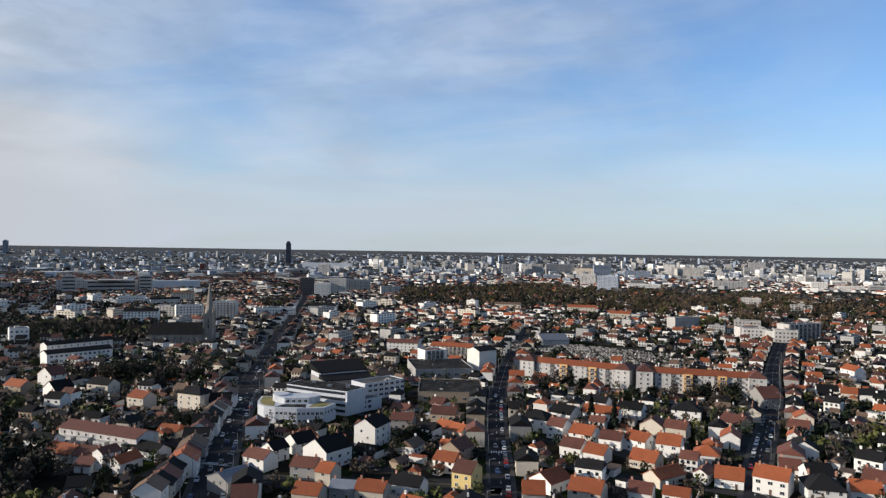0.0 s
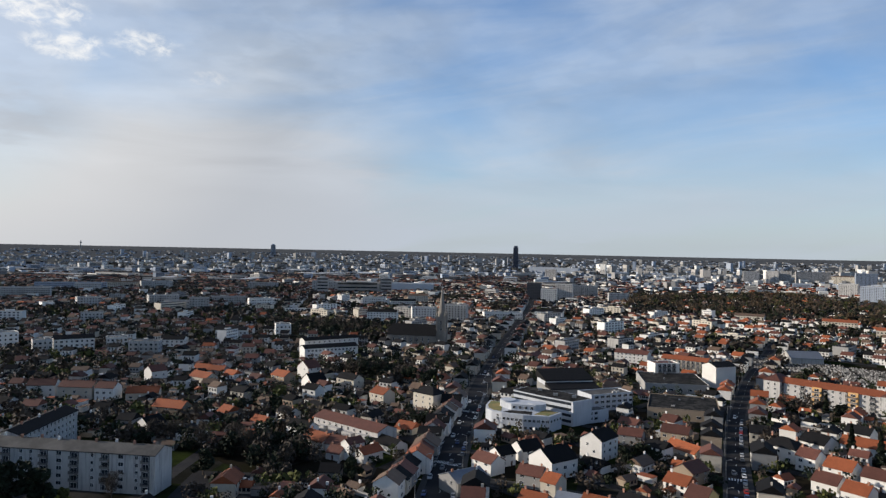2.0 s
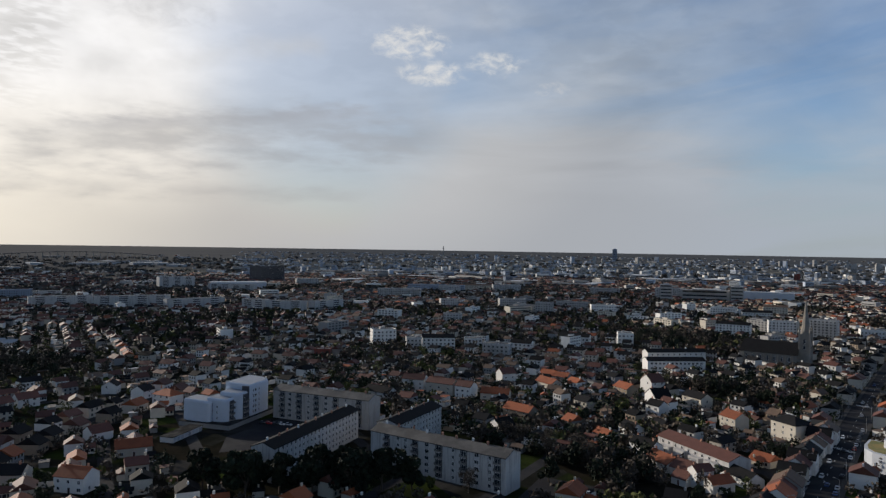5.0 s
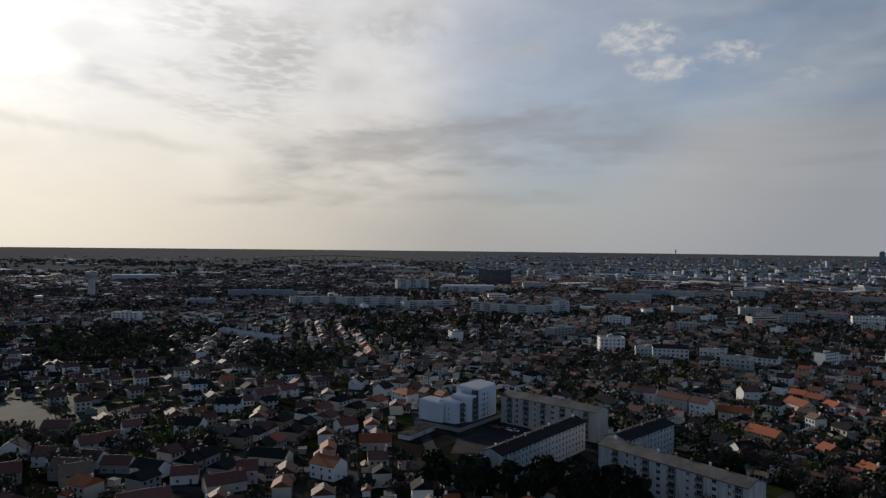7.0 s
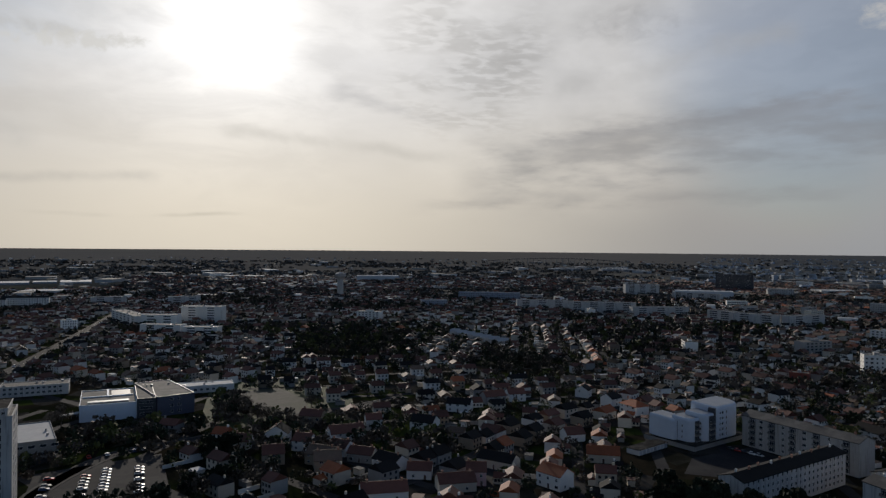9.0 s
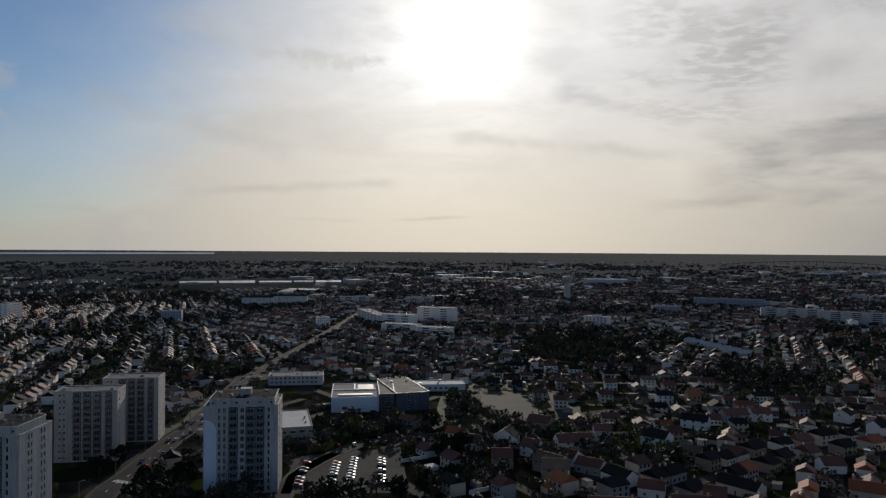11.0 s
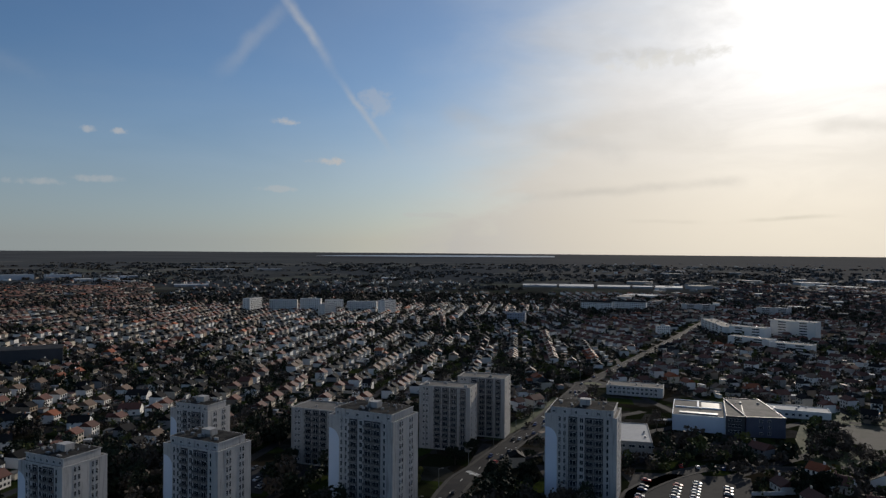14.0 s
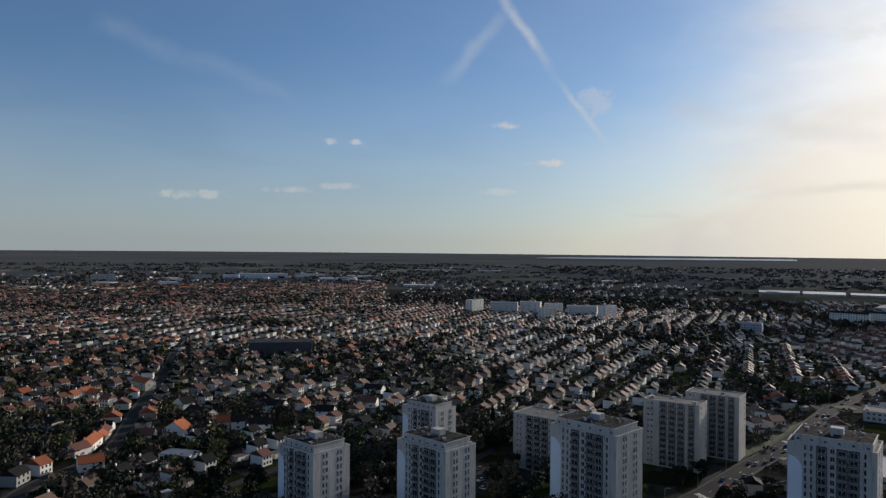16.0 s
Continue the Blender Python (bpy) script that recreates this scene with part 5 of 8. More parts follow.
# the L-shaped institute
block("institute_wing", "long white institute wing with slate roof and rows of windows", "institute", (-279, 497), (-249, 532), 12, 8, 2, "white", "slate", spaced(13, 46, "s", 1.8), (), (), "gable")
block("institute_wing", "white institute wing under a dark slate roof", "institute", (-292, 520), (-262, 560), 11, 11, 3, "white", "slate", spaced(10, 50, "w", 1.3), (), (), "gable", chimneys=5)


def church():
    ob = thing("church", "dark stone church with a tall tapering spire", "church", pose(-210, 622, 0, 0, 0, 186))
    mark(-236, 620, 6, 62, 26, 3)
    bm = bmesh.new()
    box(bm, 0, -9, 0, 46, 9, 9)
    part("aisle_wall", bm, WALL["stone"], ob)
    bm = bmesh.new()
    for s in (-1, 1):
        v = [bm.verts.new(p) for p in ((-0.5, s * 9.6, 9), (46.5, s * 9.6, 9), (44, 0, 19), (-0.5, 0, 19))]
        bm.faces.new(v if s < 0 else v[::-1])
    v = [bm.verts.new(p) for p in ((46.5, -9.6, 9), (46.5, 9.6, 9), (44, 0, 19))]
    bm.faces.new(v)
    part("nave_roof", bm, ROOF["slate"], ob, "steep dark slate nave roof")
    for i in range(8):
        for s in (-1, 1):
            bm = bmesh.new()
            box(bm, 3 + i * 5.6, s * 9 - 0.7, 0, 3.9 + i * 5.6, s * 9 + 0.7, 8.0)
            part("buttress", bm, WALL["stone"], ob)
    for i in range(7):
        piece("window", window_mesh(1.3, 4.2), ob, pose(6.2 + i * 5.6, 9.05, 3, 0, 0, 180))
        piece("window", window_mesh(1.3, 4.2), ob, pose(6.2 + i * 5.6, -9.05, 3))
    bm = bmesh.new()
    box(bm, -8.2, -4.1, 0, 0, 4.1, 26)
    box(bm, -8.5, -4.4, 26, 0.3, 4.4, 26.8)
    part("bell_tower", bm, WALL["stone"], ob)
    for x, y in ((-8, -4), (-8, 4), (-0.2, -4), (-0.2, 4)):
        bm = bmesh.new()
        box(bm, x - 0.7, y - 0.7, 0, x + 0.7, y + 0.7, 28)
        tube(bm, (x, y, 28), (x, y, 34), 0.9, 0.05, 8)
        part("pinnacle", bm, WALL["stone"], ob)
    bm = bmesh.new()
    tube(bm, (-4.1, 0, 26.8), (-4.1, 0, 55), 3.9, 0.15, 8)
    for i in range(4):
        a = math.radians(45 + 90 * i)
        tube(bm, (-4.1 + 3.0 * math.cos(a), 3.0 * math.sin(a), 26.8), (-4.1 + 2.3 * math.cos(a), 2.3 * math.sin(a), 33.5), 0.9, 0.06, 6)
    part("spire", bm, WALL["stone"], ob, "dark stone spire with corner turrets")
    bm = bmesh.new()
    box(bm, -4.2, -0.05, 55, -4.0, 0.05, 57.2)
    box(bm, -4.2, -0.7, 56.2, -4.0, 0.7, 56.4)
    part("cross", bm, steel, ob)
    for z in (14, 19):
        for a in (0, 90, 180, 270):
            piece("belfry_opening", window_mesh(1.6, 3.6), ob, Matrix.Translation((-4.1, 0, z)) @ pose(0, 0, 0, 0, 0, a) @ pose(0, -4.15, 0))


church()

# college by the sports ground
gymn = block("college_building", "college building with a pale blue wall, dark panels and flat roofs", "school", (-417, -146), (-426, -118), 44, 9, 2, "opal", "flat", (), (), ())
for x0, y0, x1, y1 in ((1.0, 22.0, 28.0, 23.0), (14.0, 24.0, 15.0, 42.0)):
    bm = bmesh.new()
    box(bm, x0, y0, 9.1, x1, y1, 9.8)
    part("roof_light", bm, WALL["opal"], gymn, "long white roof light")
# dark plate laid on the roof paints the shade of a sunken court
bm = bmesh.new()
box(bm, 16.5, 25.0, 9.1, 27.0, 41.0, 9.25)
part("court", bm, WALL["dark"], gymn, "dark flat patch for the shade of a sunken court")
bm = bmesh.new()
box(bm, 4.0, 3.0, 9.1, 25.5, 7.0, 10.2)
part("plant_screen", bm, rail_metal, gymn)
block("college_building", "dark clad college wing with a flat roof", "school", (-427.5, -107), (-438, -88.5), 52, 11, 3, "blue", "flat", [(8, "s", 2.0), (12.5, "s", 2.0)], spaced(8, 52, "s", 2.2))
block("college_link", "dark glazed link between two college wings", "school", (-425, -117.5), (-428, -108), 44, 10.6, 3, "dark", "flat", spaced(2, 9.5, "s", 3.4))
block("hall", "market hall with a pale curved metal roof", "hall", (-344, -150), (-352, -133), 40, 8, 2, "grey", "sheet", spaced(4, 22, "s", 3.0), spaced(7, 42, "s", 2.5))
block("low_building", "long low white building with ribbon windows", "office building", (-488, -220), (-500, -182), 18, 6.5, 2, "paint", "flat", spaced(11, 38, "s", 1.8))
block("low_building", "low flat-roofed white workshop by the college", "workshop", (-490, -110), (-500, -75), 16, 4.5, 1, "white", "sheet", spaced(8, 34, "s", 1.8))
canopy = thing("canopy", "open canopy on thin posts", "canopy", pose(-424, -160, 0, 0, 0, 47))
bm = bmesh.new()
box(bm, 0, 0, 2.6, 4, 36, 2.85)
part("roof", bm, ROOF["sheet"], canopy)
for k in range(8):
    for x in (0.4, 3.6):
        bm = bmesh.new()
        tube(bm, (x, 1 + k * 4.9, 0), (x, 1 + k * 4.9, 2.6), 0.09, 0.09, 6)
        part("post", bm, rail_metal, canopy)

# shops and sheds by the shopping street
block("supermarket", "low supermarket with a dark flat roof and white walls", "shop", (-17, 469), (22, 476), 44, 5.5, 1, "grey", "tar", spaced(6, 38, "s", 2.4), spaced(6, 44, "s", 2.0))
block("warehouse", "grey warehouse with a flat roof and roof lights", "warehouse", (-13, 396), (24, 396), 40, 5.5, 1, "tan", "tar", spaced(6, 36, "s", 2.2), spaced(5, 40, "s", 2.0))
block("flats", "white five-storey house with a plain gable", "apartment block", (27, 501), (40, 512), 13, 14, 4, "white", "slate", (), spaced(3, 13, "b", 2.4), (), "gable")
block("flats", "white four-storey house with balconies", "apartment block", (-12, 512), (4, 520), 13, 12, 4, "white", "brown", spaced(4, 17, "b", 2.6), (), ())
block("flats", "long cream apartment house with orange roof", "apartment block", (-9, 566), (24, 556), 12, 9, 3, "cream", "orange", spaced(9, 34, "b", 2.2), (), (), "gable")
block("flats", "white apartment house with brown roof", "apartment block", (-46, 590), (-20, 584), 12, 8, 3, "white", "brown", spaced(7, 26, "w", 1.3), (), (), "gable")
block("hall", "white gabled hall with pale metal roof", "hall", (92, 640), (117, 645), 24, 5, 1, "concrete", "zinc", (), (), (), "gable")
block("flats", "white apartment slab with balconies", "apartment block", (341, 690), (384, 712), 14, 17, 5, "paint", "flat", spaced(7, 48, "b", 4.0), ())
block("flats", "small white apartment block", "apartment block", (304, 716), (330, 718), 13, 11, 4, "paint", "flat", spaced(7, 26, "w", 1.4))
block("flats", "small white apartment block", "apartment block", (330, 690), (345, 705), 13, 10, 3, "paint", "flat", spaced(5, 20, "w", 1.4))
block("flats", "grey apartment block above the trees", "apartment block", (262, 790), (295, 806), 13, 13, 4, "concrete", "flat", spaced(9, 36, "w", 1.4))

# located buildings of the middle distance: distance, bearing, width, height
PLACED_SHEET = ((1481, 20.8, 89, 17), (3060, 9.4, 216, 22), (1508, 61.8, 111, 17), (2052, 87.6, 109, 17), (2142, 87.3, 120, 14), (2576, 159.3, 150, 16), (2661, 155.8, 106, 12), (2547, 162.0, 54, 13), (2084, 166.5, 51, 12), (2608, 152.4, 80, 6))
PLACED_WHITE = ((1079, 23.9, 34, 14), (882, 19.8, 29, 16), (918, 13.3, 51, 9), (1254, 9.7, 28, 23), (1627, -16.0, 70, 16), (1928, -28.2, 36, 20), (1930, -30.2, 56, 13), (1075, 32.7, 37, 12), (676, 43.1, 17, 7), (716, 31.0, 15, 12), (679, 50.3, 23, 14))
PLACED_SLATE = ((1070, 21.5, 39, 13), (855, 23.2, 36, 15), (931, 9.7, 36, 13), (656, 39.3, 20, 9), (704, 35.0, 29, 11), (651, 45.9, 30, 13), (1256, 115.2, 54, 18), (1268, 112.8, 64, 19))
PLACED_CREAM = ((1151, 20.3, 33, 16), (2607, -11.5, 81, 29), (1315, -27.1, 42, 11), (1035, -5.3, 37, 10), (1537, 42.8, 61, 16))
PLACED_BALC = ((868, 17.2, 27, 21), (1406, 6.8, 47, 24), (1098, 39.9, 42, 16), (611, 41.3, 23, 11), (643, 47.9, 14, 11), (1310, 49.2, 80, 17))
PLACED_DARK = ((1330, 10.9, 26, 30),)
PLACED_PAINT = ((1333, 8.5, 32, 29), (1311, 4.2, 36, 16), (1476, 27.7, 58, 20), (2148, 9.6, 34, 36), (1797, -11.7, 39, 30), (2542, -6.8, 39, 39), (2509, -5.4, 49, 38), (2694, -17.9, 38, 43), (3967, -24.1, 82, 44), (1860, -22.3, 80, 19), (3154, -28.8, 47, 27), (772, -24.0, 22, 11), (765, -26.1, 21, 12), (1038, 39.0, 33, 12), (1479, 45.1, 45, 14), (1527, 40.4, 61, 16), (895, 44.8, 23, 10), (1127, 45.2, 23, 12), (1096, 45.0, 29, 14), (1694, 56.5, 53, 16), (2479, 164.2, 69, 16), (2441, 171.0, 70, 20))
PLACED_BRICK = ((2480, 18.9, 16, 28), (584, 55.3, 13, 9))
PLACED_BLUE = ((1563, -13.2, 44, 34), (2527, -12.8, 60, 40), (2385, -15.5, 84, 26), (1500, 46.2, 122, 15), (1370, 78.4, 119, 14), (1190, 82.8, 44, 11), (1018, 121.5, 26, 15))
PLACED_GREY = ((2612, -9.5, 105, 39), (2563, -7.6, 44, 39), (2617, -19.2, 109, 36), (1234, -23.7, 30, 15), (860, -23.5, 27, 11), (1023, 37.4, 26, 17), (1133, 35.2, 50, 11), (1511, 32.7, 60, 14))
PLACED_ORANGE = ((991, -11.2, 38, 12), (920, -14.2, 25, 11))
SOUTH_SLABS = ((1218, 142.3, 44, 24, 58), (1208, 140.2, 53, 21, -6), (1200, 138.1, 40, 23, -12), (1122, 136.5, 32, 20, 52), (1201, 134.0, 58, 18, -8), (1238, 136.2, 36, 18, 4), (1158, 131.7, 41, 23, 60))
STYLE = {
    "white": ("white", "flat", "flat", "white rendered apartment house with small windows"), "paint": ("paint", "flat", "flat", "pale painted apartment slab with rows of windows"),
    "slate": ("white", "slate", "gable", "white apartment house under a dark slate roof"), "cream": ("cream", "tan", "gable", "cream apartment house with a tiled roof"),
    "balc": ("paint", "flat", "flat", "pale apartment block with continuous balconies"), "grey": ("concrete", "flat", "flat", "grey concrete apartment block with window rows"),
    "blue": ("slab", "flat", "flat", "grey-blue clad building with a flat roof"), "brick": ("brick", "flat", "flat", "dark red brick building with a flat roof"),
    "dark": ("dark", "flat", "flat", "dark glazed office block with pale joints"), "orange": ("cream", "orange", "gable", "cream apartment house with an orange tiled roof"),
    "sheet": ("sheet", "sheet", "flat", "long low warehouse with a pale metal roof"),
}
WALL["brick"] = surface("facade_brick", (0.20, 0.055, 0.04), 0.9, 0.3, 0.2, 1.0)
WALL["sheet"] = surface("wall_sheet", (0.46, 0.48, 0.51), 0.6, 0.15, 0.1, 0.5, rnd=0.3)
pg = random.Random(41)


def placed(style, d, az, w, h, turn=None):
    """A building that shows a long front to the town: walls, roof, window rows, balconies."""
    wall, roof, form, label = STYLE[style]
    q, z, scale = drawn_in(d, az)
    x, y = land(q, az)
    m = pose(x, y, z, 0, 0, az + (pg.uniform(-16, 16) if turn is None else turn)) @ Matrix.Scale(scale, 4)
    depth = pg.uniform(28, 46) if style == "sheet" else min(13.0, max(9.0, w * 0.8))
    ob = thing("warehouse" if style == "sheet" else "apartment_building", label, "warehouse" if style == "sheet" else "apartment block", m, "warehouses" if style == "sheet" else "apartment buildings")
    c = m @ Vector((0, depth / 2, 0))
    mark(c.x, c.y, az, w, depth, 3.0)
    l, r = w / 2, depth * 0.2
    eave = h - r if form == "gable" else h
    bm = bmesh.new()
    box(bm, -l, 0, 0, l, depth, eave)
    if form == "gable":
        for s in (-1, 1):
            v = [bm.verts.new(p) for p in ((s * l, 0, eave), (s * l, depth, eave), (s * l, depth / 2, eave + r))]
            bm.faces.new(v if s > 0 else v[::-1])
    else:
        for q in ((-l, 0, l, 0.3), (-l, depth - 0.3, l, depth), (-l, 0.3, -l + 0.3, depth - 0.3), (l - 0.3, 0.3, l, depth - 0.3)):
            box(bm, q[0], q[1], eave, q[2], q[3], eave + 0.6)
    part("wall", bm, WALL[wall], ob)
    bm = bmesh.new()
    if form == "gable":
        for y0, y1 in ((-0.5, depth / 2), (depth + 0.5, depth / 2)):
            p = [(-l - 0.4, y0, eave - 0.15), (l + 0.4, y0, eave - 0.15), (l + 0.4, y1, eave + r), (-l - 0.4, y1, eave + r)]
            lo, hi = [bm.verts.new(q) for q in p], [bm.verts.new((q[0], q[1], q[2] + 0.3)) for q in p]
            for f in (hi, lo[::-1], (lo[0], lo[1], hi[1], hi[0]), (lo[1], lo[2], hi[2], hi[1]), (lo[3], lo[0], hi[0], hi[3])):
                bm.faces.new(f)
        for k in range(max(1, int(w / 14))):
            u = (k + 0.5) * w / max(1, int(w / 14)) - l
            box(bm, u - 0.6, depth / 2 - 0.5, eave + r - 0.4, u + 0.6, depth / 2 + 0.5, eave + r + 1.5)
        bmesh.ops.recalc_face_normals(bm, faces=bm.faces)
    else:
        box(bm, -l + 0.3, 0.3, eave, l - 0.3, depth - 0.3, eave + 0.1)
    top = part("roof", bm, ROOF[roof], ob)
    if form == "flat" and style != "sheet":
        for k in range(max(1, min(3, int(w / 16)))):
            bm = bmesh.new()
            u = pg.uniform(-l + 2, l - 5)
            box(bm, u, depth * 0.3, eave + 0.1, u + pg.uniform(2, 4), depth * 0.7, eave + pg.uniform(1.4, 2.8))
            part("roof_plant", bm, WALL["concrete"], top)
    floors = max(1, int((eave - 0.6) / 2.9))
    fh = (eave - 0.6) / floors
    if style == "sheet":
        for k in range(max(2, int(w / 16))):
            bm = bmesh.new()
            u = (k + 0.5) * w / max(2, int(w / 16)) - l
            box(bm, u - 2.2, -0.06, 0.1, u + 2.2, 0.02, min(4.2, eave - 1))
            part("loading_door", bm, shutter, ob)
        return ob
    n = max(2, int(w / 3.4))
    m_side = max(1, int(depth / 4.5))
    panes = bmesh.new()
    for f in range(floors):
        z = 0.9 + f * fh
        for k in range(n):
            u = (k + 0.5) * w / n - l
            wide = 1.35 if style == "dark" else 1.0 if k % 3 == 1 else 0.62
            box(panes, u - wide, -0.05, z, u + wide, 0.02, z + 1.45)
        for k in range(m_side):
            v = (k + 0.5) * depth / m_side
            for s in (-1, 1):
                box(panes, s * l - 0.04, v - 0.6, z, s * l + 0.04, v + 0.6, z + 1.35)
        if style == "balc" and f:
            bm = bmesh.new()
            box(bm, -l * 0.92, -1.3, z - 0.95, l * 0.92, -0.06, z - 0.8)
            box(bm, -l * 0.92, -1.3, z - 0.8, l * 0.92, -1.22, z + 0.1)
            part("balcony", bm, WALL["paint"], ob)
    tagged(part("glazing", panes, glass, ob), "rows of dark windows", kind="stuff")
    return ob


for style, group_rows in (("sheet", PLACED_SHEET), ("white", PLACED_WHITE), ("slate", PLACED_SLATE), ("cream", PLACED_CREAM), ("balc", PLACED_BALC), ("dark", PLACED_DARK), ("paint", PLACED_PAINT), ("brick", PLACED_BRICK), ("blue", PLACED_BLUE), ("grey", PLACED_GREY), ("orange", PLACED_ORANGE)):
    for d, az, w, h in group_rows:
        placed(style, d, az, w, h)
for d, az, w, h, turn in SOUTH_SLABS:
    placed("white", d, az, w * 0.86, h - 2, turn)

# slabs among the trees further out
for a, b, d, h, f in (((-1148, 283), (-1132, 367), 13, 14, 5), ((-1069, 347), (-1035, 444), 13, 17, 6), ((-1008, 427), (-1008, 517), 13, 13, 4), ((-1428, 589), (-1425, 663), 16, 26, 9), ((-892, 520), (-850, 560), 13, 15, 5),
                      ((-842, 570), (-856, 630), 13, 15, 5), ((-938, 508), (-905, 526), 13, 15, 5), ((-1359, 660), (-1271, 714), 14, 14, 5), ((-1395, 230), (-1345, 383), 14, 9, 3), ((-1255, -300), (-1270, -250), 12, 12, 4),
                      ((-1240, -420), (-1262, -370), 12, 12, 4)):
    L = math.hypot(b[0] - a[0], b[1] - a[1])
    block("apartment_slab", "long pale apartment slab with regular window rows", "apartment block", a, b, d, h, f, "paint", "flat", spaced(max(2, int(L / 24)), L, "s", 12), (), (), group="far slabs")
# hospital of white stepped wings
for a, b, d, h, f in (((-1000, -312), (-905, -255), 18, 12, 4), ((-905, -248), (-900, -205), 18, 14, 4), ((-955, -212), (-948, -160), 20, 20, 6), ((-842, -232), (-830, -185), 16, 9, 3), ((-812, -180), (-806, -140), 16, 9, 3)):
    L = math.hypot(b[0] - a[0], b[1] - a[1])
    block("hospital_wing", "white hospital wing with ribbon windows", "hospital", a, b, d, h, f, "white", "flat", spaced(max(2, int(L / 18)), L, "s", 9), (), (), group="hospital wings")
block("warehouse", "long warehouse seen end on with a pale gable", "warehouse", (-243, -687), (-299, -661), 14, 14, 1, "dark", "flat", (), (), (), "gable")
block("office_slab", "dark broad office slab on the skyline", "office building", (-1647, 914), (-1598, 985), 20, 40, 12, "dark", "flat", spaced(4, 86, "s", 15))

# row of white workshops with saw-tooth roofs
for i in range(7):
    g = thing("workshop", "white workshop with a pale glinting shed roof", "workshop", pose(-796 + i * 14.5, 118 + i * 6.2, 0, 0, 0, 66), "workshop row")
    mark(-802 + i * 14.5, 130 + i * 6.5, 66, 16, 26, 2)
    bm = bmesh.new()
    box(bm, 0, 0, 0, 9, 14, 4.5)
    part("wall", bm, WALL["paint"], g)
    for k in range(3):
        bm = bmesh.new()
        v = [bm.verts.new(p) for p in ((-0.2, k * 4.7, 4.5), (9.2, k * 4.7, 4.5), (9.2, k * 4.7 + 4.6, 6.4), (-0.2, k * 4.7 + 4.6, 6.4), (-0.2, k * 4.7 + 4.6, 4.5), (9.2, k * 4.7 + 4.6, 4.5))]
        for f in ((0, 1, 2, 3), (3, 2, 5, 4), (0, 3, 4), (1, 5, 2)):
            bm.faces.new([v[j] for j in f])
        part("shed_roof", bm, ROOF["sheet"], g)


def water_tower():
    x, y = -1450, -11
    g = thing("water_tower", "pale concrete water tower with a flared head", "water tower", pose(x, y, 0))
    bm = bmesh.new()
    tube(bm, (0, 0, 0), (0, 0, 34), 6.5, 6.0, 20)
    part("shaft", bm, WALL["concrete"], g)
    bm = bmesh.new()
    tube(bm, (0, 0, 34), (0, 0, 40), 6.2, 10.5, 24)
    tube(bm, (0, 0, 40), (0, 0, 46), 10.5, 10.5, 24)
    tube(bm, (0, 0, 46), (0, 0, 48.5), 10.8, 3.0, 24)
    part("tank", bm, WALL["concrete"], g)


water_tower()


def far_tower(name, label, d, az, w, top, mat, depth=None):
    q, z, k = drawn_in(d, az)
    x, y = land(q, az)
    g = thing(name, label, "tower", pose(x, y, z, 0, 0, az) @ Matrix.Diagonal((k, k, k, 1)))
    h = top
    bm = bmesh.new()
    box(bm, -w / 2, -(depth or w) / 2, 0, w / 2, (depth or w) / 2, h)
    part("wall", bm, mat, g)
    n = max(3, int(h / 6))
    for i in range(n):
        bm = bmesh.new()
        box(bm, -w * 0.44, -(depth or w) / 2 - 0.25, (i + 0.35) * h / n, w * 0.44, -(depth or w) / 2 + 0.1, (i + 0.75) * h / n)
        part("window_band", bm, glass, g)
    bm = bmesh.new()
    box(bm, -w * 0.25, -w * 0.2, h, w * 0.25, w * 0.2, h + min(6, h * 0.08))
    part("roof_plant", bm, mat, g)
    return g


g = far_tower("office_tower", "lone dark glass office tower on the skyline", 3900, 12.4, 27, 111, WALL["blue"], 30)
bm = bmesh.new()
box(bm, -9, -10, 111, 9, 10, 120)
part("crown", bm, WALL["blue"], g)
far_tower("office_tower", "slender grey tower beside the office tower", 3200, 13.2, 12, 62, WALL["grey"])
for az, w in ((28.0, 22), (22.9, 22)):
    far_tower("apartment_high_rise", "pale high-rise block at the end of a slab", 1400, az, w, 31, WALL["concrete"], 20)
far_tower("apartment_high_rise", "long pale slab between two high-rises", 1415, 25.2, 88, 22, WALL["concrete"], 14)
far_tower("apartment_high_rise", "pale block on the skyline", 7000, 31.9, 44, 108, WALL["slab"], 24)
g = thing("radio_mast", "slender radio mast on the skyline", "mast", pose(*land(drawn_in(7000, 45.6)[0], 45.6), drawn_in(7000, 45.6)[1]) @ Matrix.Scale(drawn_in(7000, 45.6)[2], 4))
bm = bmesh.new()
tube(bm, (0, 0, 0), (0, 0, 112), 6.0, 3.0, 8)
part("shaft", bm, WALL["grey"], g)
bm = bmesh.new()
tube(bm, (0, 0, 90), (0, 0, 98), 9.5, 9.5, 10)
part("platform", bm, WALL["grey"], g)

# ---- houses placed along the near streets ----
H(98, 300, -28, 9.9, 10.0, 5.5, "orange", "white")
H(87, 307, -47, 10.6, 9.0, 5.0, "orange", "white")
H(76, 310, -31, 9.8, 9.0, 4.5, "brown", "white")
H(65, 317, -35, 10.8, 10.0, 5.0, "orange", "white")
H(55, 326, -36, 8.1, 9.0, 6.0, "brown", "white")
H(47, 340, -35, 14.5, 11.0, 6.0, "slate", "white", "hip")
H(57, 299, -35, 9.5, 9.0, 4.0, "brown", "white")
H(65, 290, -35, 9.0, 9.0, 4.0, "orange", "white")
H(83, 283, -37, 10.6, 10.0, 3.5, "orange", "cream")
H(64, 361, -42, 12.1, 11.0, 4.0, "slate", "white")
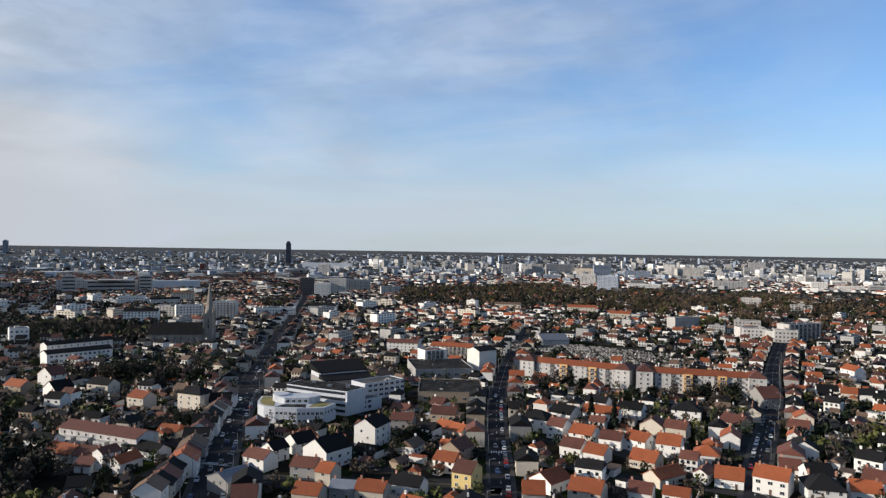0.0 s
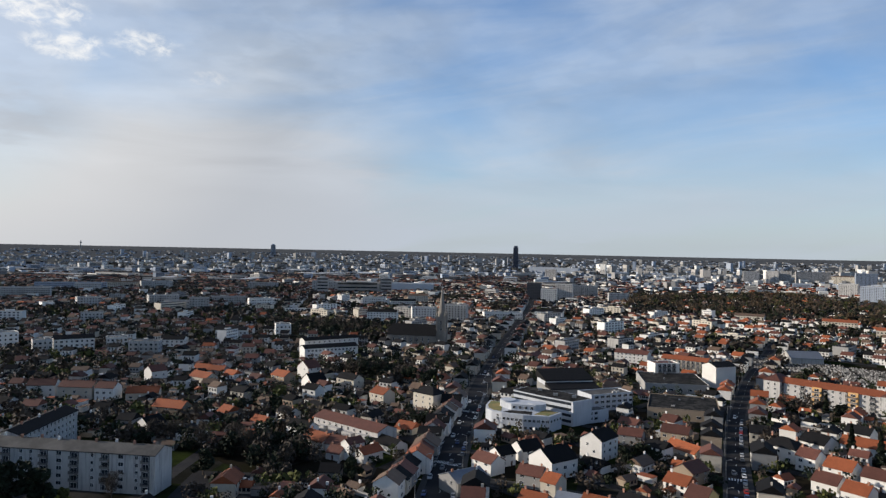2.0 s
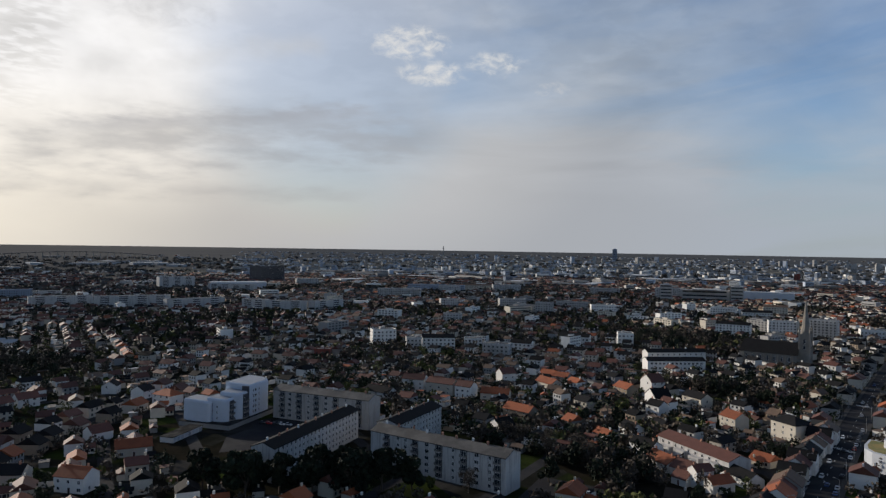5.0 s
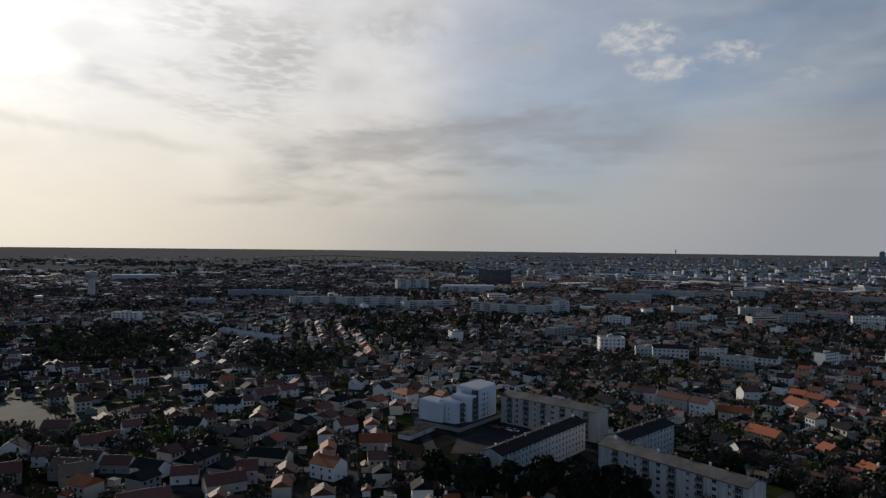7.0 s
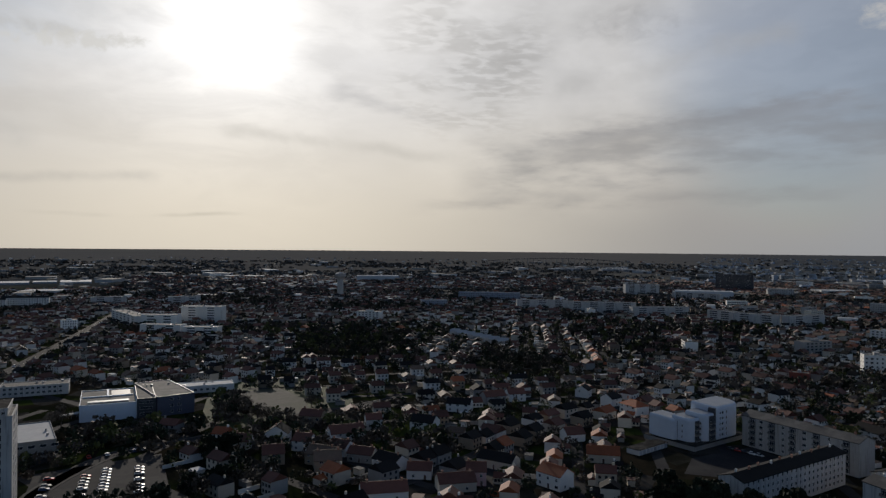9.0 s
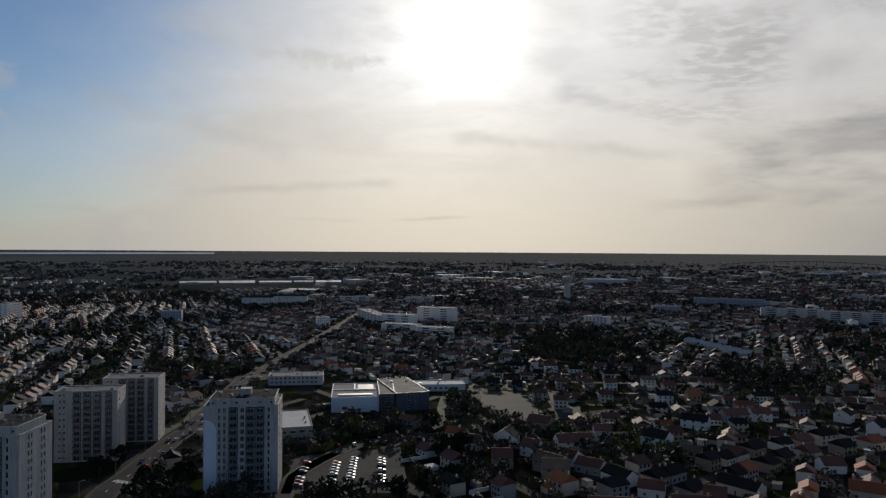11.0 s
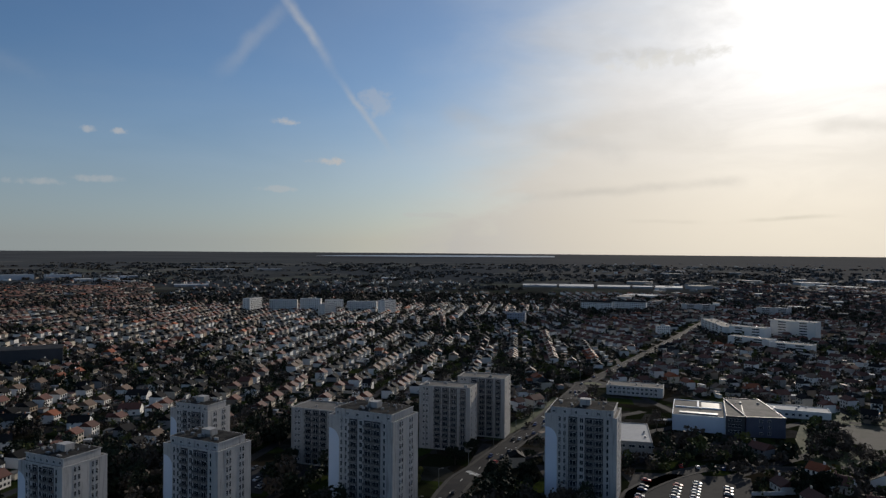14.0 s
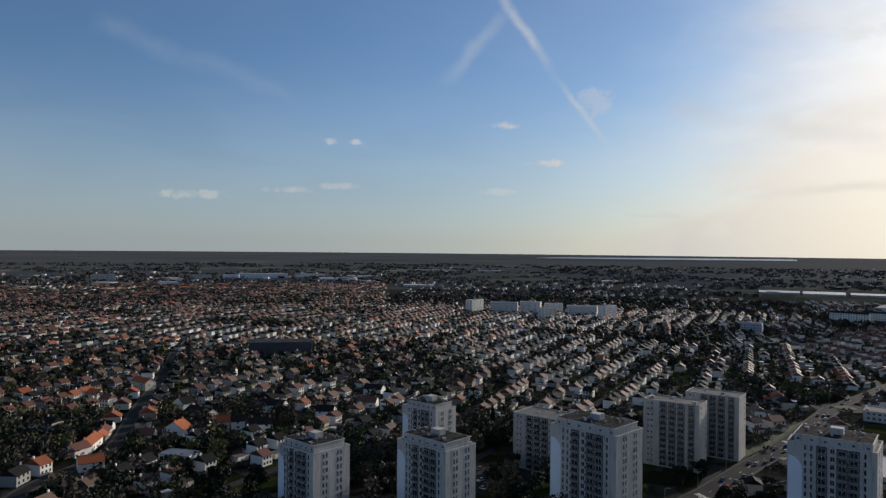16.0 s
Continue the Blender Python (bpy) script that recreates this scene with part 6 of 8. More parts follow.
H(101.6, 334.7, 56.0, 8.8, 10.9, 4.6, "brown", "cream")
H(110.8, 329.3, -34.0, 10.2, 8.5, 4.9, "brown", "cream")
H(100, 368, -33, 12.8, 9.0, 5.0, "slate", "white")
H(82, 358, -25, 17.9, 9.0, 5.0, "orange", "white")
H(85, 379, -34, 11.4, 9.0, 6.0, "slate", "white")
H(128, 366, -23, 14.3, 11.0, 5.0, "slate", "white", "hip")
H(40, 255, 44, 12.0, 9.9, 4.0, "orange", "white")
H(51, 242, -27, 11.3, 10.0, 5.0, "orange", "cream")
H(70, 244, -26, 8.1, 8.0, 4.0, "brown", "white")
H(84, 263, 34, 14.7, 8.0, 3.5, "orange", "cream")
H(110, 290, -21, 9.9, 10.0, 4.0, "orange", "white", "hip")
H(130, 315, 66, 12.0, 8.1, 5.0, "orange", "white")
H(143, 341, -61, 12.0, 10.1, 5.0, "brown", "tan")
H(162, 365, 65, 12.0, 7.9, 5.0, "slate", "cream")
H(121, 255, -37, 11.8, 10.0, 6.0, "orange", "white")
H(100, 266, 53, 10.0, 5.2, 4.0, "brown", "white")
H(108, 262, -24, 10.0, 10.0, 3.5, "orange", "white")
H(141, 263, -5, 9.5, 10.0, 5.0, "slate", "white")
H(135, 248, -14, 12.0, 13.0, 5.0, "slate", "white", "hip")
H(159, 256, -44, 7.6, 10.0, 5.0, "brown", "white")
H(150, 248, -21, 9.9, 9.0, 4.0, "orange", "white")
H(136, 273, -24, 7.8, 9.0, 4.0, "brown", "white")
H(153, 297, 68, 11.0, 11.5, 5.0, "slate", "white")
H(180, 349, 69, 10.0, 8.4, 6.0, "orange", "cream")
H(170, 333, -32, 9.0, 9.0, 5.0, "brown", "white")
H(160, 318, 60, 9.0, 5.2, 5.0, "orange", "white")
H(236, 430, -22, 11.8, 9.0, 4.0, "slate", "white")
H(245, 422, -30, 8.7, 9.0, 4.0, "orange", "cream")
H(253, 419, -21, 7.5, 9.0, 4.0, "slate", "white")
H(290, 495, -82, 14.0, 9.0, 6.0, "orange", "white")
H(184, 399, 8, 12.0, 16.0, 6.0, "brown", "grey")
H(-30, 311, 66, 14.0, 10.5, 9.0, "slate", "white")
H(-45, 281, 53, 14.0, 13.4, 7.0, "slate", "white")
H(-70, 274, -30, 11.0, 8.0, 5.0, "brown", "white")
H(-67, 286, 50, 7.8, 8.0, 5.0, "slate", "white")
H(-59, 297, 44, 10.0, 10.2, 5.0, "slate", "white")
H(-59, 304, 61, 7.5, 9.0, 5.0, "orange", "cream")
H(-50, 264, -13, 9.9, 8.0, 5.0, "brown", "grey")
H(-41, 258, -21, 6.3, 8.0, 5.0, "orange", "cream")
H(-73, 250, 53, 14.2, 12.0, 5.0, "zinc", "grey")
H(-33, 244, -9, 8.6, 8.0, 4.0, "zinc", "grey")
H(-23, 242, -16, 10.5, 8.0, 4.0, "orange", "cream")
H(-44, 238, -14, 9.6, 8.0, 4.0, "orange", "cream")
H(-11, 248, -21, 11.8, 8.0, 4.0, "slate", "white")
H(10, 257, -27, 7.7, 10.0, 6.0, "brown", "yellow")
H(7, 291, 56, 11.0, 9.4, 5.0, "brown", "tan")
H(-18, 338, -8, 11.0, 8.0, 5.0, "brown", "grey")
H(2, 347, -13, 12.5, 9.0, 6.0, "brown", "tan")
H(6, 327, -44, 16.8, 8.0, 3.5, "orange", "cream")
H(-243, 405, -23, 14.3, 9.0, 5.0, "orange", "tan")
H(-235, 425, 61, 10.0, 13.6, 8.0, "brown", "white")
H(-215, 396, 54, 11.0, 14.8, 5.0, "slate", "white")
H(-201, 369, -13, 9.7, 8.0, 6.0, "slate", "white")
H(-196, 408, -21, 15.9, 9.0, 6.0, "slate", "cream")
H(-159, 374, -25, 11.6, 9.0, 6.0, "orange", "cream")
H(-129, 371, -24, 15.3, 11.0, 9.0, "slate", "cream", "hip")
H(-188, 319, -20, 10.3, 8.0, 4.0, "slate", "white")
H(-165, 293, -16, 13.3, 8.0, 5.0, "slate", "white")
H(-150, 282, -23, 14.4, 9.0, 3.5, "orange", "white")
H(-139, 279, -7, 8.6, 9.0, 3.5, "brown", "white")
H(-128, 270, 62, 8.0, 5.9, 7.0, "brown", "white")
H(-121, 270, 68, 11.0, 6.8, 4.0, "orange", "white")
H(-134, 268, -9, 7.0, 7.0, 3.0, "brown", "white")
H(-119, 287, -28, 17.3, 8.0, 3.5, "slate", "white")
H(-98.1, 256.2, -84.0, 8.5, 9.2, 5.3, "slate", "white")
H(-96.7, 247.7, -84.0, 8.7, 9.7, 5.0, "brown", "grey")
H(-95.8, 239.9, -84.0, 6.8, 9.7, 5.3, "slate", "cream")
H(-95.4, 231.9, -84.0, 9.1, 9.3, 6.5, "tan", "white")
H(-100.6, 286.3, -78.0, 11.1, 10.6, 5.4, "tan", "grey")
H(-99.5, 275.8, -78.0, 9.7, 9.5, 5.0, "brown", "grey")
H(-96.6, 265.8, -78.0, 11.0, 10.2, 6.2, "orange", "white")
H(-108.9, 332.3, -81.0, 12.1, 10.2, 6.3, "slate", "cream")
H(-107.3, 322.1, 9.0, 11.2, 8.6, 6.5, "slate", "white")
H(-106.4, 313.0, -81.0, 9.5, 9.6, 5.5, "brown", "white")
H(-105.0, 303.9, 9.0, 10.7, 8.6, 5.0, "slate", "cream")
H(-116.5, 382.3, -81.0, 10.8, 10.7, 6.2, "tan", "white")
H(-115.8, 370.8, 9.0, 10.7, 11.8, 5.3, "slate", "white")
H(-113.2, 361.3, -81.0, 7.7, 10.7, 4.9, "brown", "white")
H(-112.8, 352.8, -81.0, 8.9, 9.8, 5.0, "tan", "white")
H(-410, 175, 19, 14.6, 10.0, 5.0, "orange", "white", "hip")
H(-319, 121, 72, 15.0, 9.0, 4.0, "orange", "cream")
H(-355, 118, -81, 10.2, 9.0, 4.0, "brown", "white")
H(-459, 160, -36, 9.0, 8.8, 5.0, "slate", "white")
H(-432, 169, -59, 10.0, 9.2, 5.0, "slate", "white")
H(-287, 88, 34, 12.8, 9.0, 6.0, "orange", "white")
H(-295, 56, 79, 8.5, 9.0, 6.0, "brown", "pink")
H(-288, 46, -85, 15.5, 9.0, 4.0, "brown", "cream")
H(-315, 70, 50, 17.6, 9.0, 4.0, "slate", "cream")
H(-426, 70, 68, 14.7, 9.0, 5.0, "slate", "white")
H(-384, 44, 58, 13.4, 10.0, 5.0, "slate", "white")
H(-388, 16, -84, 8.7, 8.0, 6.0, "brown", "white")
H(-367, 1, -72, 18.1, 10.0, 5.0, "brown", "white")
H(-343, -1, 57, 9.9, 9.0, 4.0, "brown", "white")
H(-331, 9, 63, 12.4, 8.0, 4.0, "brown", "grey")
H(-319, 21, 43, 14.0, 9.0, 4.0, "slate", "white")
H(-305, 33, 79, 10.6, 8.0, 4.0, "brown", "white")
H(-280, 16, -85, 18.4, 9.0, 4.0, "brown", "white")
H(-321, -7, -85, 12.0, 10.0, 5.0, "tan", "tan")
H(-452, 111, -82, 11.6, 9.0, 5.0, "brown", "white")
H(-446, 95, -72, 14.7, 9.0, 5.0, "brown", "grey")
H(-333, -32, -81, 9.8, 10.0, 5.0, "brown", "tan")
H(-353, -19, 67, 9.2, 9.0, 5.0, "brown", "white")
H(-329, -9, 57, 13.7, 10.0, 5.0, "tan", "tan")
H(-400, -17, 68, 13.0, 9.0, 6.0, "brown", "tan")
H(-359, -49, 79, 8.0, 9.0, 4.0, "brown", "white")
H(-369, -33, -10, 9.0, 11.3, 5.0, "slate", "white")
H(-55, -410, 33, 10.2, 8.0, 4.0, "brown", "white")
H(-62, -421, 64, 19.2, 8.0, 4.0, "orange", "white")
H(-75.8, -453.5, 157.0, 7.3, 10.2, 3.0, "slate", "white")
H(-72.7, -444.2, 67.0, 9.2, 7.0, 3.5, "brown", "cream")
H(-69.6, -435.8, 67.0, 8.5, 7.4, 3.0, "orange", "grey")
H(-57, -382, -1, 11.4, 9.0, 4.0, "orange", "white")
H(-108, -420, 43, 10.0, 13.5, 5.0, "orange", "white")
H(-120, -421, -37, 12.3, 9.0, 5.0, "slate", "white")
H(-134, -424, -23, 10.7, 9.0, 5.0, "orange", "cream")
H(-143, -420, -18, 8.0, 9.0, 5.0, "slate", "white")
H(-152, -406, -21, 13.8, 9.0, 5.0, "slate", "white")
H(-90, -421, -26, 11.7, 9.0, 4.0, "brown", "white")
H(-177, -450, -48, 17.1, 9.0, 5.0, "slate", "white")
H(-97, -374, -50, 17.1, 10.0, 3.5, "zinc", "white", "flat")
H(-135.1, -458.2, -68.0, 12.5, 8.9, 3.0, "slate", "white")
H(-131.3, -469.1, -68.0, 10.3, 8.3, 3.0, "slate", "cream")
H(-130, -492, 19, 9.0, 11.7, 4.0, "slate", "white")
H(-85.5, -557.0, -56.0, 11.5, 8.7, 3.7, "orange", "white")
H(-79.8, -566.8, 34.0, 9.0, 11.0, 3.5, "orange", "white")
H(-121, -574, -70, 19.6, 9.0, 6.0, "orange", "cream")
H(-191, -594, -36, 16.8, 10.0, 5.0, "slate", "white")
H(-237, -429, -44, 13.3, 9.0, 4.0, "brown", "white")
H(-199, -416, -37, 11.6, 9.0, 5.0, "slate", "white")
H(-260, -461, -53, 14.3, 9.0, 5.0, "slate", "white")
H(-196.1, 557.5, -33.0, 8.2, 8.2, 3.0, "brown", "grey")
H(-188.4, 553.1, 57.0, 9.7, 9.4, 3.0, "slate", "white")
H(-180.9, 546.7, -33.0, 10.0, 7.4, 3.5, "brown", "grey")
H(-346, 314, 27, 15.3, 9.0, 7.0, "brown", "white")
H(-324, 318, 14, 20.1, 9.0, 7.0, "brown", "cream")
H(-307, 322, 13, 11.4, 9.0, 7.0, "brown", "white")
H(-290, 331, 30, 17.7, 9.0, 4.0, "orange", "cream")
H(-228, 265, 75, 9.0, 16.0, 5.0, "slate", "white")
H(-248, 304, 2, 17.8, 9.0, 5.0, "orange", "tan")
H(-321, 377, 68, 10.6, 10.0, 7.0, "brown", "white")
H(-311.1, 413.2, 5.0, 11.1, 8.7, 3.6, "orange", "white")
H(-299.4, 413.7, 5.0, 12.0, 8.2, 3.3, "orange", "grey")
H(-290, 385, -15, 17.6, 9.0, 4.0, "orange", "cream")
H(-337, 277, 10, 19.3, 9.0, 5.0, "slate", "white")


# ---- the quarters: houses along their streets ----
def zone(x, y):
    """House, tree and orange-roof shares, with wooded clearings here and there."""
    h, t, o = quarter(x, y)
    d = math.hypot(x, y)
    w = noise.noise(Vector((x * 0.0065, y * 0.0065, 4.2)))
    if d > 330 and w > 0.30:
        return h * 0.25, 1.0, o
    return (h, min(1.0, t + 0.2), o) if w > 0.12 else (h, t * (0.8 if w < -0.2 else 1.0), o)


def quarter(x, y):
    """House share, tree share, and share of orange roofs for a place."""
    d, az = math.hypot(x, y), math.degrees(math.atan2(-x, y))
    if az < -70:
        az += 360
    if az > 230 or az < -60:
        return (0.6, 0.5, 0.3) if d < 700 else (0, 0.3, 0.3)
    if az < 3:
        return (0.95, 0.6, 0.38 if d < 620 else 0.24) if d < 1060 else (0.10, 1.0, 0.3) if d < 1900 else (0.5, 0.5, 0.2)
    if az < 18:
        return (0.95, 0.6, 0.15 if d < 560 else 0.04) if d < 1150 else (0.8, 0.6, 0.03)
    if az < 60:
        return (0.88, 0.8, 0.15 if d < 520 else 0.05) if d < 1250 else (0.7, 0.8, 0.03)
    if az < 100:
        return (0.95, 0.55, 0.12 if d < 520 else 0.05) if d < 1100 else (0.5, 0.9, 0.04)
    if az < 118:
        return (0.95, 0.6, 0.05) if d < 1250 else (0.45, 0.9, 0.04)
    if az > 146 and d < 330:
        return (0.35, 1.0, 0.15)
    if az > 140 and d < 800:
        return (0.78, 1.0, 0.09)
    return (0.96, 0.6, 0.03) if d < 1330 else (0.72, 0.95, 0.02) if az > 150 and d < 2150 else (0.05, 1.0, 0.1)


def lie(x, y):
    """The way the streets run at a place, in degrees."""
    d, az = math.hypot(x, y), math.degrees(math.atan2(-x, y))
    if az < -70:
        az += 360
    if az < 12:
        return -32
    if az < 30:
        return -18
    if az < 60:
        return 14
    if az < 110:
        return 66
    return 31


gen = random.Random(11)
fr = np.random.RandomState(5)
seeds = []
while len(seeds) < 330:
    d, az = 150 + 2250 * gen.random() ** 0.7, gen.uniform(-52, 200)
    x, y = land(d, az)
    if all((x - s[0]) ** 2 + (y - s[1]) ** 2 > (95 + d * 0.03) ** 2 for s in seeds):
        seeds.append((x, y, lie(x, y) + (gen.gauss(0, 4) if az > 112 else gen.choice((0, 0, 0, 90)) + gen.gauss(0, 9))))
    elif gen.random() < 0.004:
        break
S = np.array(seeds)
heap_rows, street_bits, yards = [], [], []


def frontage(pts, off, start, stop, op, tall=(5.2, 7.4)):
    """House fronts in a close row along a street."""
    dist, last, nxt = 0.0, None, start
    for q, dd in run(pts, 1.0):
        dist += (q - last).length if last else 0
        last = q
        if not nxt <= dist < stop:
            continue
        L, Wd, e = gen.uniform(7, 12), gen.uniform(8, 10), gen.uniform(*tall)
        nxt = dist + L + gen.choice((0.2, 0.2, 0.3, 3.5))
        s = Vector((-dd.y, dd.x))
        p = q + dd * (L / 2) + s * (off + math.copysign(Wd / 2, off))
        rot = math.degrees(math.atan2(dd.y, dd.x)) + (90 if gen.random() < 0.12 else 0)
        if math.hypot(p.x, p.y) < 1600 and taken(p.x, p.y, rot, L * 0.7, Wd * 0.5):
            continue
        u = gen.random()
        roof = 4 if u < op else 5 if u < op + 0.25 else 6
        d, az = math.hypot(p.x, p.y), math.degrees(math.atan2(-p.x, p.y))
        heap_rows.append((p.x, p.y, rot, L, Wd, e, gen.choice((0, 0, 1, 1, 3, 2)), roof, d, az + 360 if az < -70 else az))
        mark(p.x, p.y, rot, L, Wd, 0.4)


for pts, off, a, b, op in ((BOULEVARD[:5], 8.8, 225, 350, 0.15), (BOULEVARD[:5], -8.8, 60, 350, 0.2), (BOULEVARD[4:], 6.6, 5, 1050, 0.1), (BOULEVARD[4:], -6.6, 5, 1050, 0.1), (SHOPS, 5.9, 70, 640, 0.25), (SHOPS, -5.9, 60, 640, 0.35), (GARDENS, 7.0, 60, 760, 0.4), (GARDENS, -7.0, 60, 760, 0.4),
                           (COTTAGES, 5.4, 40, 460, 0.35), (COTTAGES, -5.4, 150, 460, 0.2), (HILLSIDE, 4.4, 60, 300, 0.15), (HILLSIDE, -4.4, 30, 300, 0.15)):
    frontage(pts, off, a, b, op, (3.2, 5.6) if pts in (COTTAGES, HILLSIDE, GARDENS) else (5.2, 7.4))
# small apartment houses and public buildings among the houses
big_rows = []
for d0, d1, a0, a1, n in ((560, 1250, 3, 40, 30), (620, 1250, 40, 75, 8), (620, 1250, -34, 3, 16), (800, 1300, 75, 112, 4)):
    made = 0
    for _ in range(900):
        d, az = d0 + (d1 - d0) * gen.random() ** 0.8, gen.uniform(a0, a1)
        x, y = land(d, az)
        L, Wd, rot = gen.uniform(13, 36), gen.uniform(9.5, 13), lie(x, y) + gen.choice((0, 90)) + gen.gauss(0, 8)
        if made < n and not taken(x, y, rot, L + 5, Wd + 5):
            big_rows.append((x, y, rot, L, Wd, gen.choice((6.4, 9.2, 9.2, 12.0)), gen.choice((0, 0, 11, 3, 1)), gen.choice((8, 8, 6, 6))))
            mark(x, y, rot, L, Wd, 2.0)
            made += 1
for k, (sx, sy, phi) in enumerate(seeds):
    c, s = math.cos(radians(phi)), math.sin(radians(phi))
    R = 170 + math.hypot(sx, sy) * 0.05
    az_k = math.degrees(math.atan2(-sx, sy)) % 360
    terraced = 108 < az_k < 195
    for row in range(-int(R / 37), int(R / 37) + 1):
        v0 = row * 37 + gen.uniform(-3, 3)
        u = -R
        while u < R:
            px, py = sx + u * c - v0 * s, sy + u * s + v0 * c
            if np.argmin((S[:, 0] - px) ** 2 + (S[:, 1] - py) ** 2) == k:
                street_bits.append((px, py, phi))
            u += 12
        for sgn in (-1, 1):
            u, left = -R, 0
            while u < R:
                L, Wd = gen.uniform(6.5, 11), gen.uniform(6.5, 8.8)
                step = L + (gen.uniform(0, 0.6) if gen.random() < 0.55 else gen.uniform(1.5, 4.5))
                v = v0 + sgn * gen.uniform(10.5, 13)
                if terraced:
                    if left <= 0:
                        left = gen.choice((2, 3, 4, 5, 6, 8))
                        same = (gen.uniform(6.6, 8.6), gen.uniform(7.4, 8.8), gen.choice((3.2, 4.6, 5.0, 5.2, 5.4)), gen.random(), gen.uniform(11, 12.5))
                        u += gen.uniform(2.0, 7.0)
                    left -= 1
                    L, Wd, v = same[0], same[1], v0 + sgn * (same[4] + gen.uniform(-0.25, 0.25))
                    step = L + 0.1
                u += step
                px, py = sx + (u - step / 2) * c - v * s, sy + (u - step / 2) * s + v * c
                d, az = math.hypot(px, py), math.degrees(math.atan2(-px, py))
                if az < -70:
                    az += 360
                if d < 120 or d > 2350 or (1750 < d and 106 < az < 125) or (np.argmin((S[:, 0] - px) ** 2 + (S[:, 1] - py) ** 2) != k):
                    continue
                hp, tp, op = zone(px, py)
                if gen.random() > hp:
                    continue
                rot = phi + (0.0 if terraced else gen.gauss(0, 1.5)) + (90 if gen.random() < (0.05 if terraced else 0.22) else 0)
                if d < 1600 and taken(px, py, rot, L + 2, Wd + 2):
                    continue
                e = gen.choice((2.9, 3.0, 3.2, 3.4, 4.8, 5.2, 5.5, 5.8))
                q = gen.random()
                if terraced:
                    e, q = same[2] + gen.uniform(-0.1, 0.1), same[3] if gen.random() < 0.8 else q
                roof = 4 if q < op else 5 if q < op + (1 - op) * (0.62 if 58 < az_k < 118 else 0.33) else 6 if q < op + (1 - op) * 0.86 else 7
                wall = gen.choice((0, 0, 0, 0, 0, 0, 0, 0, 1, 3)) if 112 < az_k < 143 else gen.choice((0, 0, 0, 0, 1, 1, 1, 2, 3, 3)) if az_k < 200 else 0
                heap_rows.append((px, py, rot, L, Wd, e, wall, roof, d, az))
                if d < 1600:
                    mark(px, py, rot, L, Wd, 0.6)
                # annexe against the house, wall along the plot
                if d < 900 and gen.random() < 0.6:
                    f, g2 = gen.uniform(-0.3, 0.3) * L, -sgn * (Wd / 2 + 1.6)
                    heap_rows.append((px + f * c - g2 * s, py + f * s + g2 * c, rot + 90, gen.uniform(4, 6.5), gen.uniform(3.5, 5), gen.uniform(2.3, 2.9), wall, roof, d, az))
                if d < 800:
                    yards.append((px + (L / 2 + 0.6) * c - sgn * 10 * s, py + (L / 2 + 0.6) * s + sgn * 10 * c, phi + 90, gen.uniform(9, 16)))
                # outbuilding in the garden
                for _ in range(2 if d < 750 else 1 if d < 1000 else 0):
                    ox, oy = px - sgn * s * gen.uniform(9, 15) + gen.uniform(-4, 4) * c, py + sgn * c * gen.uniform(9, 15) + gen.uniform(-4, 4) * s
                    w2, l2 = gen.uniform(2.5, 5), gen.uniform(3, 8)
                    if not taken(ox, oy, rot, l2, w2):
                        heap_rows.append((ox, oy, rot, l2, w2, gen.uniform(2.1, 2.9), gen.choice((0, 1, 3, 3)), gen.choice((5, 8, 8, 10, 7)), d, az + 1000))
                        mark(ox, oy, rot, l2, w2, 0.3)
# sheds and lean-tos in the open plots near by
for _ in range(9000):
    d, az = 140 + 520 * gen.random() ** 0.8, gen.uniform(-40, 70)
    x, y = land(d, az)
    L, Wd, rot = gen.uniform(3.5, 8), gen.uniform(3, 5), lie(x, y) + gen.choice((0, 90)) + gen.gauss(0, 6)
    if quarter(x, y)[0] > 0.5 and not taken(x, y, rot, L + 1.5, Wd + 1.5):
        op = quarter(x, y)[2]
        heap_rows.append((x, y, rot, L, Wd, gen.uniform(2.2, 3.0), gen.choice((0, 0, 1, 3, 2)), 4 if gen.random() < op else gen.choice((5, 6, 7, 7)), d, az + (1000 if gen.random() < 0.35 else 400)))
        mark(x, y, rot, L, Wd, 0.3)
        if gen.random() < 0.7:
            yards.append((x + gen.uniform(-5, 5), y + gen.uniform(-5, 5), lie(x, y) + gen.choice((0, 90)), gen.uniform(6, 14)))
names = {0: "white", 1: "cream", 2: "tan", 3: "grey", 4: "orange", 5: "brown", 6: "slate", 7: "tan"}
rows = np.array(heap_rows)
shed = rows[:, 9] > 900
small = (rows[:, 9] > 300) | (rows[:, 3] < 6.5)
order = np.argsort(rows[:, 8] + np.where(shed | small, 1e5, 0) + np.where((rows[:, 9] < -38) | (rows[:, 9] > 184), 1e4, 0))
chosen = order[:48]
for i in chosen:
    x, y, rot, L, Wd, e, w, r, d, az = rows[i]
    H(round(x, 1), round(y, 1), round(rot, 1), round(L, 1), round(Wd, 1), e, names[int(r)], names[int(w)])
keep = np.ones(len(rows), bool)
keep[chosen] = False
main = keep & ~shed
